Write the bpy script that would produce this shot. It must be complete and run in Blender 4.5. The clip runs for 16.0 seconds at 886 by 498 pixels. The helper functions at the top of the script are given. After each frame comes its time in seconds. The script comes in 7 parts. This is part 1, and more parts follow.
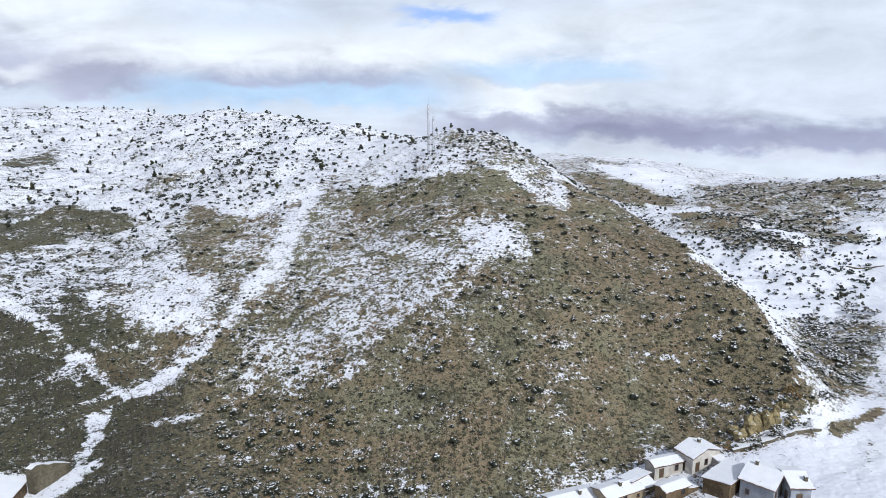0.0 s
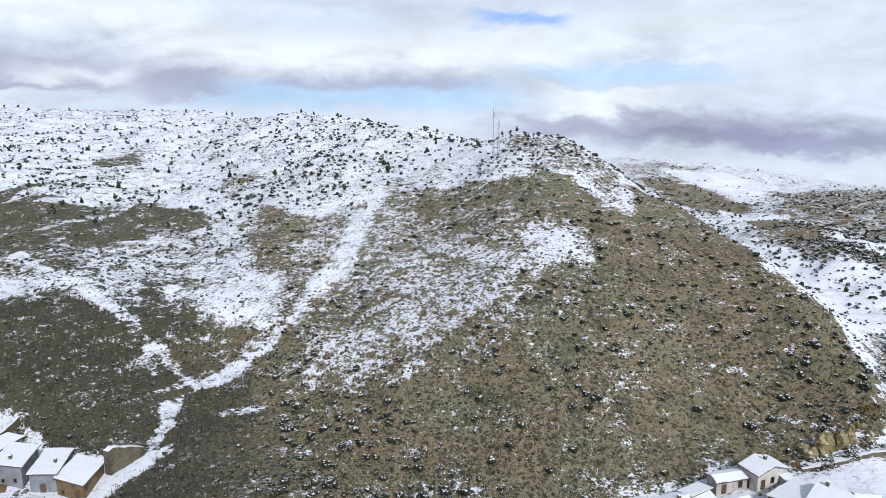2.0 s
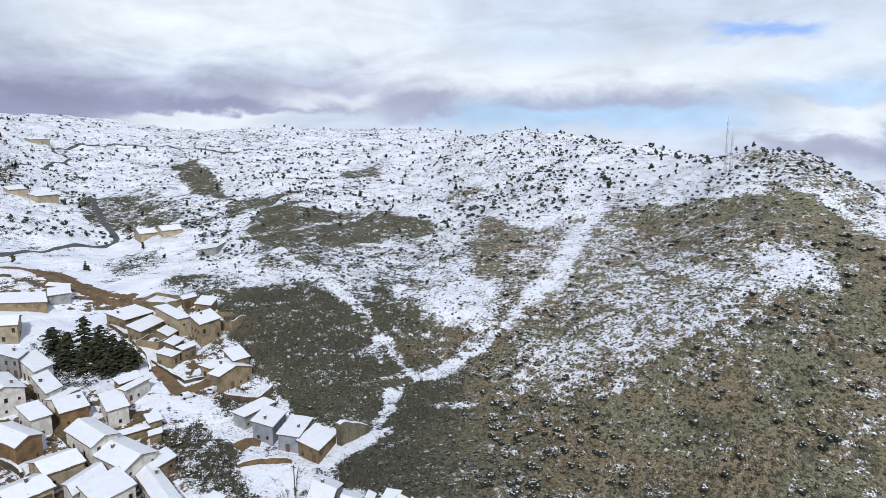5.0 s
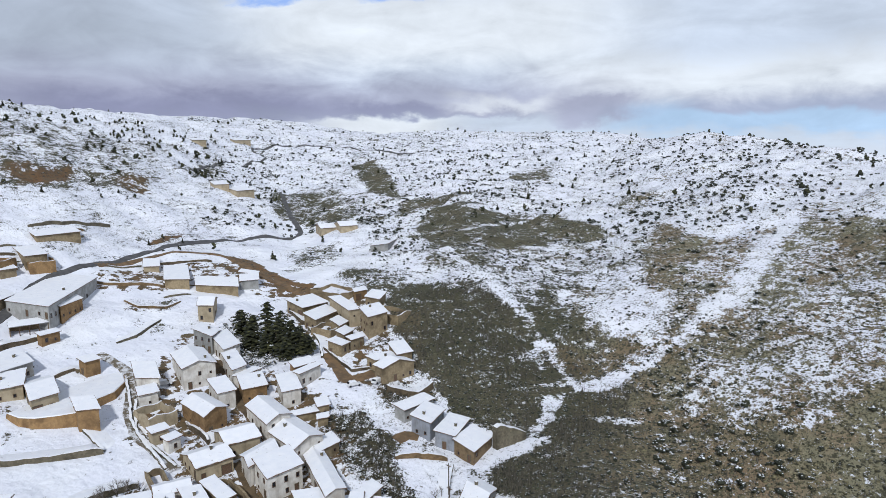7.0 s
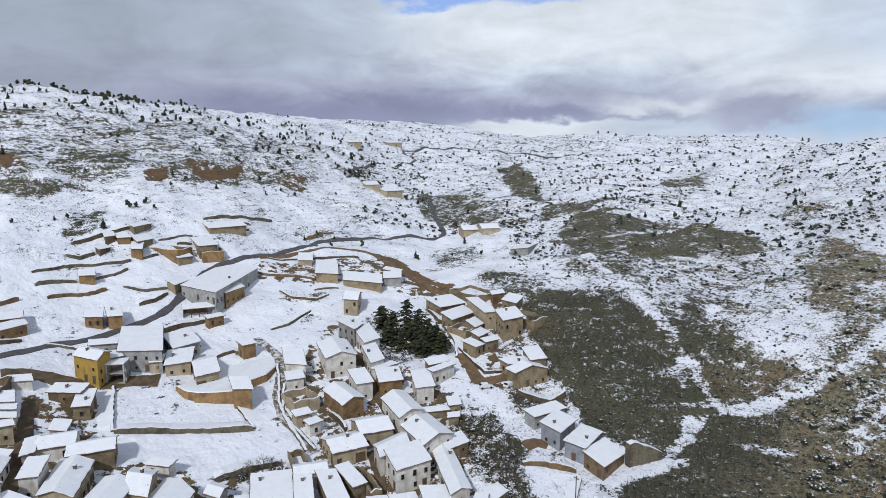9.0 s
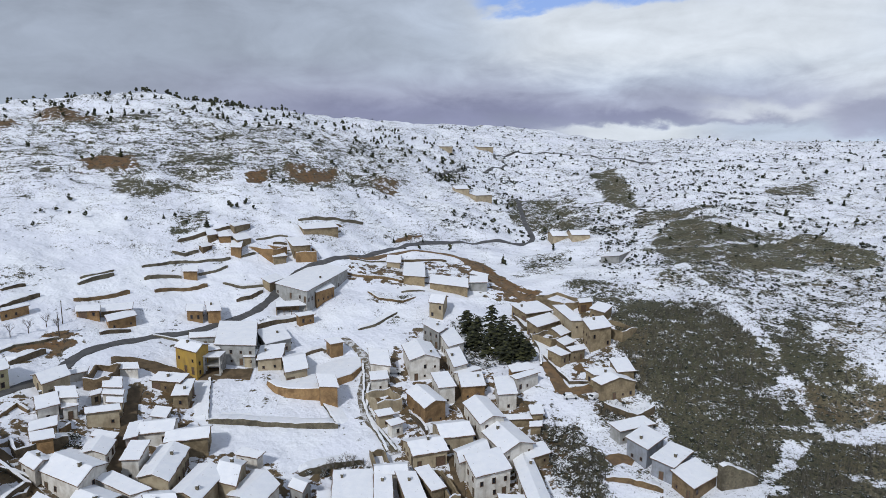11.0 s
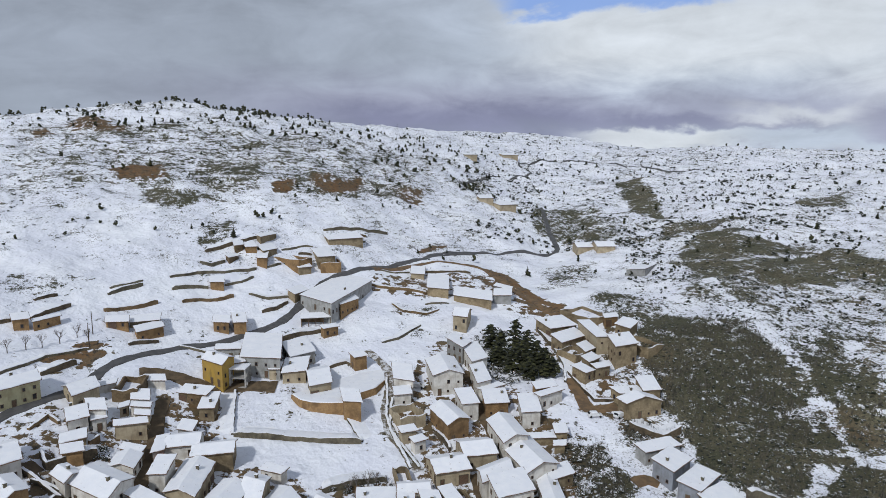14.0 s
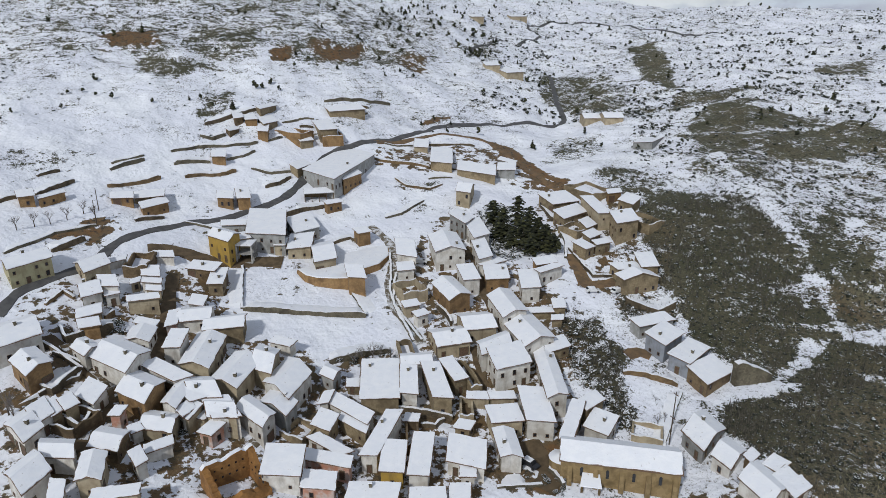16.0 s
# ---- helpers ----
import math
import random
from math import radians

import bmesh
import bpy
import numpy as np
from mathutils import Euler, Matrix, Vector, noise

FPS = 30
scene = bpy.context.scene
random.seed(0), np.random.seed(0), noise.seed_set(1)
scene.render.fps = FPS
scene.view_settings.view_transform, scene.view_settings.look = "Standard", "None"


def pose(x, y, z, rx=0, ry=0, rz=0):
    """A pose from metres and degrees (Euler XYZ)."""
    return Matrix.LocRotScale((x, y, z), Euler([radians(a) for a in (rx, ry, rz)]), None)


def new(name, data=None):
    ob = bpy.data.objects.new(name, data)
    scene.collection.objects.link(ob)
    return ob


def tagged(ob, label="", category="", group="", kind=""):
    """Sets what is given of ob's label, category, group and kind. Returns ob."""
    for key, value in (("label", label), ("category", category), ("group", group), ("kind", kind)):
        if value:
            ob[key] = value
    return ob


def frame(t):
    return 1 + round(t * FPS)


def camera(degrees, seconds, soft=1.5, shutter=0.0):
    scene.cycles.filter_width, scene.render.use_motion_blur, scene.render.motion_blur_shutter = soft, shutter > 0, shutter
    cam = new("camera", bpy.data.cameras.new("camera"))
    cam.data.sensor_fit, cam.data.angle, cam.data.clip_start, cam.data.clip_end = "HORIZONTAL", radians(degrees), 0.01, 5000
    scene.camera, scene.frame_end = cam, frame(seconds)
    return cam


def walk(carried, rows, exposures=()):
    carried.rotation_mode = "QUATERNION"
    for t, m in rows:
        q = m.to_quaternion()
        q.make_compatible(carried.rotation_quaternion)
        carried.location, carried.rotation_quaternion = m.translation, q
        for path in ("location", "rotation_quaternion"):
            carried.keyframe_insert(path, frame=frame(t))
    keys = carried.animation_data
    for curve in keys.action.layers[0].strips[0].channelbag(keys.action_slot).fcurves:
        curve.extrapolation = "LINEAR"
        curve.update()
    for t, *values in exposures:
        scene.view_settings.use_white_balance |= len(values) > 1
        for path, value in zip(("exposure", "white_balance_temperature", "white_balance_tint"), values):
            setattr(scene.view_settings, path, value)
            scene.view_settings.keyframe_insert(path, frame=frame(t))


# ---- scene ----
cam = camera(67.2, 16.0, soft=0.7)

# seconds, place (x, y, z), yaw, pitch, roll
PATH = [
    (0, 2.76, -7.28, 95.31, 2.58, -12.14, -0.17),
    (0.5, 3.08, -7.33, 95.3, 3.42, -12.08, -0.16),
    (1, 3.3, -7.39, 95.39, 4.39, -12.05, -0.17),
    (1.5, 3.73, -7.64, 95.41, 6.11, -11.98, -0.15),
    (2, 4.34, -7.91, 95.42, 8.425, -11.86, -0.13),
    (2.5, 4.98, -8.18, 95.51, 10.69, -11.74, -0.11),
    (3, 5.72, -8.92, 95.84, 13.02, -11.63, -0.07),
    (5.5, 4.91, -12.12, 93.08, 31.09, -9.93, -0.44),
    (6, 4.4, -10.96, 92.91, 34.93, -9.92, -0.41),
    (6.5, 3.73, -9.47, 92.53, 38.42, -9.81, -0.3),
    (7, 3.47, -8.93, 92.48, 41.52, -9.74, -0.25),
    (7.5, 3.9, -8.6, 92.62, 44.7, -9.68, -0.17),
    (8, 3.96, -8.05, 92.54, 47.87, -9.59, -0.1),
    (8.5, 4.11, -7.49, 92.47, 50.98, -9.51, -0.04),
    (9, 4.79, -7.35, 92.76, 54.1, -9.47, 0.03),
    (9.5, 4.98, -6.94, 92.81, 56.44, -9.37, 0.08),
    (10, 5.02, -6.56, 92.8, 58.61, -9.33, 0.1),
    (12.5, 3.5, -5.44, 93.3, 63.98, -8.62, 0.28),
    (13, 3.42, -5.52, 94.18, 63.97, -8.38, 0.32),
    (13.5, 3.72, -5.74, 94.86, 63.94, -8.18, 0.3),
    (14, 3.81, -5.9, 95.88, 63.95, -8.78, 0.32),
    (14.5, 3.56, -5.62, 97.17, 63.99, -11.42, 0.33),
    (15, 3.44, -5.33, 98.12, 64.08, -14.93, 0.33),
    (15.5, 3.34, -4.72, 98.58, 64.32, -18.22, 0.28),
    (16, 3.27, -4.39, 99.02, 64.45, -20.28, 0.25),
]
walk(cam, [(t, pose(x, y, z, 0, 0, yaw) @ pose(0, 0, 0, 90 + pitch) @ pose(0, 0, 0, 0, 0, roll))
           for t, x, y, z, yaw, pitch, roll in PATH],
     exposures=[(0, 0.09, 6130, 8), (3, 0.08, 6130, 8), (5.5, -0.01, 6080, 8), (9, -0.19, 6080, 8), (12.5, -0.29, 6080, 8), (16, -0.37, 6250, 7)])

# ---- world and light ----
SUN_EL, SUN_AZ = 40.0, 145.0           # sun behind the camera, to its right; clockwise from north
world = bpy.data.worlds.new("sky")
scene.world = world
world.use_nodes = True


def sky_nodes(nt):
    nt.nodes.clear()
    N, L = nt.nodes.new, nt.links.new
    out, bg = N("ShaderNodeOutputWorld"), N("ShaderNodeBackground")
    sky = N("ShaderNodeTexSky")
    sky.sky_type, sky.sun_disc = "NISHITA", False
    sky.sun_elevation, sky.sun_rotation = radians(SUN_EL), radians(SUN_AZ)
    sky.air_density, sky.dust_density = 1.0, 0.6
    co, sep = N("ShaderNodeTexCoord"), N("ShaderNodeSeparateXYZ")
    L(co.outputs["Generated"], sep.inputs[0])

    def math_(op, a, b=None, c=None, clamp=False):
        n = N("ShaderNodeMath")
        n.operation, n.use_clamp = op, clamp
        for i, v in enumerate((a, b, c)):
            if v is None:
                continue
            if isinstance(v, (int, float)):
                n.inputs[i].default_value = v
            else:
                L(v, n.inputs[i])
        return n.outputs[0]

    def noise_(vec, scale, detail, rough, dist=0.0):
        n = N("ShaderNodeTexNoise")
        n.inputs["Scale"].default_value, n.inputs["Detail"].default_value = scale, detail
        n.inputs["Roughness"].default_value, n.inputs["Distortion"].default_value = rough, dist
        L(vec, n.inputs["Vector"])
        return n.outputs[0]

    def mix_(fac, a, b):
        n = N("ShaderNodeMix")
        n.data_type = "RGBA"
        L(fac, n.inputs[0])
        for i, v in ((6, a), (7, b)):
            if isinstance(v, tuple):
                n.inputs[i].default_value = (*v, 1)
            else:
                L(v, n.inputs[i])
        return n.outputs[2]

    # a broken cloud sheet over bearing (to the left of north) and height, both in radians
    az = math_("ARCTAN2", math_("MULTIPLY", sep.outputs[0], -1.0), sep.outputs[1])
    el = math_("ARCSINE", sep.outputs[2])

    def sheet(kx, ky, kz, scale, detail, rough, dist):
        v = N("ShaderNodeCombineXYZ")
        L(math_("MULTIPLY", az, kx), v.inputs[0]), L(math_("MULTIPLY", el, ky), v.inputs[1])
        v.inputs[2].default_value = kz
        return noise_(v.outputs[0], scale, detail, rough, dist)

    def rise(x, lo, hi):
        n = N("ShaderNodeMapRange")
        n.interpolation_type = "SMOOTHSTEP"
        L(x, n.inputs[0])
        n.inputs[1].default_value, n.inputs[2].default_value = lo, hi
        return n.outputs[0]

    # drifting edges: bearing and height, in degrees, pushed about by noise
    large = sheet(1.0, 3.0, 1.3, 3.3, 6.0, 0.55, 0.3)
    small = sheet(1.0, 1.7, 7.7, 15.0, 6.0, 0.60, 0.4)
    wisp = sheet(1.0, 2.7, 3.1, 7.4, 6.0, 0.55, 0.6)
    azd = math_("MULTIPLY_ADD", math_("SUBTRACT", large, 0.5), 12.0, math_("MULTIPLY", az, 57.2958))
    eld = math_("MULTIPLY_ADD", math_("SUBTRACT", wisp, 0.5), 3.0, math_("MULTIPLY", el, 57.2958))
    eld = math_("MULTIPLY_ADD", math_("SUBTRACT", small, 0.5), 1.6, eld)

    billow = math_("MULTIPLY_ADD", math_("SUBTRACT", sheet(1.0, 1.5, 5.3, 24.0, 5.0, 0.55, 0.2), 0.5), 1.9, eld)
    west, high = rise(az, 0.80, 1.43), rise(el, -0.005, 0.10)

    def stretch_of(a0, a1, sa, e0, e1, s0, s1, lumpy=False):
        """A stretch of sky between two bearings and two heights, in degrees, each edge with a softness of its own."""
        h = billow if lumpy else eld
        m = math_("MULTIPLY", rise(azd, a0 - sa, a0 + sa), math_("SUBTRACT", 1.0, rise(azd, a1 - sa, a1 + sa)))
        m = math_("MULTIPLY", m, rise(h, e0 - s0, e0 + s0))
        return math_("MULTIPLY", m, math_("SUBTRACT", 1.0, rise(h, e1 - s1, e1 + s1)))

    # high thin cloud, greyer and heavier to the west, over it the banks from the highest to the lowest
    cloud = mix_(west, (0.70, 0.76, 0.87), (0.46, 0.50, 0.585))
    WHITE, PALE, MAUVE, DEEP, SKYBLUE = (0.95, 0.97, 1.0), (0.80, 0.84, 0.92), (0.46, 0.465, 0.60), (0.30, 0.305, 0.46), (0.53, 0.72, 0.96)
    for colour, amount, a0, a1, sa, e0, e1, s0, s1, lumpy in (
            (PALE, 0.6, -43.9, -8.4, 6.8, -0.5, 12.2, 2.71, 2.71, False),
            (WHITE, 0.85, 26.3, 58.6, 5.4, 5.7, 11.6, 1.63, 1.90, False),
            (WHITE, 0.80, -1.9, 32.6, 5.4, 2.7, 5.9, 1.22, 1.36, False),
            (WHITE, 0.45, -16.1, 7.3, 5.4, 4.6, 7.5, 1.36, 1.36, False),
            (MAUVE, 0.55, 53.4, 87.2, 8.1, 2.7, 5.6, 1.08, 1.90, False),
            (MAUVE, 0.80, 27.5, 77.0, 6.8, 1.7, 4.4, 0.68, 1.49, False),
            (DEEP, 0.75, 48.2, 74.4, 6.8, -0.7, 3.4, 0.54, 1.08, False),
            (SKYBLUE, 0.85, 3.3, 27.5, 2.7, -1.0, 2.2, 0.68, 0.68, False),
            (SKYBLUE, 0.70, -13.7, 0.7, 2.7, 1.9, 3.6, 0.54, 0.54, False),
            (MAUVE, 0.75, 4.6, 23.2, 2.7, 1.6, 2.8, 0.34, 1.08, False),
            (PALE, 0.80, 2.0, 53.4, 5.4, -3.1, -0.0, 0.68, 0.68, True),
            (WHITE, 0.90, 40.4, 52.1, 2.7, -0.3, 1.4, 0.41, 0.34, True),
            (DEEP, 0.65, 32.6, 49.5, 2.7, 1.5, 2.5, 0.34, 0.41, True),
            (WHITE, 0.65, 30.7, 40.4, 2.0, 1.9, 3.2, 0.60, 0.60, True),
            (MAUVE, 0.80, 25.6, 31.3, 1.6, 1.0, 3.1, 0.47, 0.54, True),
            (MAUVE, 0.70, 32.6, 41.7, 2.7, -1.3, -0.1, 0.41, 0.41, True),
            (WHITE, 0.75, -9.9, -0.7, 2.0, -0.5, 1.6, 0.54, 0.34, True),
            (MAUVE, 0.85, -20.1, 3.3, 4.1, -2.6, -0.6, 0.54, 0.68, True),
            (DEEP, 0.70, -39.7, -6.8, 4.1, -4.1, -1.6, 0.41, 0.81, True),
            (PALE, 0.75, -39.8, -2.1, 4.1, -6.3, -3.2, 0.54, 0.47, True)):
        cloud = mix_(math_("MULTIPLY", stretch_of(a0, a1, sa, e0, e1, s0, s1, lumpy), amount), cloud, colour)
    # thicker and thinner places all over
    tone = math_("MULTIPLY_ADD", math_("SUBTRACT", wisp, 0.5), 0.55, math_("MULTIPLY_ADD", math_("SUBTRACT", small, 0.5), 0.30, 0.99))
    shaded = N("ShaderNodeVectorMath")
    shaded.operation = "SCALE"
    L(cloud, shaded.inputs[0]), L(tone, shaded.inputs["Scale"])
    cloud = shaded.outputs[0]
    # unseen sky higher up is dimmed, so shaded sides get less fill light
    above = mix_(rise(el, 0.17, 0.55), (1.0, 1.0, 1.0), (0.62, 0.63, 0.66))
    dimmed = N("ShaderNodeVectorMath")
    dimmed.operation = "MULTIPLY"
    L(cloud, dimmed.inputs[0]), L(above, dimmed.inputs[1])
    cloud = dimmed.outputs[0]
    gap = math_("MAXIMUM", stretch_of(43.1, 59.9, 1.6, 10.7, 14.4, 0.47, 2.03, True), stretch_of(-1.9, 6.6, 1.4, 6.6, 7.6, 0.41, 0.41))
    open_ = math_("MULTIPLY", gap, 0.9)
    blue = mix_(high, (0.64, 0.77, 0.96), (0.27, 0.42, 0.85))
    clear = N("ShaderNodeVectorMath")
    clear.operation = "MULTIPLY_ADD"
    clear.inputs[1].default_value = (0.02, 0.02, 0.02)
    L(sky.outputs[0], clear.inputs[0]), L(blue, clear.inputs[2])
    L(mix_(open_, cloud, clear.outputs[0]), bg.inputs["Color"])
    bg.inputs["Strength"].default_value = 0.95
    L(bg.outputs[0], out.inputs[0])


sky_nodes(world.node_tree)
sun = new("sun", bpy.data.lights.new("sun", "SUN"))
sun.data.energy, sun.data.angle, sun.data.color = 2.7, radians(4), (1.0, 0.965, 0.925)
sun.matrix_world = pose(0, 0, 300, 90 - SUN_EL, 0, 180 - SUN_AZ)

# ---- materials ----


class Mat:
    """A node material under construction, on object-space coordinates in metres."""

    def __init__(self, name, rough=0.85, metal=0.0):
        self.m = bpy.data.materials.new(name)
        self.m.use_nodes = True
        self.nt = self.m.node_tree
        self.bsdf = self.nt.nodes["Principled BSDF"]
        self.bsdf.inputs["Roughness"].default_value = rough
        self.bsdf.inputs["Metallic"].default_value = metal
        self.co = self.nt.nodes.new("ShaderNodeTexCoord").outputs["Object"]

    def add(self, kind):
        return self.nt.nodes.new(kind)

    def link(self, a, b):
        self.nt.links.new(a, b)

    def put(self, socket, v):
        if isinstance(v, (int, float)):
            socket.default_value = v
        elif isinstance(v, tuple):
            socket.default_value = v if len(v) == len(socket.default_value) else (*v, 1)
        else:
            self.link(v, socket)

    def noise(self, scale, detail=3.0, rough=0.55, stretch=None, vec=None, dist=0.0):
        vec = vec or self.co
        if stretch:
            mp = self.add("ShaderNodeMapping")
            mp.inputs["Scale"].default_value = stretch
            self.link(vec, mp.inputs[0])
            vec = mp.outputs[0]
        n = self.add("ShaderNodeTexNoise")
        self.link(vec, n.inputs["Vector"])
        for k, v in (("Scale", scale), ("Detail", detail), ("Roughness", rough), ("Distortion", dist)):
            n.inputs[k].default_value = v
        return n.outputs[0]

    def math(self, op, a, b=0.0, c=0.0, clamp=False):
        n = self.add("ShaderNodeMath")
        n.operation, n.use_clamp = op, clamp
        for i, v in enumerate((a, b, c)):
            self.put(n.inputs[i], v)
        return n.outputs[0]

    def step(self, v, lo, hi):
        n = self.add("ShaderNodeMapRange")
        n.interpolation_type = "SMOOTHSTEP"
        self.put(n.inputs[0], v), self.put(n.inputs[1], lo), self.put(n.inputs[2], hi)
        return n.outputs[0]

    def mix(self, fac, a, b):
        n = self.add("ShaderNodeMix")
        n.data_type = "RGBA"
        self.put(n.inputs[0], fac), self.put(n.inputs[6], a), self.put(n.inputs[7], b)
        return n.outputs[2]

    def attr(self, name):
        n = self.add("ShaderNodeAttribute")
        n.attribute_name = name
        return n.outputs["Fac"]

    def random(self):
        return self.add("ShaderNodeObjectInfo").outputs["Random"]

    def island(self):
        return self.add("ShaderNodeNewGeometry").outputs["Random Per Island"]

    def up(self):
        n = self.add("ShaderNodeSeparateXYZ")
        self.link(self.add("ShaderNodeNewGeometry").outputs["Normal"], n.inputs[0])
        return n.outputs[2]

    def done(self, colour, bump=None, strength=0.4, distance=0.1):
        self.put(self.bsdf.inputs["Base Color"], colour)
        if bump is not None:
            b = self.add("ShaderNodeBump")
            b.inputs["Strength"].default_value, b.inputs["Distance"].default_value = strength, distance
            self.link(bump, b.inputs["Height"])
            self.link(b.outputs[0], self.bsdf.inputs["Normal"])
        return self.m


def plaster(name, base, dark, rough=0.9):
    """Old render or masonry: blotches, streaks running down, a slight shift from house to house."""
    m = Mat(name, rough)
    c = m.mix(m.step(m.noise(0.55, 4), 0.35, 0.7), base, dark)
    c = m.mix(m.math("MULTIPLY", m.step(m.noise(0.9, 4, 0.65, (1, 1, 0.3)), 0.50, 0.72), 0.42), c, tuple(v * 0.5 for v in dark))
    hsv = m.add("ShaderNodeHueSaturation")
    m.put(hsv.inputs["Value"], m.math("MULTIPLY_ADD", m.random(), 0.3, 0.85))
    m.link(c, hsv.inputs["Color"])
    return m.done(hsv.outputs[0], m.noise(5, 4), 0.35, 0.05)


def masonry(name, base, dark, size=2.2):
    """Rubble stone: cells of uneven tone with sunken joints."""
    m = Mat(name, 0.95)
    v = m.add("ShaderNodeTexVoronoi")
    v.inputs["Scale"].default_value = size
    m.link(m.co, v.inputs["Vector"])
    sep = m.add("ShaderNodeSeparateColor")
    m.link(v.outputs["Color"], sep.inputs[0])
    c = m.mix(m.math("MULTIPLY_ADD", sep.outputs[0], 0.6, 0.2), base, dark)
    c = m.mix(m.step(m.noise(0.35, 4), 0.45, 0.7), c, tuple(x * 0.7 for x in dark))
    hsv = m.add("ShaderNodeHueSaturation")
    m.put(hsv.inputs["Value"], m.math("MULTIPLY_ADD", m.random(), 0.35, 0.8))
    m.link(c, hsv.inputs["Color"])
    return m.done(hsv.outputs[0], v.outputs["Distance"], 0.6, 0.08)


def brushwood(name, dark, light):
    """Leafless brush: dark twigs, and snow caught in it by the armful."""
    m = Mat(name, 0.9)
    c = m.mix(m.island(), dark, light)
    s = m.math("MULTIPLY_ADD", m.up(), 0.10, m.noise(0.55, 6, 0.75))
    return m.done(m.mix(m.step(s, 0.52, 0.60), c, (0.78, 0.79, 0.83)))


def snow_material(name):
    m = Mat(name, 0.65)
    c = m.mix(m.step(m.noise(0.5, 4), 0.3, 0.75), (0.80, 0.81, 0.85), (0.87, 0.87, 0.89))
    dirt = m.step(m.noise(1.1, 5, 0.75), 0.625, 0.70)
    c = m.mix(m.math("MULTIPLY", dirt, 0.7), c, (0.30, 0.25, 0.22))
    m.bsdf.inputs["Subsurface Weight"].default_value = 0.0
    return m.done(c, m.noise(1.1, 5), 0.25, 0.25)


def plain(name, a, b, rough=0.8, metal=0.0, scale=1.5):
    m = Mat(name, rough, metal)
    return m.done(m.mix(m.step(m.noise(scale, 4), 0.35, 0.65), a, b), m.noise(scale * 5, 3), 0.2, 0.03)


def ground_material():
    m = Mat("snowy_ground", 0.85)
    bare, scar, heath = m.attr("bare"), m.attr("scar"), m.attr("heath")
    # patchy scrub: coarse clumps, fine stalks, and level ledges where snow lies
    clump = m.noise(0.11, 4, 0.6)
    fine = m.noise(0.55, 5, 0.72)
    micro = m.noise(1.9, 3, 0.7)
    ledge = m.noise(0.4, 4, 0.62, (0.20, 0.20, 1.5), dist=1.2)
    n = m.math("MULTIPLY", m.math("SUBTRACT", clump, 0.5), 0.55)
    n = m.math("MULTIPLY_ADD", m.math("SUBTRACT", fine, 0.5), 1.05, n)
    n = m.math("MULTIPLY_ADD", m.math("SUBTRACT", micro, 0.5), 0.70, n)
    n = m.math("MULTIPLY_ADD", m.math("SUBTRACT", ledge, 0.5), m.math("MULTIPLY_ADD", heath, 0.25, 0.58), n)
    cut = m.math("MULTIPLY_ADD", bare, -0.56, 0.285)
    cover = m.step(n, m.math("SUBTRACT", cut, 0.05), m.math("ADD", cut, 0.05))
    # scrub colours: grey green, brown, dark heath and dry straw
    olive = m.mix(m.step(m.noise(0.05, 5, 0.62), 0.43, 0.57), (0.225, 0.208, 0.130), (0.250, 0.190, 0.118))
    olive = m.mix(m.math("MULTIPLY", m.step(m.noise(0.021, 4), 0.50, 0.60), 0.55), olive, (0.215, 0.150, 0.085))
    olive = m.mix(m.math("MULTIPLY", m.step(m.noise(0.13, 4, 0.6), 0.52, 0.66), 0.75), olive, (0.085, 0.088, 0.055))
    green = m.mix(m.step(m.noise(0.06, 5, 0.62), 0.42, 0.6), (0.050, 0.052, 0.026), (0.088, 0.080, 0.046))
    olive = m.mix(m.math("MULTIPLY", heath, 0.93), olive, green)
    olive = m.mix(m.step(m.noise(0.7, 5, 0.75), 0.508, 0.60), olive, (0.060, 0.056, 0.030))
    olive = m.mix(m.math("MULTIPLY", m.step(m.noise(1.5, 4, 0.72), 0.565, 0.65), m.math("MULTIPLY_ADD", heath, -0.5, 1.0)), olive, (0.33, 0.295, 0.185))
    olive = m.mix(m.step(m.noise(2.6, 3, 0.7), 0.57, 0.63), olive, (0.022, 0.024, 0.016))
    earth = m.mix(m.step(m.noise(0.25, 4, 0.65), 0.4, 0.65), (0.165, 0.088, 0.033), (0.140, 0.096, 0.050))
    earth = m.mix(m.step(m.noise(0.7, 4, 0.7), 0.5, 0.66), earth, (0.040, 0.033, 0.024))
    soil = m.mix(m.math("MULTIPLY", scar, 1.4, clamp=True), olive, earth)
    snow = m.mix(m.step(m.noise(0.06, 5), 0.35, 0.7), (0.78, 0.79, 0.86), (0.86, 0.87, 0.91))
    # stalks and stones that prick through the snow
    prick = m.math("MULTIPLY", m.step(m.math("MULTIPLY_ADD", m.noise(0.35, 3, 0.6, (0.5, 0.5, 2.2)), 0.35, m.noise(1.5, 4, 0.8)), 0.735, 0.79), m.step(bare, 0.02, 0.24))
    snow = m.mix(m.math("MULTIPLY", prick, 0.85), snow, (0.085, 0.075, 0.055))
    red = m.math("MULTIPLY_ADD", m.math("SUBTRACT", m.noise(0.28, 4, 0.65), 0.5), 1.9, scar)
    red = m.step(m.math("MULTIPLY_ADD", m.math("SUBTRACT", fine, 0.5), 0.5, red), 0.40, 0.50)
    c = m.mix(m.math("MAXIMUM", cover, red), snow, soil)
    b = m.math("ADD", m.math("MULTIPLY", cover, m.noise(1.6, 4, 0.75)), m.math("MULTIPLY", fine, 0.6))
    b = m.math("MULTIPLY_ADD", m.noise(0.13, 3, 0.6), 2.6, b)
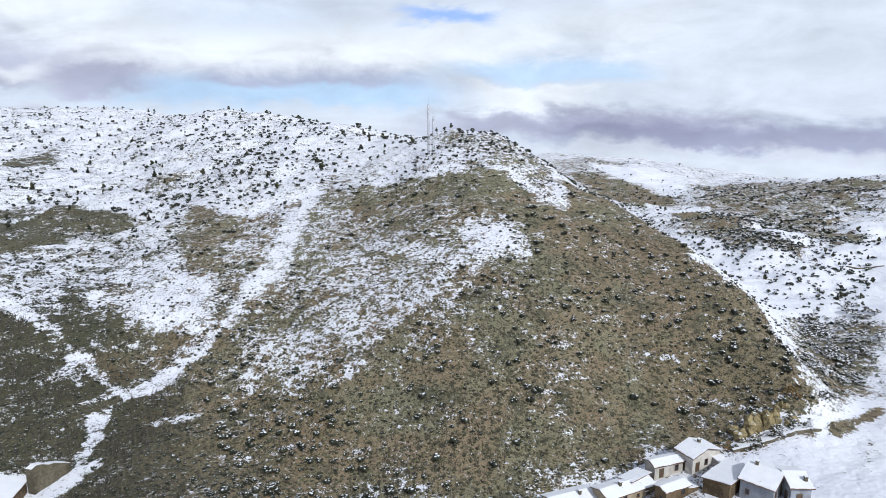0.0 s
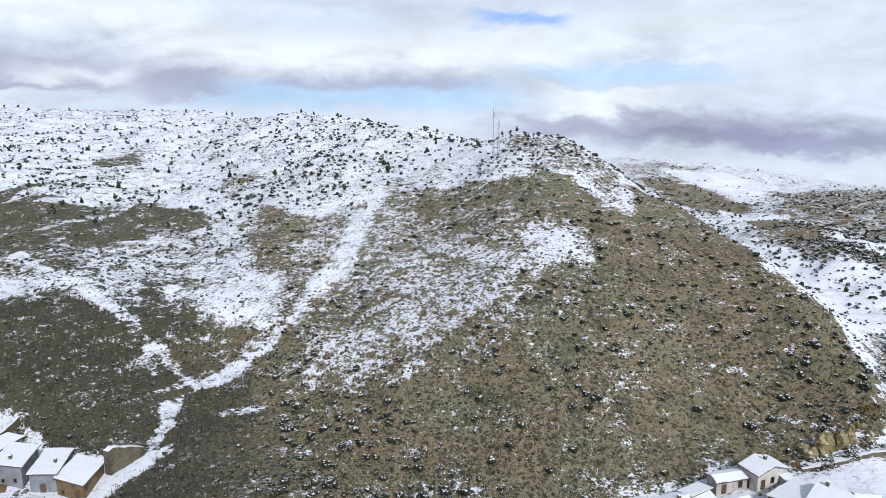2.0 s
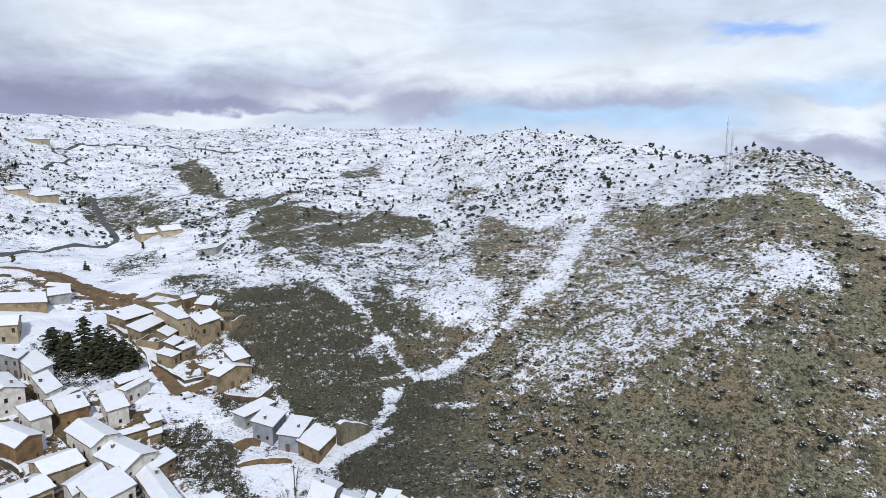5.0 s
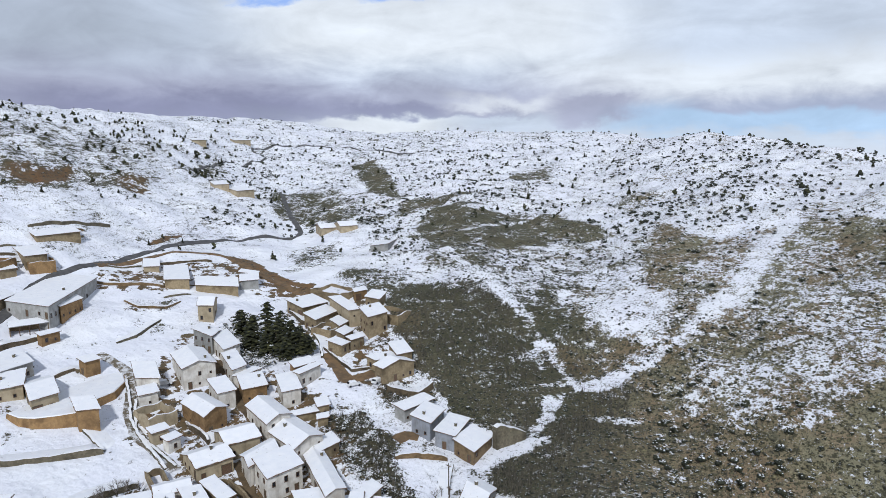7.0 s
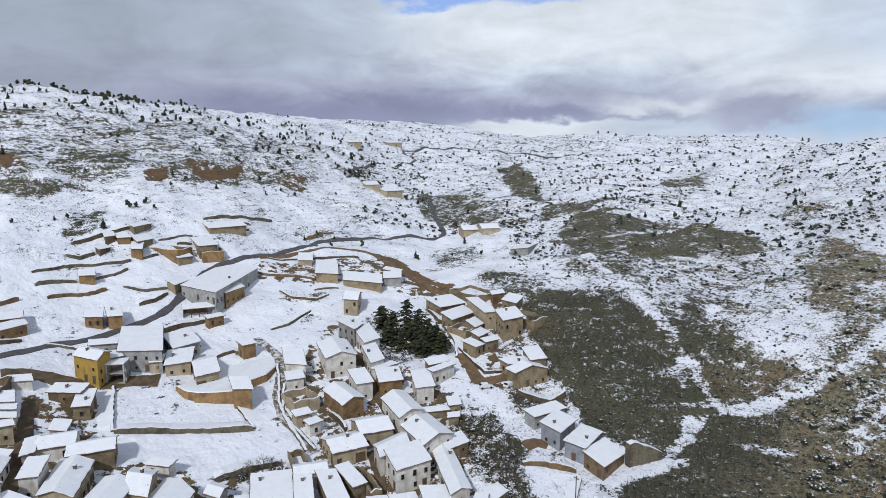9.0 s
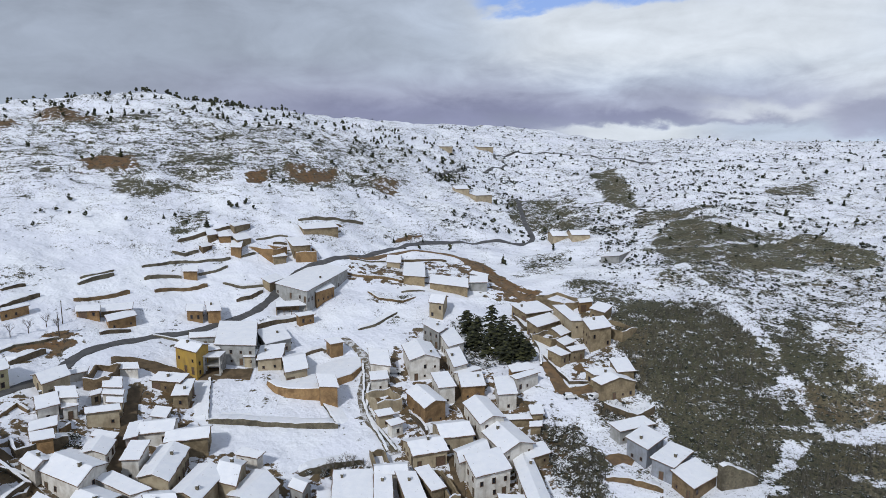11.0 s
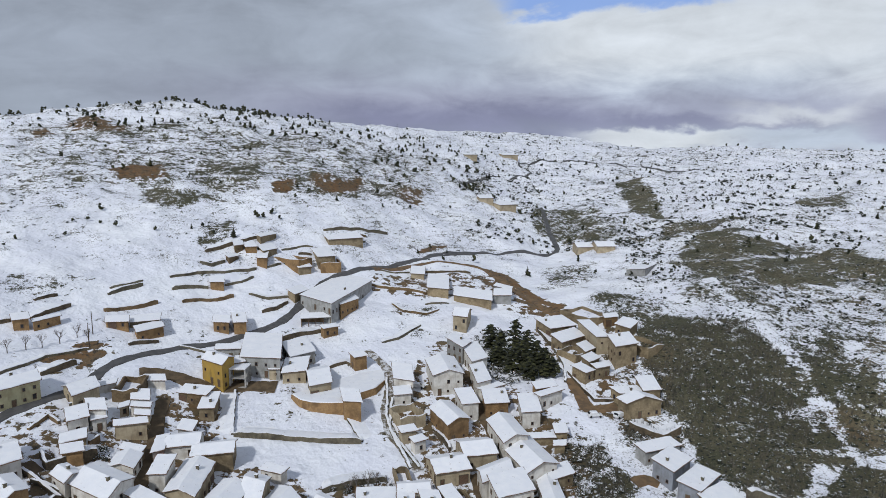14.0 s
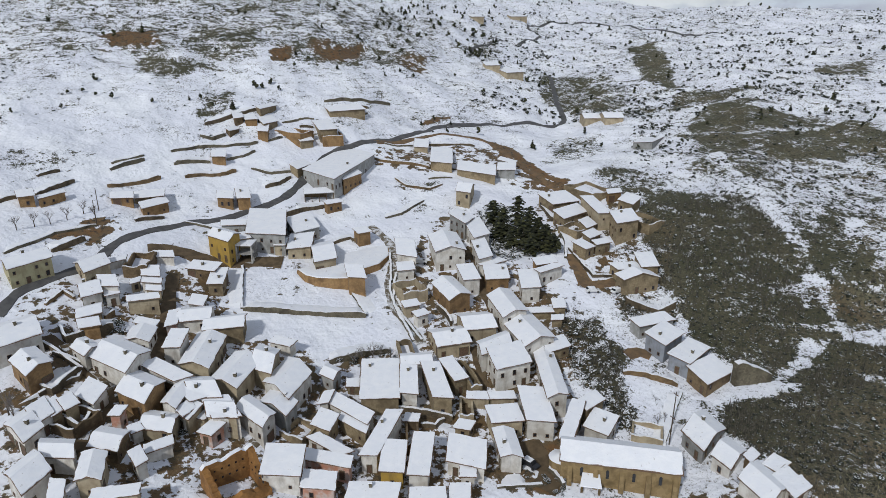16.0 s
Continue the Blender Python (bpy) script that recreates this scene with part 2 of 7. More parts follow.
    return m.done(c, b, 0.6, 1.0)


def foliage(name, dark, light, snow_from=0.72):
    """Evergreen leaves with snow lying on what faces up."""
    m = Mat(name, 0.8)
    c = m.mix(m.island(), dark, light)
    c = m.mix(m.step(m.noise(1.1, 4), 0.35, 0.7), c, tuple(v * 0.5 for v in dark))
    s = m.step(m.math("MULTIPLY_ADD", m.noise(0.9, 4), 0.9, m.up()), snow_from + 0.38, snow_from + 0.62)
    return m.done(m.mix(s, c, (0.80, 0.82, 0.86)))


SNOW = snow_material("snow")
GROUND = ground_material()
WALLS = {
    "white": plaster("white_limewash", (0.66, 0.635, 0.59), (0.48, 0.44, 0.385)),
    "cream": plaster("cream_render", (0.414, 0.347, 0.239), (0.288, 0.230, 0.149)),
    "tan": masonry("tan_rubble_stone", (0.324, 0.257, 0.158), (0.198, 0.149, 0.086)),
    "brown": masonry("brown_rubble_stone", (0.211, 0.149, 0.081), (0.113, 0.077, 0.041)),
    "orange": masonry("ochre_masonry", (0.333, 0.211, 0.095), (0.207, 0.122, 0.054)),
    "grey": plaster("grey_cement_render", (0.33, 0.33, 0.32), (0.23, 0.225, 0.21)),
    "slate": plaster("blue_grey_blockwork", (0.30, 0.32, 0.36), (0.22, 0.225, 0.24)),
    "yellow": plaster("ochre_yellow_paint", (0.50, 0.32, 0.06), (0.40, 0.26, 0.07)),
    "olive": plaster("pale_olive_render", (0.50, 0.46, 0.28), (0.38, 0.33, 0.19)),
    "red": plaster("red_brick_render", (0.42, 0.20, 0.13), (0.52, 0.46, 0.42)),
    "frame": plaster("grey_bare_concrete", (0.40, 0.39, 0.37), (0.29, 0.28, 0.26)),
    "metal": plaster("grey_barn_wall", (0.40, 0.40, 0.38), (0.27, 0.25, 0.22)),
}
STONE = {"stone": masonry("dry_stone", (0.185, 0.160, 0.108), (0.085, 0.072, 0.048)), "earth": masonry("ochre_stone", (0.225, 0.15, 0.075), (0.11, 0.072, 0.035)), "brown": masonry("brown_dry_stone", (0.155, 0.118, 0.072), (0.07, 0.052, 0.032))}
KEEP_STONE = masonry("burnt_orange_masonry", (0.34, 0.17, 0.05), (0.21, 0.10, 0.03), 1.8)
CHURCH_STONE = masonry("yellow_brown_ashlar", (0.30, 0.215, 0.105), (0.175, 0.12, 0.052), 1.5)
TILE = plain("clay_tile", (0.17, 0.105, 0.066), (0.115, 0.07, 0.046), 0.85, scale=3)
SHEET = plain("grey_roof_sheet", (0.33, 0.33, 0.33), (0.26, 0.26, 0.26), 0.5, scale=0.8)
PANE = plain("dark_window_glass", (0.015, 0.017, 0.02), (0.03, 0.032, 0.036), 0.12)
WOOD = plain("brown_wood", (0.14, 0.085, 0.05), (0.085, 0.05, 0.032), 0.7, scale=4)
STEEL = plain("galvanised_steel", (0.42, 0.43, 0.45), (0.34, 0.35, 0.36), 0.45, 0.8)
ASPHALT = plain("wet_asphalt", (0.065, 0.063, 0.065), (0.10, 0.097, 0.095), 0.7, scale=0.6)
MUD = plain("muddy_lane", (0.078, 0.054, 0.029), (0.135, 0.094, 0.052), 0.9, scale=0.5)
LANE_EARTH = plain("ochre_earth_track", (0.20, 0.125, 0.062), (0.115, 0.078, 0.045), 0.95, scale=0.5)
ROCK = foliage("snowy_limestone", (0.20, 0.16, 0.085), (0.34, 0.27, 0.13), 0.98)
TRODDEN = Mat("trodden_snow", 0.8)
TRODDEN.done(TRODDEN.mix(TRODDEN.step(TRODDEN.noise(0.5, 5, 0.7), 0.42, 0.53), (0.62, 0.62, 0.64), (0.135, 0.11, 0.075)), TRODDEN.noise(2, 4), 0.4, 0.2)
TRODDEN = TRODDEN.m
BARK = plain("bark", (0.10, 0.075, 0.055), (0.06, 0.047, 0.037), 0.95, scale=3)
PINE = foliage("pine_needles", (0.010, 0.014, 0.006), (0.075, 0.075, 0.022), 1.25)
SCRUB = foliage("dark_scrub", (0.016, 0.021, 0.011), (0.050, 0.052, 0.026), 0.86)
JUNIPER = foliage("juniper_scrub", (0.020, 0.025, 0.016), (0.048, 0.050, 0.030), 0.80)
HEATHSCRUB = foliage("heath_scrub", (0.012, 0.015, 0.009), (0.090, 0.092, 0.052), 1.0)
DRYSCRUB = foliage("dry_scrub", (0.042, 0.042, 0.022), (0.24, 0.21, 0.115), 1.05)
THICKET = brushwood("snowy_thicket", (0.022, 0.023, 0.014), (0.10, 0.092, 0.058))
WILLOW = foliage("orange_willow", (0.16, 0.10, 0.035), (0.28, 0.18, 0.06), 1.1)
TWIGS = plain("bare_twigs", (0.13, 0.11, 0.10), (0.20, 0.18, 0.165), 0.95, scale=2)
STALKS = foliage("dead_stalks", (0.044, 0.041, 0.030), (0.155, 0.14, 0.105), 1.3)
CAR_DARK = plain("black_car_paint", (0.02, 0.02, 0.023), (0.03, 0.03, 0.034), 0.3)
CAR_WHITE = plain("white_car_paint", (0.7, 0.7, 0.7), (0.62, 0.62, 0.62), 0.35)
RUBBER = plain("tyre_rubber", (0.02, 0.02, 0.02), (0.03, 0.03, 0.03), 0.9)

# ---- making things ----


def mesh_of(bm, name, *mats):
    me = bpy.data.meshes.new(name)
    bm.to_mesh(me)
    bm.free()
    for m in mats:
        me.materials.append(m)
    return me


def part(name, bm, material, parent, label=""):
    """One bmesh as one mesh object under a thing or a part."""
    me = bm if isinstance(bm, bpy.types.Mesh) else mesh_of(bm, name, material)
    ob = new(name, me)
    ob.parent = parent
    if label:
        tagged(ob, label)
    return ob


def thing(name, m, label, category, group="", kind=""):
    ob = new(name)
    ob.empty_display_size = 0.5
    ob.matrix_world = m
    return tagged(ob, label, category, group, kind)


def solid(bm, corners, faces, mat=0):
    vs = [bm.verts.new(c) for c in corners]
    out = []
    for f in faces:
        fc = bm.faces.new([vs[i] for i in f])
        fc.material_index = mat
        out.append(fc)
    return out


BOX = ((0, 3, 2, 1), (4, 5, 6, 7), (0, 1, 5, 4), (1, 2, 6, 5), (2, 3, 7, 6), (3, 0, 4, 7))


def box(bm, x0, x1, y0, y1, z0, z1, mat=0):
    return solid(bm, [(x0, y0, z0), (x1, y0, z0), (x1, y1, z0), (x0, y1, z0), (x0, y0, z1), (x1, y0, z1), (x1, y1, z1), (x0, y1, z1)], BOX, mat)


def beam(bm, a, b, ra, rb=None, n=5, mat=0):
    """A tapered round or square bar from a to b."""
    a, b = Vector(a), Vector(b)
    rb = ra if rb is None else rb
    q = (b - a).to_track_quat("Z", "Y")
    ring = lambda c, r: [bm.verts.new(c + q @ Vector((r * math.cos(6.2832 * i / n), r * math.sin(6.2832 * i / n), 0))) for i in range(n)]
    lo, hi = ring(a, ra), ring(b, rb)
    for i in range(n):
        bm.faces.new((lo[i], lo[(i + 1) % n], hi[(i + 1) % n], hi[i])).material_index = mat
    bm.faces.new(hi).material_index = mat
    bm.faces.new(lo[::-1]).material_index = mat


def ragged_wall(course, thick, low, tops, cap=0.14):
    """A wall of one piece along a course of points, its top uneven, and the snow along it. low, tops: heights at each point."""
    wall, snow = bmesh.new(), bmesh.new()
    pts = [Vector((p[0], p[1], 0)) for p in course]
    last = len(pts) - 1
    rows, caps = [], []
    for i, p in enumerate(pts):
        d = (pts[min(i + 1, last)] - pts[max(i - 1, 0)]).normalized()
        s = Vector((-d.y, d.x, 0)) * thick / 2
        a, b = p - s, p + s
        rows.append([wall.verts.new(v) for v in ((a.x, a.y, low[i]), (b.x, b.y, low[i]), (b.x, b.y, tops[i]), (a.x, a.y, tops[i]))])
        s = s * 0.86
        a, b = p - s, p + s
        caps.append([snow.verts.new(v) for v in ((a.x, a.y, tops[i] - 0.02), (b.x, b.y, tops[i] - 0.02), (b.x, b.y, tops[i] + cap * 0.8), (a.x, a.y, tops[i] + cap))])
    for bm, rs in ((wall, rows), (snow, caps)):
        for p, q in zip(rs, rs[1:]):
            for k in range(4):
                bm.faces.new((p[k], p[(k + 1) % 4], q[(k + 1) % 4], q[k]))
        bm.faces.new(rs[0][::-1]), bm.faces.new(rs[-1])
        bmesh.ops.recalc_face_normals(bm, faces=bm.faces)
    return wall, snow

# ---- the lie of the land ----
# heights along lines of bearing (degrees to the left of north) from the middle of the place: (distance, height), ...
LINES = []


def line(bearing, *knots):
    LINES.append((bearing, knots))


line(-75, (0, 12), (148, 14), (310, 11), (664, 26), (1106, 6), (3614, -454))
line(-41.6, (0, 23.6), (148, 25.6), (310, 26.8), (413, 29.8), (516, 45.2), (627, 56.4), (774, 40.5), (1106, -13.4), (3614, -334.8))
line(-36.2, (0, 21.6), (148, 23.6), (310, 25.1), (428, 27.0), (516, 39.9), (649, 45.7), (774, 29.0), (1106, -15.3), (3614, -342.9))
line(-32.7, (0, 20.3), (140, 22.3), (221, 21.2), (310, 23.3), (443, 25.6), (531, 33.2), (701, 37.5), (811, 23.8), (1106, -16.4), (3614, -347.6))
line(-28.5, (0, 19.0), (148, 22.0), (162, 28.9), (175, 35.7), (193, 25.8), (236, 20.3), (310, 22.1), (347, 29.6), (384, 23.1), (472, 23.5), (561, 31.4), (738, 24.8), (922, 0.8), (1180, -17.6), (3614, -353.0))
line(-24.2, (0, 17.5), (140, 20.5), (159, 23.9), (177, 35.8), (199, 46.2), (225, 33.1), (280, 20.3), (317, 22.2), (369, 34.0), (420, 22.1), (590, 22.9), (811, 15.6), (959, -4.0), (1180, -18.8), (3614, -358.1))
line(-19.8, (0, 16.1), (133, 19.1), (153, 21.6), (177, 39.7), (218, 52.7), (247, 41.5), (310, 20.1), (369, 26.6), (413, 33.5), (472, 19.8), (627, 16.4), (811, 0.5), (1106, -1.8), (3614, -362.6))
line(-15.0, (0, 14.6), (122, 16.6), (144, 20.2), (177, 40.9), (236, 57.9), (273, 46.4), (354, 19.5), (516, 14.4), (664, 8.9), (848, 15.1), (1033, 15.5), (1180, 0.4), (3614, -366.9))
line(-10.6, (0, 13.5), (122, 15.5), (170, 41.1), (221, 58.2), (251, 65.7), (288, 56.1), (369, 25.1), (590, 12.0), (738, 18.2), (1033, 22.8), (1254, -7.9), (3614, -370.2))
line(-6.3, (0, 12.6), (119, 14.6), (170, 43.6), (221, 60.8), (269, 75.8), (317, 64.5), (443, 26.8), (664, 18.5), (1033, 26.3), (1254, -8.5), (3614, -372.8))
line(-2.9, (0, 11.9), (118, 13.9), (144, 30.4), (170, 44.3), (221, 63.6), (277, 85.1), (325, 74.3), (479, 47.4), (1106, 6.6), (3614, -344.4))
line(1.2, (0, 11.4), (118, 13.4), (144, 30.0), (170, 44.0), (221, 63.4), (284, 86.7), (332, 78.3), (479, 57.1), (1106, 6.4), (3614, -345.3))
line(10.8, (0, 11.5), (129, 13.5), (159, 31.3), (199, 44.8), (258, 59.5), (339, 78.5), (398, 86.0), (472, 80.3), (1106, 26.2), (3614, -314.3))
line(20.2, (0, 13.0), (144, 16.0), (170, 25.2), (199, 37.3), (251, 52.7), (354, 71.4), (472, 95.1), (561, 89.0), (1106, 46.8), (3614, -269.3))
line(28.2, (0, 14.0), (159, 19.0), (181, 22.8), (207, 35.7), (295, 47.3), (443, 66.4), (664, 94.4), (811, 89.1), (1254, 61.5), (3614, -190.0))
line(35.0, (0, 13.3), (159, 17.3), (177, 22.1), (221, 36.7), (295, 47.9), (443, 66.1), (723, 93.9), (885, 90.8), (1254, 70.4), (3614, -95.3))
line(40.5, (0, 10.1), (111, 12.1), (151, 16.4), (173, 24.5), (221, 42.4), (295, 50.6), (443, 67.7), (774, 97.8), (959, 90.3), (3614, -49.6))
line(47.4, (0, 10.2), (111, 13.2), (159, 21.3), (195, 30.0), (251, 40.0), (325, 46.2), (443, 62.5), (627, 83.3), (774, 92.3), (1033, 89.5), (3614, -4.3))
line(55.6, (0, 10.3), (111, 13.3), (170, 24.4), (251, 37.7), (325, 39.0), (413, 50.5), (509, 63.1), (738, 109.6), (959, 108.7), (3614, 91.5))
line(66.6, (0, 10.2), (111, 14.2), (170, 24.4), (251, 38.8), (317, 49.9), (413, 77.5), (531, 99.4), (634, 112.5), (885, 111.8), (3614, 111.6))
line(76.3, (0, 11.2), (111, 15.2), (170, 25.2), (221, 34.4), (273, 50.2), (354, 83.1), (443, 107.9), (546, 117.5), (738, 113.0), (3614, 112.8))
line(85.6, (0, 13.4), (111, 18.4), (170, 26.9), (221, 35.8), (273, 54.1), (354, 85.3), (465, 125.1), (590, 118.4), (3614, 113.2))
line(93.3, (0, 15.8), (111, 20.8), (170, 29.7), (221, 41.1), (273, 57.0), (354, 83.7), (457, 117.3), (590, 108.6), (3614, 112.5))
line(100.5, (0, 18.5), (111, 23.5), (170, 32.7), (221, 45.5), (295, 64.1), (457, 108.4), (590, 103.5), (3614, 92.5))
line(128, (0, 14), (111, 21), (221, 41), (443, 86), (738, 76), (3614, -4))
line(210, (0, 14), (148, 18), (443, 56), (885, 66), (3614, -4))
line(285, (0, 12), (148, 14), (310, 11), (664, 26), (1106, 6), (3614, -154))

TAB_AZ = np.arange(-75.0, 285.01, 0.5)
TAB_S = np.linspace(math.log(20), math.log(3600), 500)


def soften(a, sigma, axis):
    n = int(sigma * 3) + 1
    k = np.exp(-0.5 * (np.arange(-n, n + 1) / sigma) ** 2)
    k /= k.sum()
    pad = [(0, 0), (0, 0)]
    pad[axis] = (n, n)
    return np.apply_along_axis(lambda v: np.convolve(v, k, "valid"), axis, np.pad(a, pad, mode="edge"))


def land_table():
    ring = np.exp(TAB_S)
    cols = np.array([np.interp(ring, [k[0] for k in ks], [k[1] for k in ks]) for _, ks in LINES])
    cols = soften(cols, 3.0, 1)
    az = [b for b, _ in LINES]
    tab = np.array([np.interp(TAB_AZ, az, cols[:, j]) for j in range(len(ring))]).T
    return soften(tab, 2.2, 0)


TABLE = land_table()


def waves(x, y):
    """Gentle unevenness of the ground from a few crossing waves."""
    w = 0.0
    for a, l, s, p in ((0.3, 67, 0.55, 0.3), (1.4, 41, 0.4, 1.7), (2.5, 29, 0.3, 4.1), (0.9, 17, 0.16, 2.2), (2.0, 11, 0.1, 5.0), (2.9, 7.3, 0.06, 0.9)):
        w = w + s * np.sin((x * math.cos(a) + y * math.sin(a)) * 6.2832 / l + p + 1.3 * np.sin((x * math.sin(a) - y * math.cos(a)) * 6.2832 / (l * 1.7) + p))
    return w


def ground(x, y, rough=True):
    """Height of the ground at x, y (numbers or arrays)."""
    x, y = np.asarray(x, float), np.asarray(y, float)
    r = np.maximum(np.hypot(x, y), 20.0)
    az = (np.degrees(np.arctan2(-x, y)) + 75.0) % 360.0 - 75.0
    i = np.clip((az + 75.0) / 0.5, 0, len(TAB_AZ) - 1.001)
    j = np.clip((np.log(r) - TAB_S[0]) / (TAB_S[1] - TAB_S[0]), 0, len(TAB_S) - 1.001)
    i0, j0 = i.astype(int), j.astype(int)
    u, v = i - i0, j - j0
    z = (TABLE[i0, j0] * (1 - u) + TABLE[i0 + 1, j0] * u) * (1 - v) + (TABLE[i0, j0 + 1] * (1 - u) + TABLE[i0 + 1, j0 + 1] * u) * v
    if rough:
        z = z + waves(x, y) * np.clip((r - 140) / 110, 0.15, 2.2)
    return z

# ---- what lies on the land: scrub, red scars, drifts, snow-filled gullies ----
COVER = []


def bare(amount, soft, *outline):
    COVER.append(("bare", amount, soft, outline))


def scar(amount, soft, *outline):
    COVER.append(("scar", amount, soft, outline))


def drift(amount, soft, *outline):
    COVER.append(("drift", amount, soft, outline))


def gully(width, amount, *course):
    COVER.append(("gully", amount, width, course))


def tone(amount, soft, *outline):
    COVER.append(("tone", amount, soft, outline))


def rill(width, amount, *course):
    COVER.append(("rill", amount, width, course))


bare(0.86, 8.5, (-66, 182), (-62, 196), (-48, 187), (-33, 183), (-20, 189), (-10, 193), (-1, 204), (-24, 230), (-44, 252), (-2, 244), (9, 249), (24, 230), (43, 215), (63, 198), (75, 175), (88, 168), (77, 142), (61, 134), (22, 119), (16, 116), (-77, 107), (-79, 124), (-73, 157), (-67, 172))
bare(0.86, 6.8, (-82, 108), (-70, 110), (-48, 114), (16, 116), (-12, 111), (-70, 100))
bare(0.75, 5.1, (-62, 232), (-49, 254), (-21, 238), (-4, 236), (-2, 219), (-24, 227), (-46, 236))
bare(0.9, 4.3, (-113, 166), (-100, 171), (-84, 168), (-75, 170), (-78, 159), (-85, 152), (-95, 151), (-106, 157))
bare(0.78, 6, (-176, 158), (-148, 162), (-125, 160), (-110, 153), (-94, 146), (-88, 138), (-87, 118), (-98, 120), (-108, 119), (-120, 122), (-139, 131))
bare(0.72, 6, (-222, 220), (-230, 245), (-220, 279), (-189, 288), (-158, 285), (-135, 260), (-153, 241), (-168, 231), (-170, 205), (-180, 197))
bare(0.55, 5.1, (-203, 223), (-163, 229), (-135, 228), (-131, 205), (-136, 170), (-145, 168))
bare(0.72, 5.1, (-109, 259), (-96, 258), (-70, 229), (-71, 207), (-75, 198), (-87, 205))
bare(0.5, 8.5, (-135, 228), (-86, 206), (-74, 196), (-79, 189), (-113, 191), (-130, 181))
bare(0.85, 3.4, (-397, 338), (-393, 358), (-299, 290), (-293, 277), (-313, 277), (-353, 302))
bare(0.75, 4.3, (-253, 351), (-250, 389), (-224, 354), (-230, 327))
bare(0.45, 6.8, (-353, 225), (-355, 272), (-282, 261), (-249, 241), (-257, 217), (-304, 215))
bare(0.62, 5.1, (-279, 271), (-253, 280), (-244, 311), (-232, 256), (-244, 232))
bare(0.5, 6.8, (-167, 332), (-135, 321), (-108, 282), (-132, 286))
bare(0.6, 5.1, (-409, -26), (-416, 34), (-407, 33), (-387, -10))
bare(0.6, 4.3, (-390, 48), (-404, 77), (-384, 75), (-379, 50))
bare(0.6, 5.1, (-358, -15), (-359, 17), (-335, 18), (-338, -8))
bare(0.58, 5.1, (-338, 55), (-360, 120), (-357, 157), (-334, 143), (-318, 82))
bare(0.68, 4.3, (-332, 3), (-326, 32), (-317, 38), (-309, 9))
bare(0.6, 4.3, (-289, 23), (-302, 42), (-278, 33), (-278, 23))
bare(0.5, 6.8, (-250, -41), (-249, -26), (-240, -31), (-239, -40))
bare(0.7, 5.1, (-125, 91), (-120, 99), (-109, 97), (-87, 87), (-88, 82), (-98, 82), (-113, 85))
bare(0.75, 5.1, (61, 133), (72, 144), (76, 138), (67, 133))
bare(0.6, 6.8, (112, 222), (145, 219), (109, 158), (89, 146), (81, 149))
bare(0.55, 17.1, (29, 257), (156, 882), (186, 624), (172, 502), (141, 545), (122, 674))
bare(0.5, 10.3, (144, 453), (194, 456), (182, 359), (155, 291), (139, 306), (126, 363))
bare(0.5, 25.6, (211, 556), (309, 628), (341, 556), (253, 404), (202, 401))
bare(0.45, 8.5, (-257, 348), (-237, 386), (-229, 337), (-238, 321))
bare(0.7, 4.3, (-178, 233), (-168, 266), (-142, 263), (-132, 234), (-145, 218), (-165, 214))
bare(0.6, 5.1, (-111, 256), (-80, 229), (-76, 219), (-95, 220))
bare(0.85, 5.1, (52, 219), (35, 225), (24, 197), (28, 169))
scar(0.9, 3.4, (-355, -9), (-355, 15), (-338, 15), (-340, -6))
scar(0.9, 3.4, (-335, 88), (-358, 118), (-334, 108), (-324, 87))
scar(0.7, 3.4, (-332, 62), (-335, 75), (-325, 72), (-323, 62))
scar(0.6, 3.4, (-428, -30), (-420, 1), (-405, 1), (-411, -26))
scar(0.5, 3.4, (-353, 138), (-357, 157), (-336, 147), (-335, 135))
scar(0.8, 2.1, (-237, 135), (-224, 141), (-193, 136), (-199, 132), (-229, 136))
scar(0.6, 2.6, (-192, -26), (-203, -12), (-200, -12), (-190, -26))
scar(0.25, 3.4, (-106, 160), (-91, 165), (-88, 157), (-98, 153))
scar(0.35, 6.8, (-152, 110), (-148, 123), (-129, 112), (-133, 105))
scar(0.3, 4.3, (-131, 110), (-118, 120), (-112, 117), (-120, 107))
gully(2, 0.8, (-269, 224), (-267, 242), (-267, 277), (-231, 294))
bare(0.46, 6.8, (-65, 181), (-61, 228), (-44, 248), (-5, 241), (6, 227), (2, 185), (-9, 170), (-19, 161), (-31, 149), (-44, 145), (-54, 147), (-66, 163))
bare(0.85, 5.1, (-85, 106), (-83, 114), (-75, 122), (-61, 134), (-38, 105), (-51, 93), (-69, 98), (-80, 100))
bare(0.85, 5.1, (-62, 85), (-52, 96), (-40, 107), (-33, 97), (-52, 74))
bare(0.80, 5.1, (-173, 156), (-165, 161), (-140, 164), (-123, 161), (-107, 153), (-96, 143), (-88, 141), (-88, 132), (-86, 123), (-97, 122), (-106, 115), (-124, 127), (-140, 135))
bare(0.75, 5.1, (-104, 151), (-83, 160), (-76, 152), (-86, 139), (-96, 143))
bare(0.55, 10.3, (-197, 189), (-133, 237), (-85, 164), (-105, 153), (-138, 164))
bare(0.5, 8.5, (-194, 191), (-81, 195), (-76, 183), (-101, 170), (-117, 162), (-143, 165))
bare(0.30, 12.8, (-161, 208), (-65, 211), (-70, 191), (-76, 166), (-100, 172), (-130, 162))
bare(0.28, 21.4, (-298, 407), (-106, 360), (-71, 253), (-75, 219), (-165, 214))
bare(0.4, 10.3, (-445, -60), (-429, 11), (-422, 84), (-378, 130), (-336, 145), (-318, 40), (-333, -6), (-338, -49))
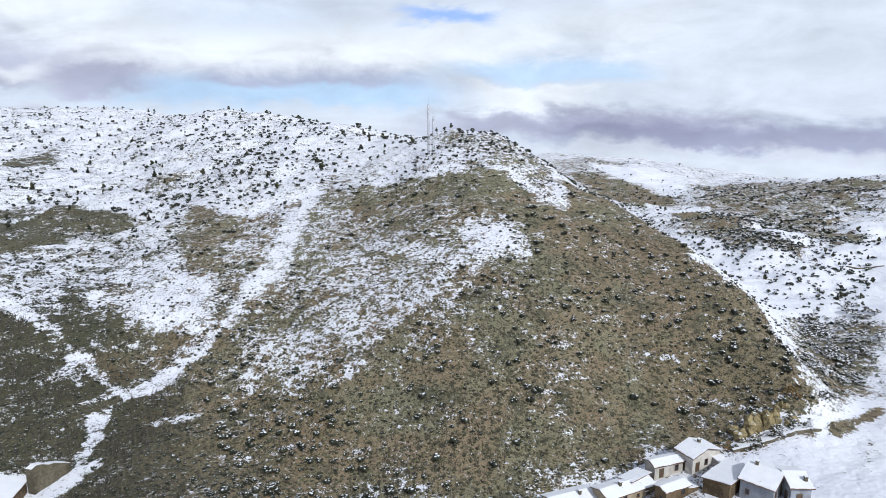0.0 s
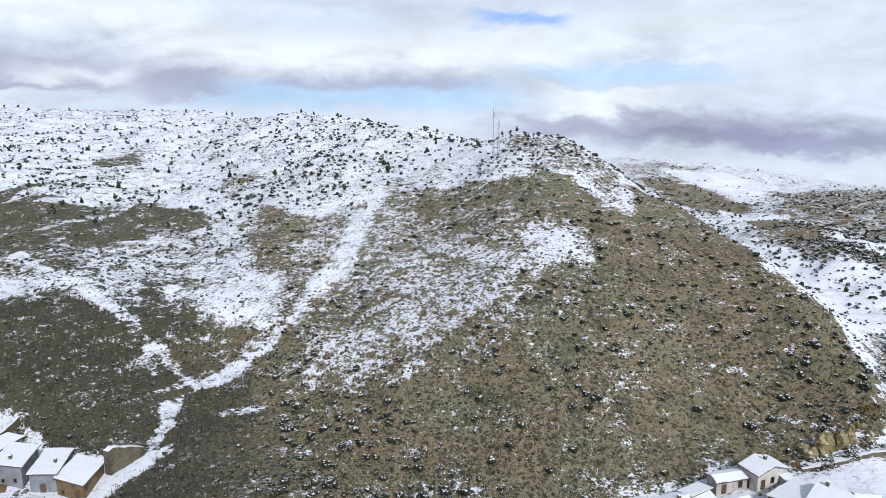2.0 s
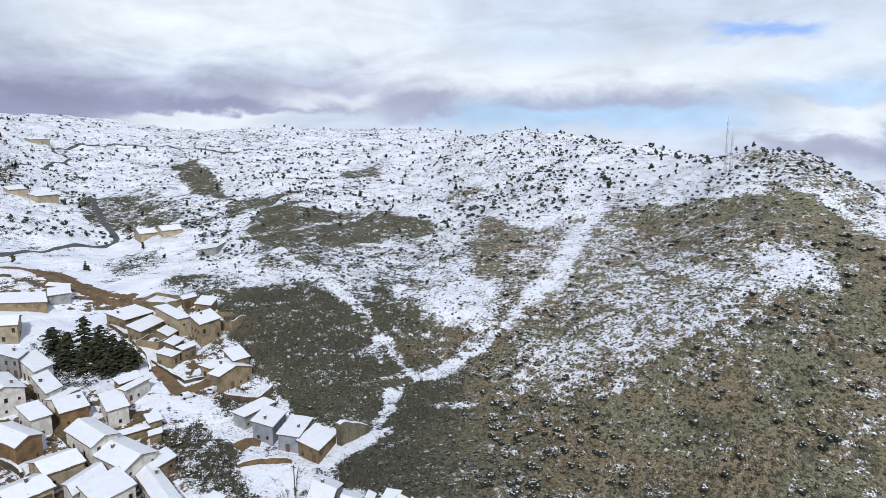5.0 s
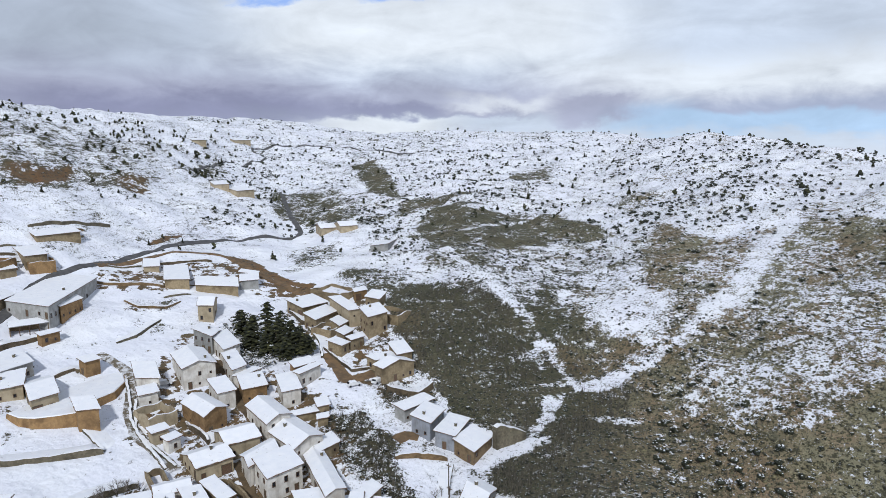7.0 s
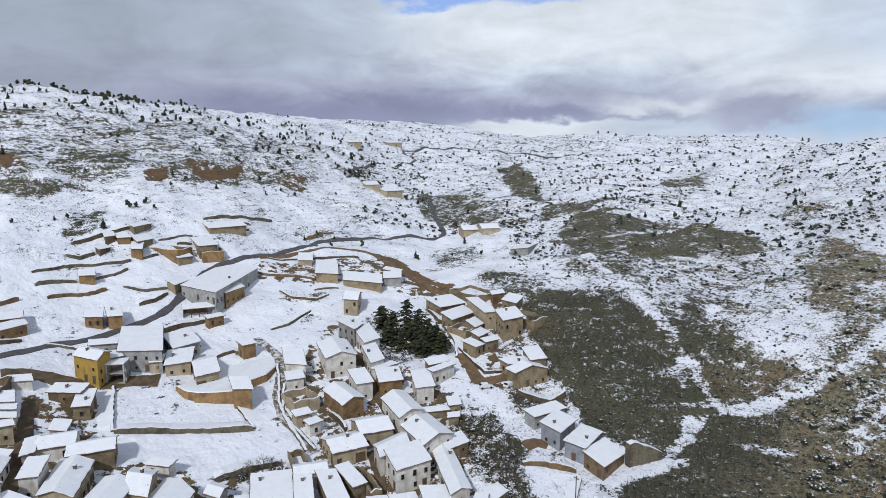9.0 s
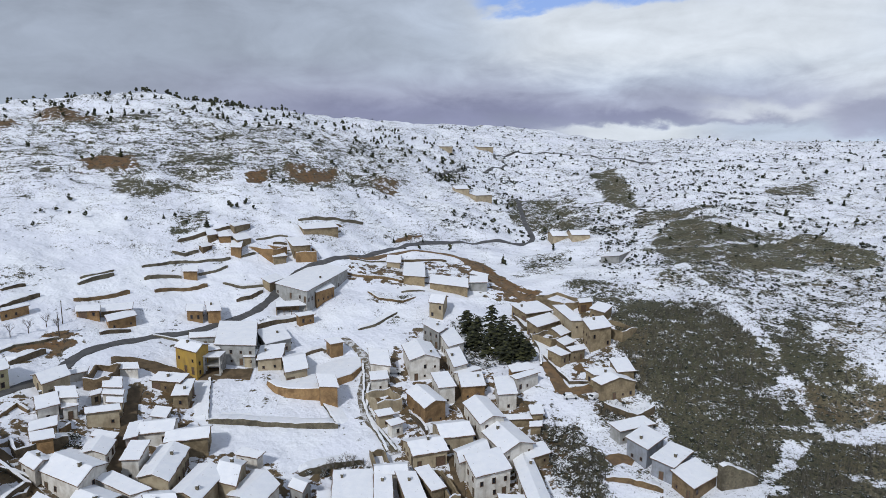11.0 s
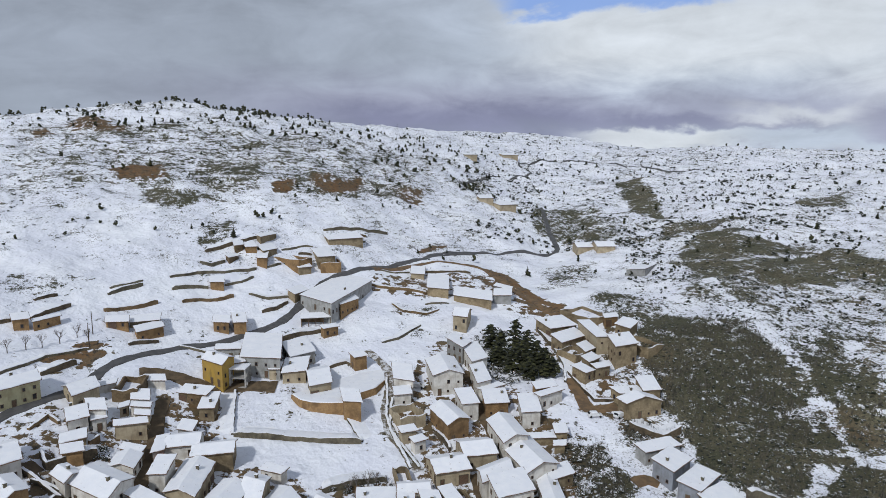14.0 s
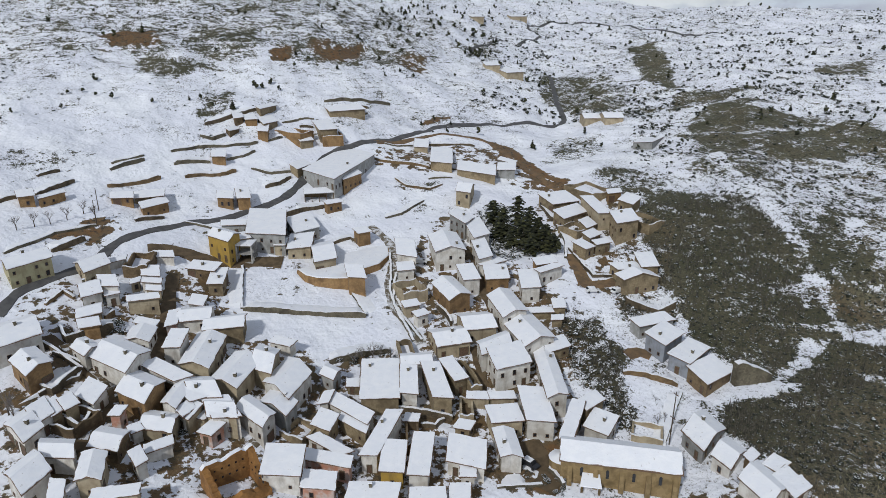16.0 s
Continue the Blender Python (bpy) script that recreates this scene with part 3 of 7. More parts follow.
bare(0.45, 10.3, (-391, -54), (-451, 217), (-356, 164), (-321, 39), (-328, -7), (-334, -49))
# village ground: muddy earth, its brown also painting the shade between houses
scar(0.46, 2.6, (-143, -28), (-169, -13), (-180, 1), (-181, 16), (-176, 19), (-146, 14), (-135, 33), (-134, 40), (-127, 54), (-153, 56), (-174, 65), (-192, 89), (-177, 95), (-161, 88), (-152, 103), (-133, 97), (-110, 88), (-101, 77), (-92, 83), (-87, 78), (-80, 58), (-80, 47), (-101, -30), (-133, -36))
scar(0.35, 3.4, (-189, 121), (-180, 136), (-170, 153), (-142, 133), (-123, 120), (-114, 120), (-119, 107), (-136, 103), (-160, 111))
scar(0.45, 2.6, (-249, 84), (-251, 109), (-240, 136), (-191, 135), (-193, 129), (-216, 120), (-223, 107), (-228, 86))
scar(0.3, 2.6, (-80, 89), (-72, 101), (-54, 98), (-53, 91), (-67, 76))
scar(0.3, 1.7, (-182, 21), (-181, 37), (-174, 36), (-178, 20))
scar(0.35, 4.3, (22, 118), (42, 128), (61, 134), (59, 125), (67, 116), (53, 111), (16, 114))
bare(0.8, 6.8, (141, 662), (172, 700), (159, 501), (135, 522))
bare(0.75, 10.3, (159, 470), (189, 481), (185, 415), (166, 384), (130, 365))
bare(0.55, 6.8, (122, 380), (168, 392), (154, 289), (141, 293), (123, 328))
bare(0.85, 5.1, (182, 349), (213, 361), (203, 337), (175, 326))
bare(0.6, 21.4, (225, 532), (318, 617), (338, 553), (260, 417), (233, 451), (198, 437))
bare(0.84, 4.3, (-103, 146), (-99, 162), (-90, 166), (-77, 168), (-66, 179), (-54, 157), (-67, 144), (-78, 126), (-85, 120), (-99, 128))
bare(0.85, 3.4, (-214, 217), (-234, 257), (-222, 275), (-201, 269), (-188, 235), (-203, 224))
bare(0.85, 3.4, (-208, 210), (-188, 217), (-175, 213), (-169, 196), (-181, 191))
bare(0.85, 3.4, (-183, 232), (-186, 262), (-177, 281), (-150, 261), (-146, 242), (-163, 231))
gully(1.6, 0.9, (-213, 212), (-204, 217), (-189, 219), (-185, 231), (-185, 252), (-182, 280))
gully(1.6, 0.9, (-229, 224), (-235, 243), (-236, 263), (-234, 285), (-218, 296))
bare(0.9, 3.4, (-126, 92), (-121, 99), (-110, 99), (-97, 90), (-88, 86), (-88, 81), (-97, 82), (-109, 83))
bare(0.7, 5.1, (-129, 112), (-116, 121), (-106, 117), (-110, 114), (-120, 106))
bare(0.45, 3.4, (-301, 24), (-299, 34), (-283, 35), (-270, 26), (-275, 22))
bare(0.5, 3.4, (-254, -41), (-248, -33), (-244, -25), (-237, -31), (-239, -40))
scar(0.8, 1.7, (-198, -28), (-208, -19), (-211, -14), (-208, -9), (-202, -15), (-196, -23))
scar(0.55, 1.7, (-243, 129), (-237, 142), (-214, 142), (-189, 139), (-177, 135), (-182, 132), (-196, 129), (-219, 132), (-234, 127))
bare(0.5, 4.3, (-248, 167), (-245, 196), (-217, 174), (-222, 149))
bare(0.6, 4.3, (-196, 152), (-193, 171), (-174, 171), (-158, 155), (-176, 147))
bare(0.4, 2.6, (-222, 85), (-217, 96), (-210, 100), (-209, 89), (-215, 82))
bare(0.45, 2.6, (-206, 79), (-200, 88), (-198, 83), (-203, 78))
bare(0.9, 1.7, (83, 135), (93, 142), (104, 150), (101, 144), (83, 133))
bare(0.55, 10.3, (287, 464), (254, 514))
scar(0.6, 1.7, (45, 127), (61, 133), (68, 130), (60, 128), (50, 125))
scar(0.38, 2.6, (-170, -34), (-179, -25), (-174, -19), (-164, -15), (-157, -19), (-147, -23), (-143, -28), (-150, -35))
bare(0.62, 4.3, (-126, 265), (-104, 259), (-79, 235), (-75, 220), (-77, 199), (-90, 204), (-114, 236))
bare(0.62, 4.3, (-62, 258), (-26, 232), (-21, 205), (-42, 226))
bare(0.58, 4.3, (-55, 195), (-47, 218), (-34, 204), (-38, 182), (-46, 171), (-56, 168))
bare(0.62, 4.3, (-348, 226), (-365, 263), (-313, 258), (-272, 236), (-264, 218), (-290, 209), (-316, 208))
bare(0.78, 3.4, (-390, 338), (-396, 355), (-360, 336), (-309, 295), (-272, 265), (-275, 260), (-315, 284), (-351, 306))
bare(0.72, 3.4, (-263, 251), (-268, 276), (-239, 290), (-233, 286), (-238, 262), (-248, 245))
bare(0.68, 4.3, (-220, 218), (-237, 248), (-225, 261), (-207, 262), (-190, 240), (-197, 223))
bare(0.72, 4.3, (-210, 211), (-192, 226), (-187, 255), (-171, 273), (-152, 269), (-140, 250), (-166, 228), (-181, 197))
bare(0.6, 5.1, (-365, 26), (-366, 48), (-348, 67), (-323, 59), (-324, 36), (-332, 25))
bare(0.45, 5.1, (-386, 129), (-396, 179), (-355, 167), (-345, 135))
bare(0.65, 3.4, (-254, 348), (-246, 372), (-216, 325), (-231, 323))
bare(0.45, 4.3, (-396, 195), (-424, 241), (-377, 219), (-368, 185))
drift(0.95, 2.6, (-101, 92), (-96, 97), (-93, 101), (-85, 109), (-83, 102), (-77, 89), (-78, 83), (-86, 86), (-93, 90))
bare(0.80, 4.3, (37, 260), (47, 251), (63, 233), (76, 206), (86, 187), (89, 171), (89, 159), (78, 133), (74, 135), (68, 138), (58, 147), (50, 172), (38, 190), (31, 198))
bare(0.50, 6.8, (-14, 288), (13, 281), (29, 272), (37, 260), (34, 220), (27, 232), (13, 242), (-11, 249))

bare(0.84, 2.6, (-170, 164), (-145, 165), (-125, 161), (-115, 162), (-107, 155), (-94, 149), (-90, 140), (-86, 129), (-94, 124), (-104, 117), (-115, 120), (-123, 129), (-149, 137), (-162, 148))
bare(0.84, 2.6, (-110, 167), (-98, 172), (-87, 168), (-75, 166), (-77, 160), (-83, 154), (-90, 151), (-102, 156))
bare(0.84, 2.6, (-71, 170), (-74, 162), (-77, 156), (-81, 149), (-83, 143), (-84, 128), (-78, 122), (-54, 139))
bare(0.80, 3.4, (-108, 255), (-92, 245), (-76, 226), (-75, 216), (-81, 204), (-89, 203), (-109, 215), (-112, 226), (-95, 229), (-105, 243))
bare(0.80, 3.4, (-59, 233), (-48, 249), (-24, 238), (-2, 230), (4, 246), (14, 239), (16, 215), (-2, 213), (-24, 223), (-43, 227), (-55, 225))
bare(0.85, 3.4, (-186, 239), (-182, 276), (-150, 275), (-130, 257), (-139, 249), (-154, 234), (-162, 220), (-171, 206))
# the valley beyond the hill: white fields, dark woods and a far bright plateau
bare(0.62, 6.8, (123, 377), (173, 421), (180, 360), (157, 301), (130, 309), (119, 348))
bare(0.8, 8.5, (125, 768), (156, 765), (178, 698), (177, 577), (132, 529), (126, 637))
bare(0.75, 10.3, (283, 594), (353, 629), (342, 524), (289, 482), (255, 482))
bare(0.8, 5.1, (188, 379), (212, 382), (224, 367), (206, 349), (181, 352))
bare(0.8, 5.1, (132, 371), (176, 470), (187, 457), (174, 409), (140, 357))

# banks of raw earth above the lanes and on the far slope
scar(0.9, 1.6, (-250, 138), (-247, 144), (-237, 146), (-218, 143), (-204, 140), (-197, 143), (-188, 139), (-194, 136), (-210, 138), (-226, 139), (-240, 137))
scar(0.8, 1.4, (-277, 117), (-285, 129), (-288, 139), (-281, 136), (-273, 118))
scar(0.9, 1.6, (-197, -19), (-202, -17), (-204, -12), (-201, -12), (-198, -15), (-194, -18))
scar(0.55, 1.4, (-239, 81), (-234, 88), (-230, 88), (-236, 81))
scar(0.6, 1.4, (-217, 82), (-212, 84), (-209, 91), (-209, 85))
scar(0.7, 2, (-433, -25), (-441, -17), (-433, -5), (-422, -7), (-417, -19))
scar(0.55, 2, (-413, -46), (-418, -38), (-407, -32), (-400, -42))
scar(0.6, 2.6, (-341, 83), (-351, 98), (-345, 102), (-331, 86))
scar(0.75, 2, (-92, 63), (-92, 68), (-88, 67), (-81, 62), (-78, 58), (-81, 56))
scar(0.5, 2, (-149, 121), (-142, 126), (-139, 119), (-139, 114), (-143, 113))
# the near hill, band by band, and the rills of snow down its hollows
tone(0.40, 6, (-154, 251), (-82, 233), (-68, 189), (-79, 171), (-91, 160), (-111, 166), (-125, 178), (-145, 181), (-167, 211))
tone(0.27, 6, (-264, 320), (-227, 360), (-151, 342), (-90, 308), (-62, 232), (-85, 230), (-142, 262), (-158, 268), (-184, 279), (-214, 256))
tone(0.8, 3, (-174, 219), (-179, 245), (-175, 274), (-157, 273), (-140, 262), (-140, 248), (-152, 248), (-153, 233), (-161, 225), (-164, 209))
tone(0.7, 3, (-116, 265), (-97, 251), (-82, 233), (-80, 221), (-79, 206), (-86, 203), (-96, 212), (-109, 234), (-111, 250))
tone(0.5, 4, (-159, 312), (-141, 320), (-131, 296), (-144, 293))
tone(0.2, 3, (-107, 190), (-103, 196), (-89, 196), (-84, 203), (-79, 190), (-82, 179), (-89, 175), (-99, 178))
tone(0.8, 3, (-125, 191), (-109, 182), (-98, 175), (-89, 173), (-80, 173), (-82, 167), (-86, 160), (-91, 157), (-99, 157), (-108, 164), (-115, 170))
tone(0.78, 3, (-146, 168), (-138, 171), (-129, 173), (-120, 169), (-111, 160), (-106, 155), (-93, 142), (-91, 134), (-98, 131), (-110, 129), (-121, 135))
tone(0.25, 4, (-79, 217), (-56, 218), (-52, 193), (-67, 193), (-77, 190), (-79, 206))
tone(0.66, 3, (-77, 184), (-71, 189), (-50, 191), (-48, 176), (-58, 170), (-57, 158), (-71, 152), (-82, 152), (-77, 167), (-74, 173))
tone(0.47, 5, (-60, 223), (-37, 220), (-6, 204), (3, 185), (0, 170), (-15, 167), (-20, 161), (-34, 149), (-55, 152), (-57, 165), (-46, 176), (-31, 184), (-50, 191))
tone(0.64, 4, (-69, 259), (-43, 256), (-19, 247), (-12, 233), (-30, 233), (-60, 231))
tone(0.76, 3, (-12, 242), (0, 241), (11, 245), (13, 237), (3, 228), (-10, 234))
tone(0.3, 4, (-83, 323), (2, 255), (0, 244), (-19, 251), (-44, 265), (-67, 262))
tone(0.64, 5, (-40, 239), (3, 226), (21, 202), (17, 165), (4, 157), (-11, 159), (-15, 167), (0, 170), (3, 185), (-6, 204), (-37, 220))
tone(0.2, 5.5, (3, 206), (14, 207), (19, 202), (17, 192), (7, 186), (1, 194))
tone(0.5, 12, (109, 925), (211, 939), (193, 855), (121, 777), (97, 808))
tone(0.05, 12, (149, 865), (242, 871), (250, 779), (220, 656), (192, 613), (198, 703), (166, 750))
tone(0.8, 10, (110, 765), (151, 740), (180, 682), (185, 591), (162, 532), (133, 555), (109, 691))
tone(0.6, 14, (257, 772), (302, 731), (330, 703), (292, 634), (260, 625), (207, 594))
tone(0.62, 10, (310, 636), (333, 616), (197, 352), (172, 334), (185, 389), (166, 389), (176, 520), (207, 594), (260, 625), (292, 634))
tone(0.1, 8, (146, 557), (179, 501), (186, 382), (194, 346), (178, 315), (156, 321), (164, 456), (143, 497))
tone(0.8, 6, (146, 468), (178, 474), (177, 415), (146, 348), (127, 379))
tone(0.58, 6, (122, 394), (147, 340), (155, 291), (138, 299), (123, 335))
tone(0.06, 6, (113, 369), (129, 323), (162, 284), (153, 265), (82, 186), (74, 199))
tone(0.52, 4, (-85, 240), (-71, 252), (-66, 214), (-71, 192), (-79, 184), (-85, 213))
tone(0.56, 4, (-59, 265), (-43, 259), (-38, 218), (-46, 188), (-57, 173), (-63, 168), (-61, 185), (-58, 207), (-58, 237))
rill(2.4, 0.95, (-69, 301), (-66, 278), (-62, 239), (-62, 205), (-69, 179), (-75, 165), (-81, 157), (-85, 151))
rill(1.7, 0.9, (-175, 194), (-162, 188), (-135, 176), (-117, 170), (-106, 161), (-97, 156), (-91, 152), (-86, 150))
rill(1.7, 0.9, (-85, 151), (-88, 146), (-89, 141), (-86, 133), (-85, 126), (-84, 119))
rill(1.2, 0.8, (-85, 134), (-80, 139), (-73, 141), (-65, 144))
rill(1.2, 0.7, (-31, 187), (-39, 182), (-46, 176), (-51, 170), (-55, 165), (-57, 158))
rill(1.3, 0.7, (0, 177), (-12, 171), (-18, 166), (-23, 159), (-27, 153), (-34, 151))
rill(1.2, 0.7, (7, 191), (2, 177), (-4, 168))


def edge_distance(x, y, pts, closed):
    best = np.full(x.shape, 1e9)
    n = len(pts)
    for i in range(n if closed else n - 1):
        (ax, ay), (bx, by) = pts[i], pts[(i + 1) % n]
        dx, dy = bx - ax, by - ay
        u = np.clip(((x - ax) * dx + (y - ay) * dy) / (dx * dx + dy * dy + 1e-9), 0, 1)
        best = np.minimum(best, np.hypot(x - ax - u * dx, y - ay - u * dy))
    return best


def inside(x, y, pts):
    hit = np.zeros(x.shape, bool)
    n = len(pts)
    for i in range(n):
        (ax, ay), (bx, by) = pts[i], pts[(i + 1) % n]
        hit ^= ((ay > y) != (by > y)) & (x < (bx - ax) * (y - ay) / (by - ay + 1e-9) + ax)
    return hit


def cover_at(x, y):
    """How bare of snow, and how far scarred to red earth, the ground is."""
    x, y = np.asarray(x, float), np.asarray(y, float)
    r = np.hypot(x, y)
    az = np.degrees(np.arctan2(-x, y))
    base = np.where((az > 3.5) & (az < 43.3), 0.21, 0.27) + 0.07 * waves(x * 0.7, y * 0.7)
    # fields and village under smooth snow, passing into the rough hillside above them
    edge = np.where(az > 58.5, 284, 347) + 22 * waves(x * 1.1 + 40, y * 1.1)
    hill = np.clip((r - edge) / 52 + 0.5, 0, 1)
    rough = np.where(az > 62.7, 0.22 + 0.09 * waves(x, y * 0.6), base - 0.04)
    field = 0.03 + 0.09 * np.clip(waves(x * 1.3, y * 1.3), -0.5, 1)
    base = base + (field * (1 - hill) + rough * hill - base) * np.clip((az - 47.4) / 4, 0, 1)
    base = np.where((az < -23.3) & (r > 89) & (r < 457), 0.05, base)
    red = np.where((az > 44.7) & (r > 100) & (r < 210), 0.12 + 0.05 * waves(x * 2, y * 2), 0.0)      # trodden earth between the houses
    for what, amount, soft, pts in sorted(COVER, key=lambda c: ("bare", "drift", "gully", "tone", "rill", "scar").index(c[0])):
        xs, ys = [p[0] for p in pts], [p[1] for p in pts]
        near = (x > min(xs) - 4 * soft) & (x < max(xs) + 4 * soft) & (y > min(ys) - 4 * soft) & (y < max(ys) + 4 * soft)
        if not near.any():
            continue
        px, py = x[near], y[near]
        d = edge_distance(px, py, pts, what not in ("gully", "rill"))
        if what in ("gully", "rill"):
            f = np.clip(1.6 - (d + soft * 0.9 * waves(px * 3.1, py * 3.1)) / soft, 0, 1) * amount
            base[near] = base[near] * (1 - f) + (0.20 if soft > 1.65 else 0.34) * f
            continue
        d = np.where(inside(px, py, pts), d, -d) + soft * 0.55 * waves(px * 2.6 + amount * 50, py * 2.6)
        f = np.clip(0.5 + d / (2 * soft), 0, 1)
        f = f * f * (3 - 2 * f)
        if what == "bare":
            base[near] = np.maximum(base[near], amount * f)
        elif what == "tone":
            base[near] = base[near] * (1 - f) + amount * f
        elif what == "drift":
            base[near] = base[near] * (1 - amount * f) + 0.10 * amount * f
        else:
            red[near] = np.maximum(red[near], amount * f)
    # flecks of snow lie even on the barest slopes, more of them to the west
    most = np.where(az > 24, 0.80, 0.80) + 0.05 * waves(x * 1.7, y * 1.7)
    return np.clip(np.minimum(base, most), 0, 1), red


def spaced(stops):
    """Rising numbers: (from, to, step), ... end to end."""
    out = [stops[0][0]]
    for a, b, s in stops:
        n = max(1, round((b - a) / s))
        out += [a + (b - a) * (i + 1) / n for i in range(n)]
    return np.array(out)


def build_ground():
    az = spaced(((-75, -45, 2.0), (-45, 110, 0.22), (110, 128, 1.0), (128, 285, 5.0)))[:-1]
    ring = np.exp(spaced(((math.log(20), math.log(70), 0.1), (math.log(70), math.log(660), 0.0042), (math.log(660), math.log(1250), 0.008), (math.log(1250), math.log(3600), 0.06))))
    A, R = np.meshgrid(np.radians(az), ring, indexing="ij")
    x, y = -np.sin(A) * R, np.cos(A) * R
    z = ground(x, y)
    co = np.stack([x, y, z], -1).reshape(-1, 3)
    co = np.vstack([co, [[0, 0, float(ground(0.0, 0.1))]]])
    na, nr = x.shape
    i, j = np.meshgrid(np.arange(na), np.arange(nr - 1), indexing="ij")
    k = (i + 1) % na
    quads = np.stack([i * nr + j, i * nr + j + 1, k * nr + j + 1, k * nr + j], -1).reshape(-1, 4)
    tris = np.stack([np.full(na, na * nr), np.arange(na) * nr, (np.arange(na) + 1) % na * nr], -1)
    quads = quads[:, ::-1]
    tris = tris[:, ::-1]
    me = bpy.data.meshes.new("ground")
    me.vertices.add(len(co))
    me.vertices.foreach_set("co", co.ravel())
    loops = np.concatenate([quads.ravel(), tris.ravel()])
    me.loops.add(len(loops))
    me.loops.foreach_set("vertex_index", loops.astype(np.int32))
    starts = np.concatenate([np.arange(len(quads)) * 4, len(quads) * 4 + np.arange(len(tris)) * 3])
    me.polygons.add(len(starts))
    me.polygons.foreach_set("loop_start", starts.astype(np.int32))
    me.polygons.foreach_set("use_smooth", np.ones(len(starts), bool))
    me.update(calc_edges=True)
    b, s = cover_at(co[:, 0], co[:, 1])
    bearing, far = np.degrees(np.arctan2(-co[:, 0], co[:, 1])), np.hypot(co[:, 0], co[:, 1])
    heath = np.clip((bearing - 21.4) / 11 + 0.25 * waves(co[:, 0], co[:, 1]), 0, 1) * np.maximum(np.clip((317 - far) / 80, 0.85, 1), np.clip((bearing - 41.9) / 7, 0, 1))            # darker heath on the western slopes
    for name, v in (("bare", b), ("scar", s), ("heath", heath)):
        me.attributes.new(name, "FLOAT", "POINT").data.foreach_set("value", v.astype(np.float32))
    me.materials.append(GROUND)
    return tagged(new("ground", me), "snow-covered hilly ground with bare scrub slopes and gullies", "ground", kind="structure")


build_ground()


ROADS = []


def ribbon(name, material, width, label, *course, lift=0.12, category="road"):
    """A road laid over the ground along its course."""
    pts = [Vector((*p, 0)) for p in course]
    fine = []
    for i in range(len(pts) - 1):
        p0, p1, p2, p3 = pts[max(i - 1, 0)], pts[i], pts[i + 1], pts[min(i + 2, len(pts) - 1)]
        n = max(2, int((p2 - p1).length / 1.5))
        for k in range(n):
            t = k / n
            fine.append(0.5 * (2 * p1 + (p2 - p0) * t + (2 * p0 - 5 * p1 + 4 * p2 - p3) * t * t + (3 * p1 - p0 - 3 * p2 + p3) * t ** 3))
    fine.append(pts[-1])
    ROADS.extend(fine)
    bm, rows = bmesh.new(), []
    for i, p in enumerate(fine):
        d = (fine[min(i + 1, len(fine) - 1)] - fine[max(i - 1, 0)]).normalized()
        side = Vector((-d.y, d.x, 0))
        w = width * (1 + 0.12 * math.sin(i * 0.9) + 0.08 * math.sin(i * 2.3))
        row = []
        for u in (-0.56, -0.5, -0.17, 0.17, 0.5, 0.56):
            q = p + side * w * u
            row.append(bm.verts.new((q.x, q.y, float(ground(q.x, q.y)) + (lift + 0.0006 * p.length if abs(u) < 0.55 else -0.3))))
        rows.append(row)
    for a, b in zip(rows, rows[1:]):
        for k in range(5):
            bm.faces.new((a[k], a[k + 1], b[k + 1], b[k]))
    bmesh.ops.recalc_face_normals(bm, faces=bm.faces)
    return tagged(new(name, mesh_of(bm, name, material)), label, category, kind="structure")


ribbon("road", ASPHALT, 2.7, "narrow wet asphalt road winding up past the village", (-162.4, -36.7), (-171.3, -33.0), (-177.8, -25.1), (-183.7, -17.7), (-194.1, -11.4), (-200.4, -3.9), (-207.1, 8.4), (-209.4, 20.4), (-212.8, 29.9), (-217.6, 40.3), (-226.4, 48.8), (-237.1, 57.6), (-248.6, 68.1), (-252.8, 80.6), (-261.7, 104.0), (-273.3, 131.2), (-279.8, 165.0), (-277.3, 191.4), (-285.1, 203.0), (-292.4, 206.8), (-311.3, 216.1), (-330.4, 227.4), (-355.7, 239.8))
ribbon("track", ASPHALT, 1.8, "narrow dark road across the snowy plateau", (-386.0, 195.9), (-414.2, 234.0), (-440.6, 275.4), (-458.9, 300.7), (-483.7, 304.6), (-493.8, 344.9), (-481.4, 371.3), (-438.3, 389.6), (-375.0, 400.0))
ribbon("lane", LANE_EARTH, 2.4, "ochre earth lane cut above the village", (-254.3, 87.9), (-257.6, 103.1), (-259.0, 122.4), (-251.4, 135.2), (-238.5, 137.8), (-222.2, 136.3), (-210.2, 136.7), (-197.9, 135.1), (-190.5, 135.6))
ribbon("lane", LANE_EARTH, 3.6, "ochre earth lane between the houses of the spur", (-150.1, 112.1), (-142.0, 108.8), (-134.7, 106.7), (-133.4, 110.0), (-132.3, 114.3))
ribbon("lane", TRODDEN, 2.6, "village lane of trodden muddy snow", (-192.5, 62.8), (-180.7, 65.0), (-171.4, 62.9), (-161.0, 57.4), (-150.4, 54.0), (-140.0, 54.0), (-131.2, 54.1))
ribbon("lane", MUD, 2.6, "muddy village lane with trodden snow", (-168.5, 86.3), (-156.0, 83.2), (-145.5, 79.5), (-132.5, 76.4), (-124.7, 75.7))
ribbon("lane", MUD, 2.6, "muddy village lane with trodden snow", (-124.9, 66.0), (-116.9, 63.1), (-110.7, 59.3), (-105.9, 53.0))
ribbon("lane", MUD, 3.0, "muddy village lane with trodden snow", (-177.1, 1.6), (-165.8, -0.5), (-154.9, -2.4), (-145.7, -4.1), (-139.1, -6.8))
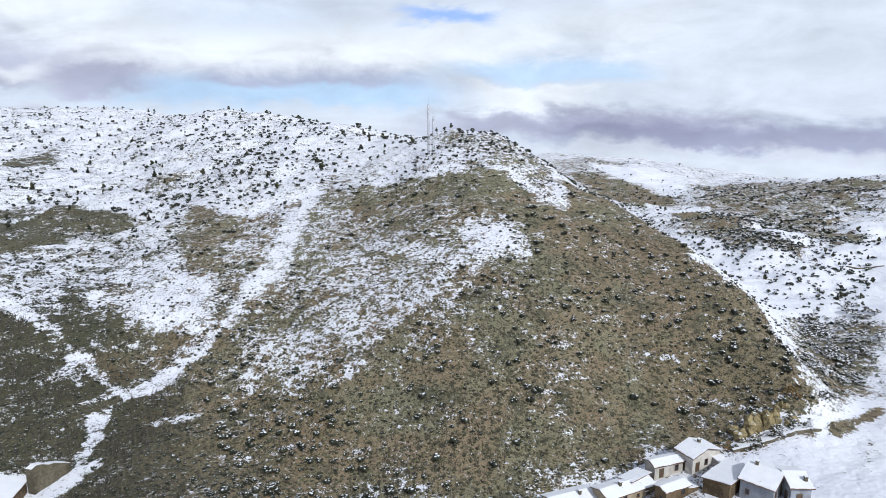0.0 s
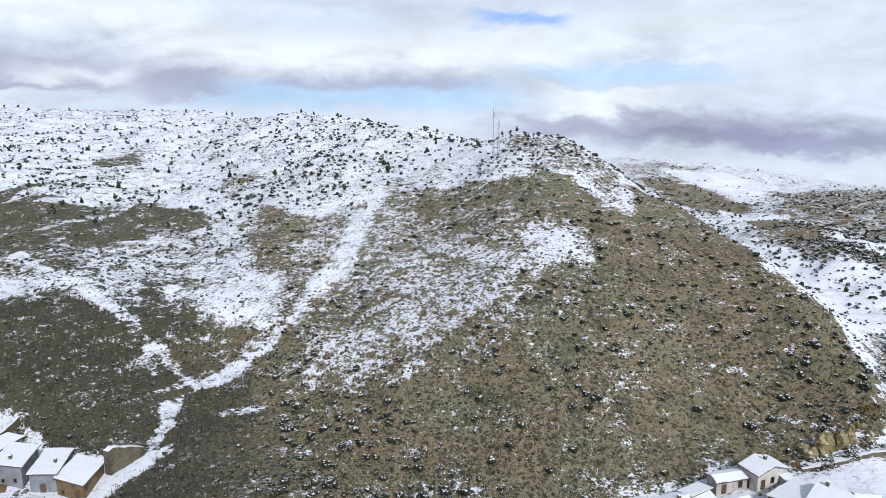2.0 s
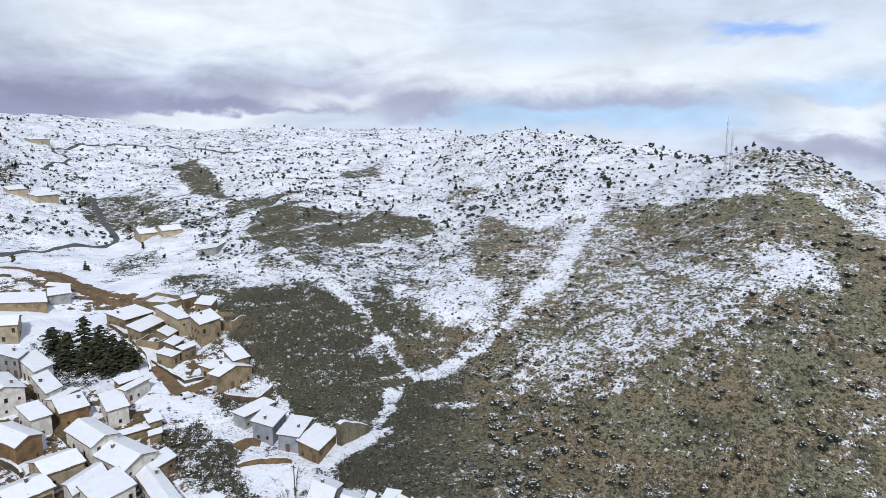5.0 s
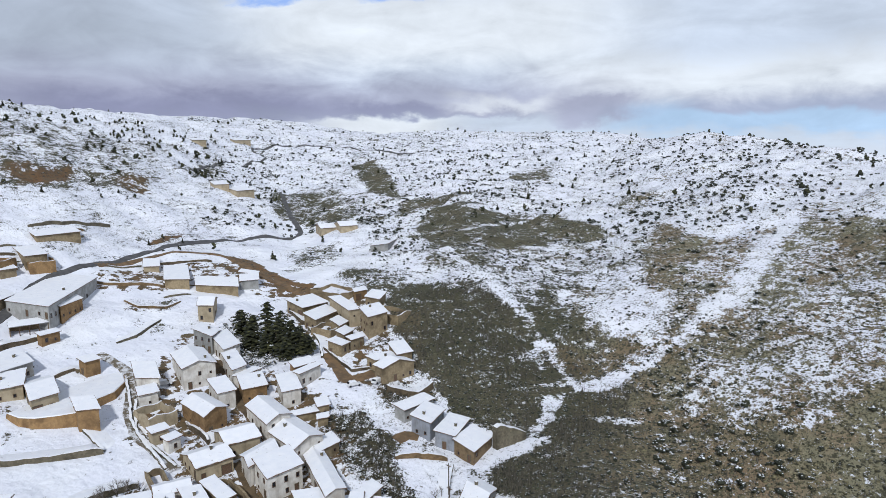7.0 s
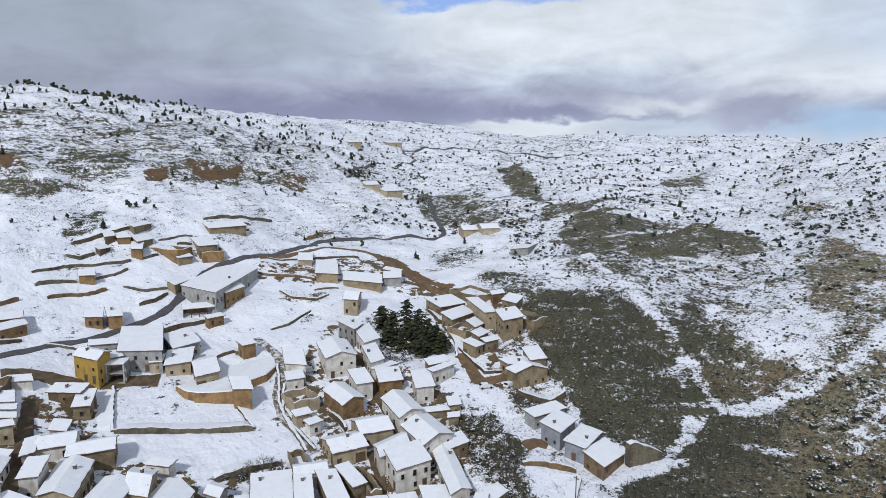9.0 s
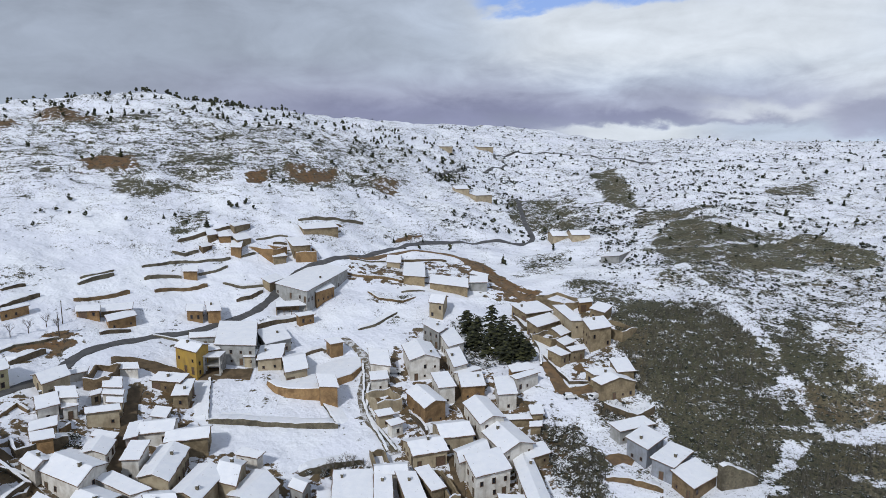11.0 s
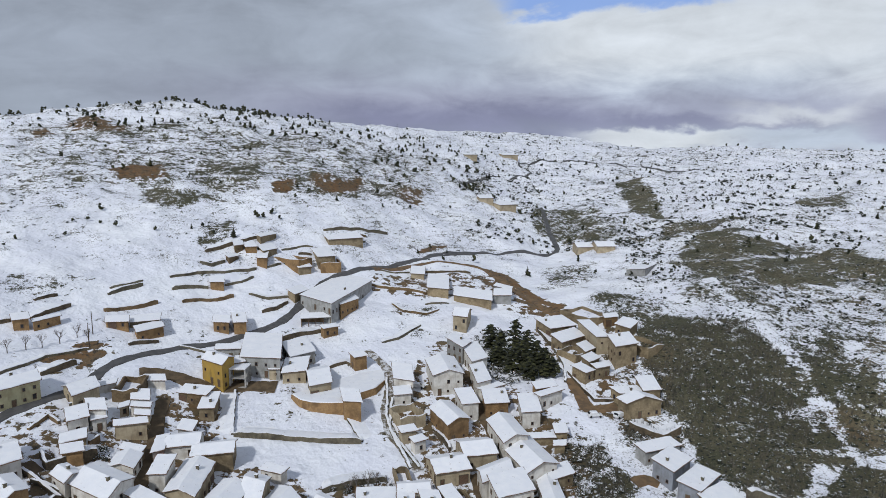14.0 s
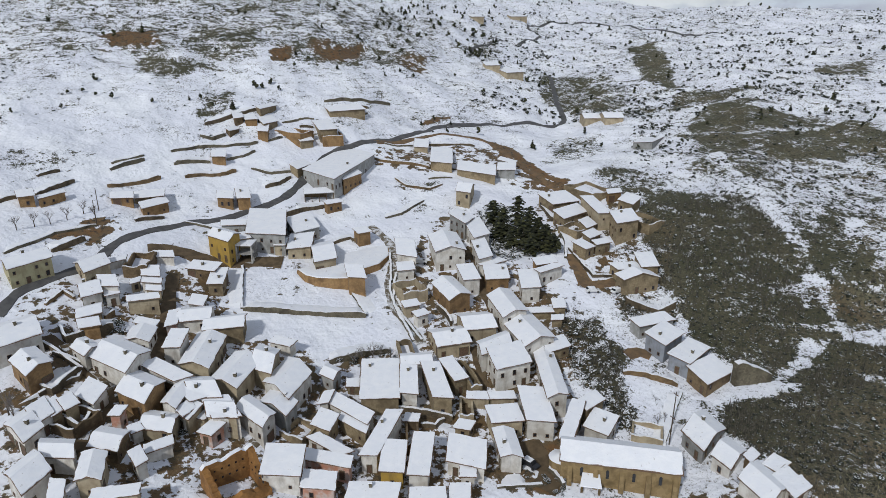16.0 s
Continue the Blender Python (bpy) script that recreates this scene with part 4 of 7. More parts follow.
ribbon("lane", MUD, 3.0, "muddy village lane with trodden snow", (-151.6, -26.9), (-145.8, -23.1), (-136.8, -17.8), (-130.6, -15.8), (-122.9, -16.7), (-117.9, -18.7), (-113.0, -19.6))
ribbon("lane", MUD, 5.4, "muddy yard before the yellow house", (-190.3, -3.5), (-189.6, 4.9), (-184.6, 11.8), (-182.7, 22.3), (-179.3, 31.3))
ribbon("lane", TRODDEN, 2.6, "village lane of trodden muddy snow", (-120.0, 9.6), (-112.7, 11.0), (-110.1, 8.8))
ribbon("lane", TRODDEN, 2.6, "village lane of trodden muddy snow", (-112.6, 42.0), (-106.4, 36.4), (-102.7, 30.2), (-97.0, 26.2))
ribbon("lane", TRODDEN, 2.6, "village lane of trodden muddy snow", (-136.5, 0.7), (-127.0, 5.1), (-118.4, 9.4))
ribbon("lane", MUD, 4.5, "muddy village lane with trodden snow", (-93.6, 61.5), (-88.3, 60.9), (-83.3, 60.2), (-80.6, 56.6))
ribbon("lane", TRODDEN, 2.0, "village lane of trodden muddy snow", (-148.1, -23.3), (-139.1, -18.2), (-132.8, -15.2), (-126.0, -16.8), (-120.8, -18.3), (-116.2, -19.6))
ribbon("lane", MUD, 2.4, "muddy village lane with trodden snow", (-116.9, 33.5), (-112.7, 39.8), (-108.8, 46.1), (-105.4, 49.9))
ribbon("lane", LANE_EARTH, 3.0, "earth yard before the grey houses", (-106.6, 97.6), (-106.5, 101.4), (-104.2, 103.3))


# ---- houses ----
ADJ = {"white": "whitewashed", "cream": "cream-rendered", "tan": "tan stone", "brown": "brown rubble-stone", "orange": "ochre masonry", "grey": "grey cement-rendered",
       "slate": "blue-grey block-built", "yellow": "ochre-yellow painted", "olive": "pale olive-rendered", "red": "red brick-trimmed", "frame": "unfinished grey concrete", "metal": "grey-walled"}


def framed_panel(name, w, h, rim, sill, outer, inner):
    """A frame round a sunken panel, in one piece, with a sill below. Lies in the xz plane, faces -y."""
    bm = bmesh.new()
    ring = lambda x0, x1, z0, z1, y: [bm.verts.new(p) for p in ((x0, y, z0), (x1, y, z0), (x1, y, z1), (x0, y, z1))]
    back = ring(-w / 2, w / 2, -sill, h, 0.02)
    front = ring(-w / 2 - sill * 0.4, w / 2 + sill * 0.4, -sill, h, -0.09)
    lip = ring(-w / 2 + rim, w / 2 - rim, rim, h - rim, -0.09)
    deep = ring(-w / 2 + rim, w / 2 - rim, rim, h - rim, -0.015)
    for lo, hi in ((back, front), (front, lip), (lip, deep)):
        for i in range(4):
            bm.faces.new((lo[i], lo[(i + 1) % 4], hi[(i + 1) % 4], hi[i]))
    bm.faces.new(deep).material_index = 1
    bm.faces.new(back[::-1])
    bmesh.ops.recalc_face_normals(bm, faces=bm.faces)
    return mesh_of(bm, name, outer, inner)


def window_mesh(w, h):
    return framed_panel("window", w, h, 0.07, 0.1, WOOD, PANE)


def door_mesh(w, h):
    return framed_panel("door", w, h, 0.12, 0.0, STONE["stone"], WOOD)


WINDOWS = [window_mesh(0.75, 1.05), window_mesh(0.65, 0.8), window_mesh(0.85, 1.3), window_mesh(0.55, 0.6)]
DOORS = [door_mesh(1.1, 2.1), door_mesh(2.4, 2.5)]


def chimney_mesh():
    """A square stack with a corbelled cap and snow on top, one stepped piece."""
    bm = bmesh.new()
    prev = None
    for r, z in ((0.28, -0.8), (0.26, 0.5), (0.34, 0.54), (0.34, 0.64), (0.23, 0.66), (0.23, 0.76), (0.35, 0.79), (0.3, 0.9)):
        row = [bm.verts.new((x * r, y * r, z)) for x, y in ((-1, -1), (1, -1), (1, 1), (-1, 1))]
        if prev:
            for i in range(4):
                bm.faces.new((prev[i], prev[(i + 1) % 4], row[(i + 1) % 4], row[i])).material_index = int(z > 0.85)
        prev = row
    bm.faces.new(prev).material_index = 1
    return mesh_of(bm, "chimney", STONE["stone"], SNOW)


CHIMNEY = chimney_mesh()


def roof_height(kind, w, d, x, y, rise):
    """Height above the eaves of the roof at x, y of a w by d house, ridge along x."""
    if kind == "gable":
        return rise * (1 - abs(y) / (d / 2))
    return rise * (0.5 + y / d)


def roof_sheet(kind, w, d, rise, over, thick, lift, wob, seed, nx=6, ny=6):
    """A slab that follows the roof: tiles or the snow that lies on them."""
    rnd = random.Random(seed)
    W, D = w + 2 * over, d + 2 * over
    bm = bmesh.new()
    top, low = [], []
    for i in range(nx + 1):
        for j in range(ny + 1):
            u, v = i / nx - 0.5, j / ny - 0.5
            edge = i in (0, nx) or j in (0, ny)
            jx, jy = (rnd.uniform(-wob, wob) for _ in "xy") if edge else (0, 0)
            x, y = u * W + jx, v * D + jy
            z = roof_height(kind, w, d, x, y, rise) + lift
            t = thick * (0.9 if edge and wob else 1.0) * (1 + (rnd.uniform(-0.1, 0.1) if wob else 0))
            top.append(bm.verts.new((x, y, z + t)))
            low.append(bm.verts.new((x, y, z)))
    at = lambda i, j: i * (ny + 1) + j
    for i in range(nx):
        for j in range(ny):
            a, b, c, e = at(i, j), at(i + 1, j), at(i + 1, j + 1), at(i, j + 1)
            bm.faces.new((top[a], top[b], top[c], top[e]))
            bm.faces.new((low[e], low[c], low[b], low[a]))
    rim = [at(i, 0) for i in range(nx + 1)] + [at(nx, j) for j in range(1, ny + 1)] + [at(i, ny) for i in range(nx - 1, -1, -1)] + [at(0, j) for j in range(ny - 1, 0, -1)]
    for a, b in zip(rim, rim[1:] + rim[:1]):
        bm.faces.new((low[a], low[b], top[b], top[a]))
    return bm


def house(colour, kind, x, y, w, d, h, turn, windows=True, name="house", label="", rise=None, lean=None, settled=False, skew=0):
    """A village house with its back sunk in the slope; h: height of the walls over the ground in the middle;
    skew: degrees by which its side walls stand out of square."""
    ks, kc = math.sin(radians(skew)), math.cos(radians(skew))

    def askew(bm):
        for v in bm.verts:
            v.co.x, v.co.y = v.co.x - v.co.y * ks, v.co.y * kc
        return bm

    rnd = random.Random(int(x * 31 + y * 17))
    if windows and kind != "ruin" and not settled:
        w, d, h = w * 1.06, d * 1.06, h * 0.9
    if kind == "gable" and not settled:
        # the eaves look down the valley, unless the house is long and narrow the other way
        across = abs(math.cos(radians(turn)) * y - math.sin(radians(turn)) * x) / math.hypot(x, y)
        if d / w > 1.9 or (across < 0.7 and w / d < 1.9):
            w, d, turn = d, w, turn + 90
    a = radians(turn)
    if kind == "shed" and not settled:
        # the high side stands uphill
        up = lambda s: float(ground(x - math.sin(a) * s, y + math.cos(a) * s))
        if up(d / 2) < up(-d / 2):
            turn += 180
            a = radians(turn)
    dx, dy = math.cos(a), math.sin(a)
    spots = [(x + dx * w * u - dy * d * v, y + dy * w * u + dx * d * v) for u in (-0.5, 0.5) for v in (-0.5, 0.5)]
    heights = [float(ground(*p)) for p in spots]
    zc = float(ground(x, y))
    base = min(heights) - zc - 0.4
    rise = rise if rise is not None else min(d * 0.16, 1.7) if kind == "gable" else min(d * 0.15, 1.3)
    low = f"{ADJ[colour]} {'roofless ruin with snow inside its walls' if kind == 'ruin' else 'village house under a snow-covered roof' if h > 2.9 else 'low outbuilding under a snow-covered roof'}"
    t = thing(name if kind != "ruin" else "ruined_building", pose(x, y, zc, 0, 0, turn), label or low, "building" if kind == "ruin" or h <= 2.9 else "house", "village buildings")
    over = 0.25
    W, D = w - 2 * over, d - 2 * over
    mat = WALLS[colour]
    if kind == "ruin":
        k = 0.45
        for x0, x1, y0, y1 in ((-W / 2, W / 2, -D / 2, -D / 2 + k), (-W / 2, W / 2, D / 2 - k, D / 2), (-W / 2, -W / 2 + k, -D / 2 + k, D / 2 - k), (W / 2 - k, W / 2, -D / 2 + k, D / 2 - k)):
            along = (x1 - x0) > (y1 - y0)
            n = 7
            course = [(x0 + (x1 - x0) * i / n, (y0 + y1) / 2) if along else ((x0 + x1) / 2, y0 + (y1 - y0) * i / n) for i in range(n + 1)]
            bm, bs = ragged_wall(course, k, [base] * (n + 1), [h * (0.9 + 0.1 * math.sin(i * 1.1 + x) + rnd.uniform(-0.04, 0.04)) for i in range(n + 1)])
            part("wall", bm, mat, t)
            if along:
                part("snow", bs, SNOW, t, "snow on the wall top")
            else:
                bs.free()
        return t
    # walls, closed under the roof
    bm = bmesh.new()
    tops = [(-W / 2, -D / 2), (W / 2, -D / 2), (W / 2, D / 2), (-W / 2, D / 2)]
    if kind == "gable":
        mids = {1: (W / 2, 0), 3: (-W / 2, 0)}
        ring = [tops[0], tops[1], mids[1], tops[2], tops[3], mids[3]]
    else:
        ring = tops
    lo = [bm.verts.new((*p, base)) for p in ring]
    hi = [bm.verts.new((*p, h + roof_height(kind, w, d, *p, rise))) for p in ring]
    n = len(ring)
    for i in range(n):
        bm.faces.new((lo[i], lo[(i + 1) % n], hi[(i + 1) % n], hi[i]))
    if kind == "gable":
        bm.faces.new((hi[0], hi[1], hi[2], hi[5]))
        bm.faces.new((hi[5], hi[2], hi[3], hi[4]))
    else:
        bm.faces.new(hi)
    bm.faces.new(lo[::-1])
    part("wall", askew(bm), mat, t)
    seed = int(x * 7 + y * 3)
    roof = part("roof", askew(roof_sheet(kind, w, d, rise, 0.24, 0.10, h, 0.0, seed, 2, 2)), SHEET if colour == "metal" else TILE, t)
    part("snow", askew(roof_sheet(kind, w, d, rise, 0.13, 0.15, h + 0.10, rnd.choice((0.04, 0.06, 0.08, 0.12)), seed, 8, 8)), SNOW, roof, "smooth white snow layer")
    for _ in range(rnd.choice((0, 0, 0, 1, 1)) if h > 2.6 and w * d > 28 else 0):
        cx, cy = rnd.uniform(-0.3, 0.3) * w, rnd.uniform(-0.3, 0.3) * d
        ch = part("chimney", CHIMNEY, None, t)
        ch.location = (cx - cy * ks, cy * kc, h + roof_height(kind, w, d, cx, cy, rise) + 0.3)
    if lean:
        # a low lean-to against one side: side, place along it, width, depth
        side, u, lw, ld = lean
        off, lh = (d / 2 - over if side % 2 == 0 else w / 2 - over), min(2.3, h * 0.7)
        m = pose(0, 0, 0, 0, 0, side * 90) @ pose(u, -off, 0)
        bm = bmesh.new()
        solid(bm, [(-lw / 2, -ld, base), (lw / 2, -ld, base), (lw / 2, 0, base), (-lw / 2, 0, base), (-lw / 2, -ld, lh - 0.5), (lw / 2, -ld, lh - 0.5), (lw / 2, 0, lh), (-lw / 2, 0, lh)], BOX)
        shed = part("lean_to", bm, WALLS[rnd.choice(("brown", "tan", "grey", "cream"))], t, "low lean-to shed against the wall")
        shed.matrix_local = m
        part("snow", roof_sheet("shed", lw, ld, 0.5, 0.12, 0.15, lh - 0.48, 0.09, seed, 4, 4), SNOW, shed, "snow on the lean-to").location = (0, -ld / 2, 0)
    if not windows:
        return t
    # windows and doors, wall by wall, storey by storey
    for side in range(4):
        long = W if side % 2 == 0 else D
        off = D / 2 if side % 2 == 0 else W / 2
        ang = side * math.pi / 2
        foot = float(ground(*(x + math.cos(a + ang) * 0 + math.sin(a + ang) * (off + 0.5), y - math.cos(a + ang) * (off + 0.5)))) - zc
        storeys = int((h - foot) // 2.55)
        cols = max(1, int(long / 2.5))
        mesh = rnd.choice(WINDOWS)
        for s in range(max(1, storeys)):
            for c in range(cols):
                if rnd.random() < 0.36:
                    continue
                u = (c + 0.5) / cols * long - long / 2 + rnd.uniform(-0.25, 0.25)
                z = foot + 2.55 * s + 0.95
                if z + 1.0 > h + 0.3 or long < 2:
                    continue
                if s == 0 and rnd.random() < 0.35:
                    ob, z = part("door", DOORS[1 if rnd.random() < 0.25 and long > 4 else 0], None, t), foot
                else:
                    ob = part("window", mesh if rnd.random() < 0.8 else rnd.choice(WINDOWS), None, t)
                px, py = math.cos(ang) * u + math.sin(ang) * off, math.sin(ang) * u - math.cos(ang) * off
                ob.matrix_local = pose(px - py * ks, py * kc, z, 0, 0, math.degrees(ang) + (skew if side % 2 else 0))
    return t


house("white", "gable", -149.1, -32.7, 11.0, 11.6, 3.7, 114, settled=True, skew=-10)
house("orange", "gable", -137.0, -28.0, 9.0, 5.9, 4.1, 24, settled=True, skew=21)
house("white", "gable", -167.3, -17.7, 4.7, 9.2, 2.9, 108, settled=True, skew=-11)
house("white", "shed", -165.0, -13.0, 3.3, 2.6, 2.9, 98, settled=True, skew=-8)
house("cream", "shed", -160.8, -6.4, 7.2, 2.6, 3.7, 82, settled=True, skew=10)
house("tan", "gable", -158.9, -18.0, 5.3, 5.9, 2.0, 102, settled=True, skew=-12)
house("orange", "shed", -151.6, -18.0, 4.3, 3.6, 2.9, 89, settled=True, skew=7)
house("white", "gable", -141.9, -18.7, 6.1, 4.6, 3.3, 27, settled=True, skew=25)
house("white", "gable", -136.9, -12.1, 12.1, 9.0, 4.5, 33, settled=True, skew=22)
house("tan", "shed", -152.8, -6.4, 6.3, 2.3, 2.0, 45, settled=True, skew=16)
house("white", "gable", -147.2, -7.9, 6.9, 5.9, 2.5, 162, settled=True, skew=-12)
house("white", "shed", -140.6, -1.0, 3.8, 6.6, 4.5, 67, settled=True)
house("cream", "gable", -137.4, 4.2, 14.4, 7.1, 3.7, 157, settled=True, skew=-16)
house("white", "gable", -153.7, 4.6, 7.5, 7.4, 2.9, 78, settled=True, skew=-5)
house("tan", "gable", -147.7, 10.4, 9.2, 6.7, 3.7, 79, settled=True, skew=-5)
house("red", "shed", -152.7, -0.6, 2.8, 6.3, 2.5, 98, settled=True, skew=-22)
house("tan", "shed", -170.4, 12.2, 4.1, 8.1, 2.9, 68, settled=True, skew=3)
house("grey", "shed", -161.1, 5.9, 4.4, 4.4, 2.0, 48, settled=True, skew=20)
house("white", "shed", -138.6, 21.8, 6.0, 2.5, 2.5, 42, settled=True, skew=-4)
house("cream", "gable", -128.5, 9.6, 12.1, 7.4, 4.1, 145, settled=True, skew=-16)
house("cream", "gable", -131.0, 16.3, 5.7, 10.4, 4.1, 39, settled=True, skew=28)
house("white", "gable", -123.8, 19.5, 10.8, 9.3, 4.1, 139, settled=True, skew=-28)
house("grey", "gable", -124.8, 29.2, 4.2, 4.5, 3.3, 28, settled=True, skew=21)
house("tan", "shed", -121.3, 33.2, 2.9, 2.6, 2.0, 65, settled=True, skew=3)
house("tan", "shed", -118.7, 38.6, 8.4, 14.3, 3.3, 67, settled=True, skew=2)
house("white", "shed", -115.3, 44.1, 3.8, 9.6, 4.1, 56, settled=True, skew=12)
house("tan", "shed", -113.0, 49.7, 4.3, 12.9, 4.1, 60, settled=True, skew=18)
house("white", "gable", -122.6, 49.0, 7.2, 5.0, 3.3, 71, settled=True)
house("tan", "ruin", -129.0, 49.0, 3.9, 8.4, 2.5, 78, settled=True)
house("orange", "gable", -144.4, 68.6, 12.5, 7.3, 4.1, 357, settled=True, skew=15)
house("cream", "gable", -127.8, 60.0, 8.6, 8.8, 2.9, 82, settled=True)
house("cream", "gable", -130.2, 68.8, 8.1, 9.1, 3.3, 76, settled=True, skew=3)
house("white", "gable", -132.4, 79.0, 13.8, 7.7, 4.1, 168, settled=True, skew=18)
house("white", "gable", -120.7, 78.3, 13.4, 9.2, 4.1, 173, settled=True, skew=13)
house("tan", "shed", -114.5, 82.4, 6.7, 4.5, 2.5, 94, settled=True, skew=-17)
house("white", "gable", -119.7, 68.1, 9.4, 6.5, 4.1, 102, settled=True, skew=-28)
house("white", "shed", -112.1, 67.7, 9.0, 7.8, 5.3, 88, settled=True, skew=-10)
house("white", "gable", -105.7, 74.6, 21.1, 4.9, 4.1, 156, settled=True, skew=18)
house("tan", "shed", -115.6, 55.2, 3.4, 8.2, 3.3, 92, settled=True, skew=-2)
house("tan", "ruin", -114.9, 58.6, 3.1, 12.4, 2.5, 82, settled=True)
house("tan", "shed", -127.9, 92.2, 3.4, 4.1, 2.5, 71, settled=True, skew=-6)
house("white", "shed", -139.0, 89.9, 5.3, 9.7, 3.7, 74, settled=True, skew=-9)
house("orange", "shed", -146.9, 84.0, 6.7, 7.6, 3.3, 73, settled=True, skew=-5)
house("white", "shed", -148.7, 76.1, 4.8, 8.3, 4.1, 78, settled=True)
house("tan", "shed", -128.5, 86.5, 7.3, 2.2, 2.0, 68, settled=True, skew=4)
house("tan", "shed", -123.8, 89.1, 3.2, 2.2, 2.0, 71, settled=True, skew=-17)
house("white", "gable", -118.8, -28.2, 4.7, 8.3, 3.3, 144, settled=True, skew=-28)
house("white", "shed", -121.4, -25.8, 4.0, 5.4, 3.3, 137, settled=True, skew=-28)
house("tan", "shed", -122.6, -23.7, 2.3, 4.8, 2.9, 131, settled=True, skew=-25)
house("tan", "shed", -123.0, -21.3, 2.7, 3.8, 3.3, 125, settled=True, skew=-14)
house("brown", "ruin", -120.2, -20.3, 5.8, 7.2, 2.3, 46, settled=True)
house("white", "shed", -126.9, -17.7, 6.2, 5.1, 2.5, 32, settled=True, skew=28)
house("red", "shed", -119.3, -13.3, 2.2, 2.6, 3.3, 62, settled=True, skew=-5)
house("orange", "gable", -125.8, -9.0, 8.7, 8.0, 4.1, 34, settled=True, skew=24)
house("cream", "gable", -116.2, -6.5, 6.6, 5.8, 2.9, 55, settled=True, skew=15)
house("white", "gable", -122.7, -2.5, 9.1, 4.1, 4.1, 152, settled=True, skew=-28)
house("cream", "shed", -117.9, -1.1, 3.9, 4.4, 3.3, 33, settled=True, skew=14)
house("white", "gable", -123.7, 1.9, 5.8, 8.9, 4.1, 69, settled=True, skew=28)
house("cream", "shed", -116.8, 1.4, 2.2, 2.2, 2.5, 48, settled=True, skew=-21)
house("red", "shed", -112.4, 2.2, 3.2, 3.6, 2.9, 44, settled=True, skew=-7)
house("brown", "gable", -112.8, -15.0, 6.0, 5.8, 2.5, 51, settled=True, skew=16)
house("white", "gable", -110.9, -22.8, 6.0, 5.4, 3.3, 62, settled=True, skew=28)
house("white", "gable", -105.9, -26.7, 6.0, 7.6, 4.1, 142, settled=True, skew=-28)
house("cream", "gable", -103.5, -17.5, 7.3, 4.1, 4.1, 173, settled=True, skew=-15)
house("white", "shed", -99.6, -22.5, 2.5, 5.1, 3.3, 58, settled=True, skew=28)
house("cream", "shed", -96.9, -14.2, 7.2, 2.2, 3.3, 77, settled=True)
house("white", "shed", -105.8, -10.6, 2.2, 4.0, 3.3, 119, settled=True, skew=-14)
house("white", "shed", -109.8, -7.2, 5.0, 2.2, 2.5, 102, settled=True, skew=-13)
house("white", "gable", -114.2, 10.8, 9.4, 4.9, 4.5, 22, settled=True, skew=25)
house("grey", "gable", -116.9, 15.9, 5.1, 8.0, 3.7, 139, settled=True, skew=-21)
house("cream", "gable", -116.8, 4.5, 6.0, 7.2, 4.1, 61, settled=True, skew=28)
house("tan", "shed", -110.2, 23.6, 4.7, 4.8, 3.3, 35, settled=True, skew=14)
house("white", "shed", -112.6, 29.5, 12.7, 3.4, 3.3, 25, settled=True, skew=20)
house("tan", "shed", -108.3, 29.0, 7.8, 2.5, 3.3, 26, settled=True, skew=28)
house("white", "shed", -99.0, 12.7, 7.2, 7.1, 4.1, 61, settled=True, skew=6)
house("red", "shed", -99.4, 20.8, 9.8, 2.7, 3.3, 50, settled=True, skew=10)
house("red", "shed", -93.8, 17.7, 6.1, 3.9, 3.3, 58, settled=True, skew=10)
house("white", "shed", -102.1, 32.8, 3.4, 13.6, 4.1, 65, settled=True, skew=-18)
house("yellow", "shed", -95.3, 32.5, 4.6, 7.8, 3.7, 60, settled=True, skew=3)
house("white", "shed", -94.0, 37.7, 4.0, 11.0, 3.7, 60, settled=True)
house("white", "shed", -88.2, 25.8, 9.1, 4.3, 3.3, 63, settled=True, skew=-5)
house("white", "shed", -83.9, 34.5, 6.4, 3.9, 3.3, 66, settled=True)
house("tan", "shed", -107.0, 41.2, 3.1, 2.2, 2.0, 63, settled=True, skew=-10)
house("cream", "shed", -106.9, 57.0, 5.1, 2.2, 2.5, 62, settled=True)
house("cream", "shed", -98.5, 58.7, 6.8, 5.1, 3.7, 72, settled=True, skew=5)
house("white", "shed", -97.5, 65.8, 5.9, 10.8, 4.1, 57, settled=True, skew=12)
house("white", "gable", -91.0, 55.0, 9.0, 4.3, 3.7, 161, settled=True, skew=-9)
house("white", "shed", -91.9, 46.4, 7.7, 7.1, 3.3, 47, settled=True, skew=13)
house("white", "shed", -88.9, 45.2, 3.0, 5.3, 2.5, 65, settled=True, skew=-4)
house("white", "shed", -83.3, 40.6, 3.7, 3.2, 2.9, 65, settled=True, skew=-4)
house("tan", "shed", -100.4, 50.3, 3.5, 2.7, 2.5, 49, settled=True, skew=-12)
house("cream", "shed", -89.4, 69.3, 2.7, 12.9, 4.9, 43, settled=True)
house("tan", "shed", -93.6, 77.1, 6.3, 3.2, 4.1, 105, settled=True, skew=-11)
house("white", "shed", -88.1, 75.7, 5.4, 6.2, 3.3, 28, settled=True, skew=4)
house("cream", "ruin", -84.4, 85.1, 6.8, 6.1, 1.6, 47, settled=True)
house("grey", "gable", -78.0, 94.1, 6.9, 10.3, 2.9, 352, settled=True, skew=28)
house("white", "gable", -70.0, 92.3, 4.8, 7.7, 2.5, 360, settled=True, skew=22)
house("brown", "shed", -66.4, 94.1, 2.2, 2.9, 2.5, 349, settled=True, skew=24)
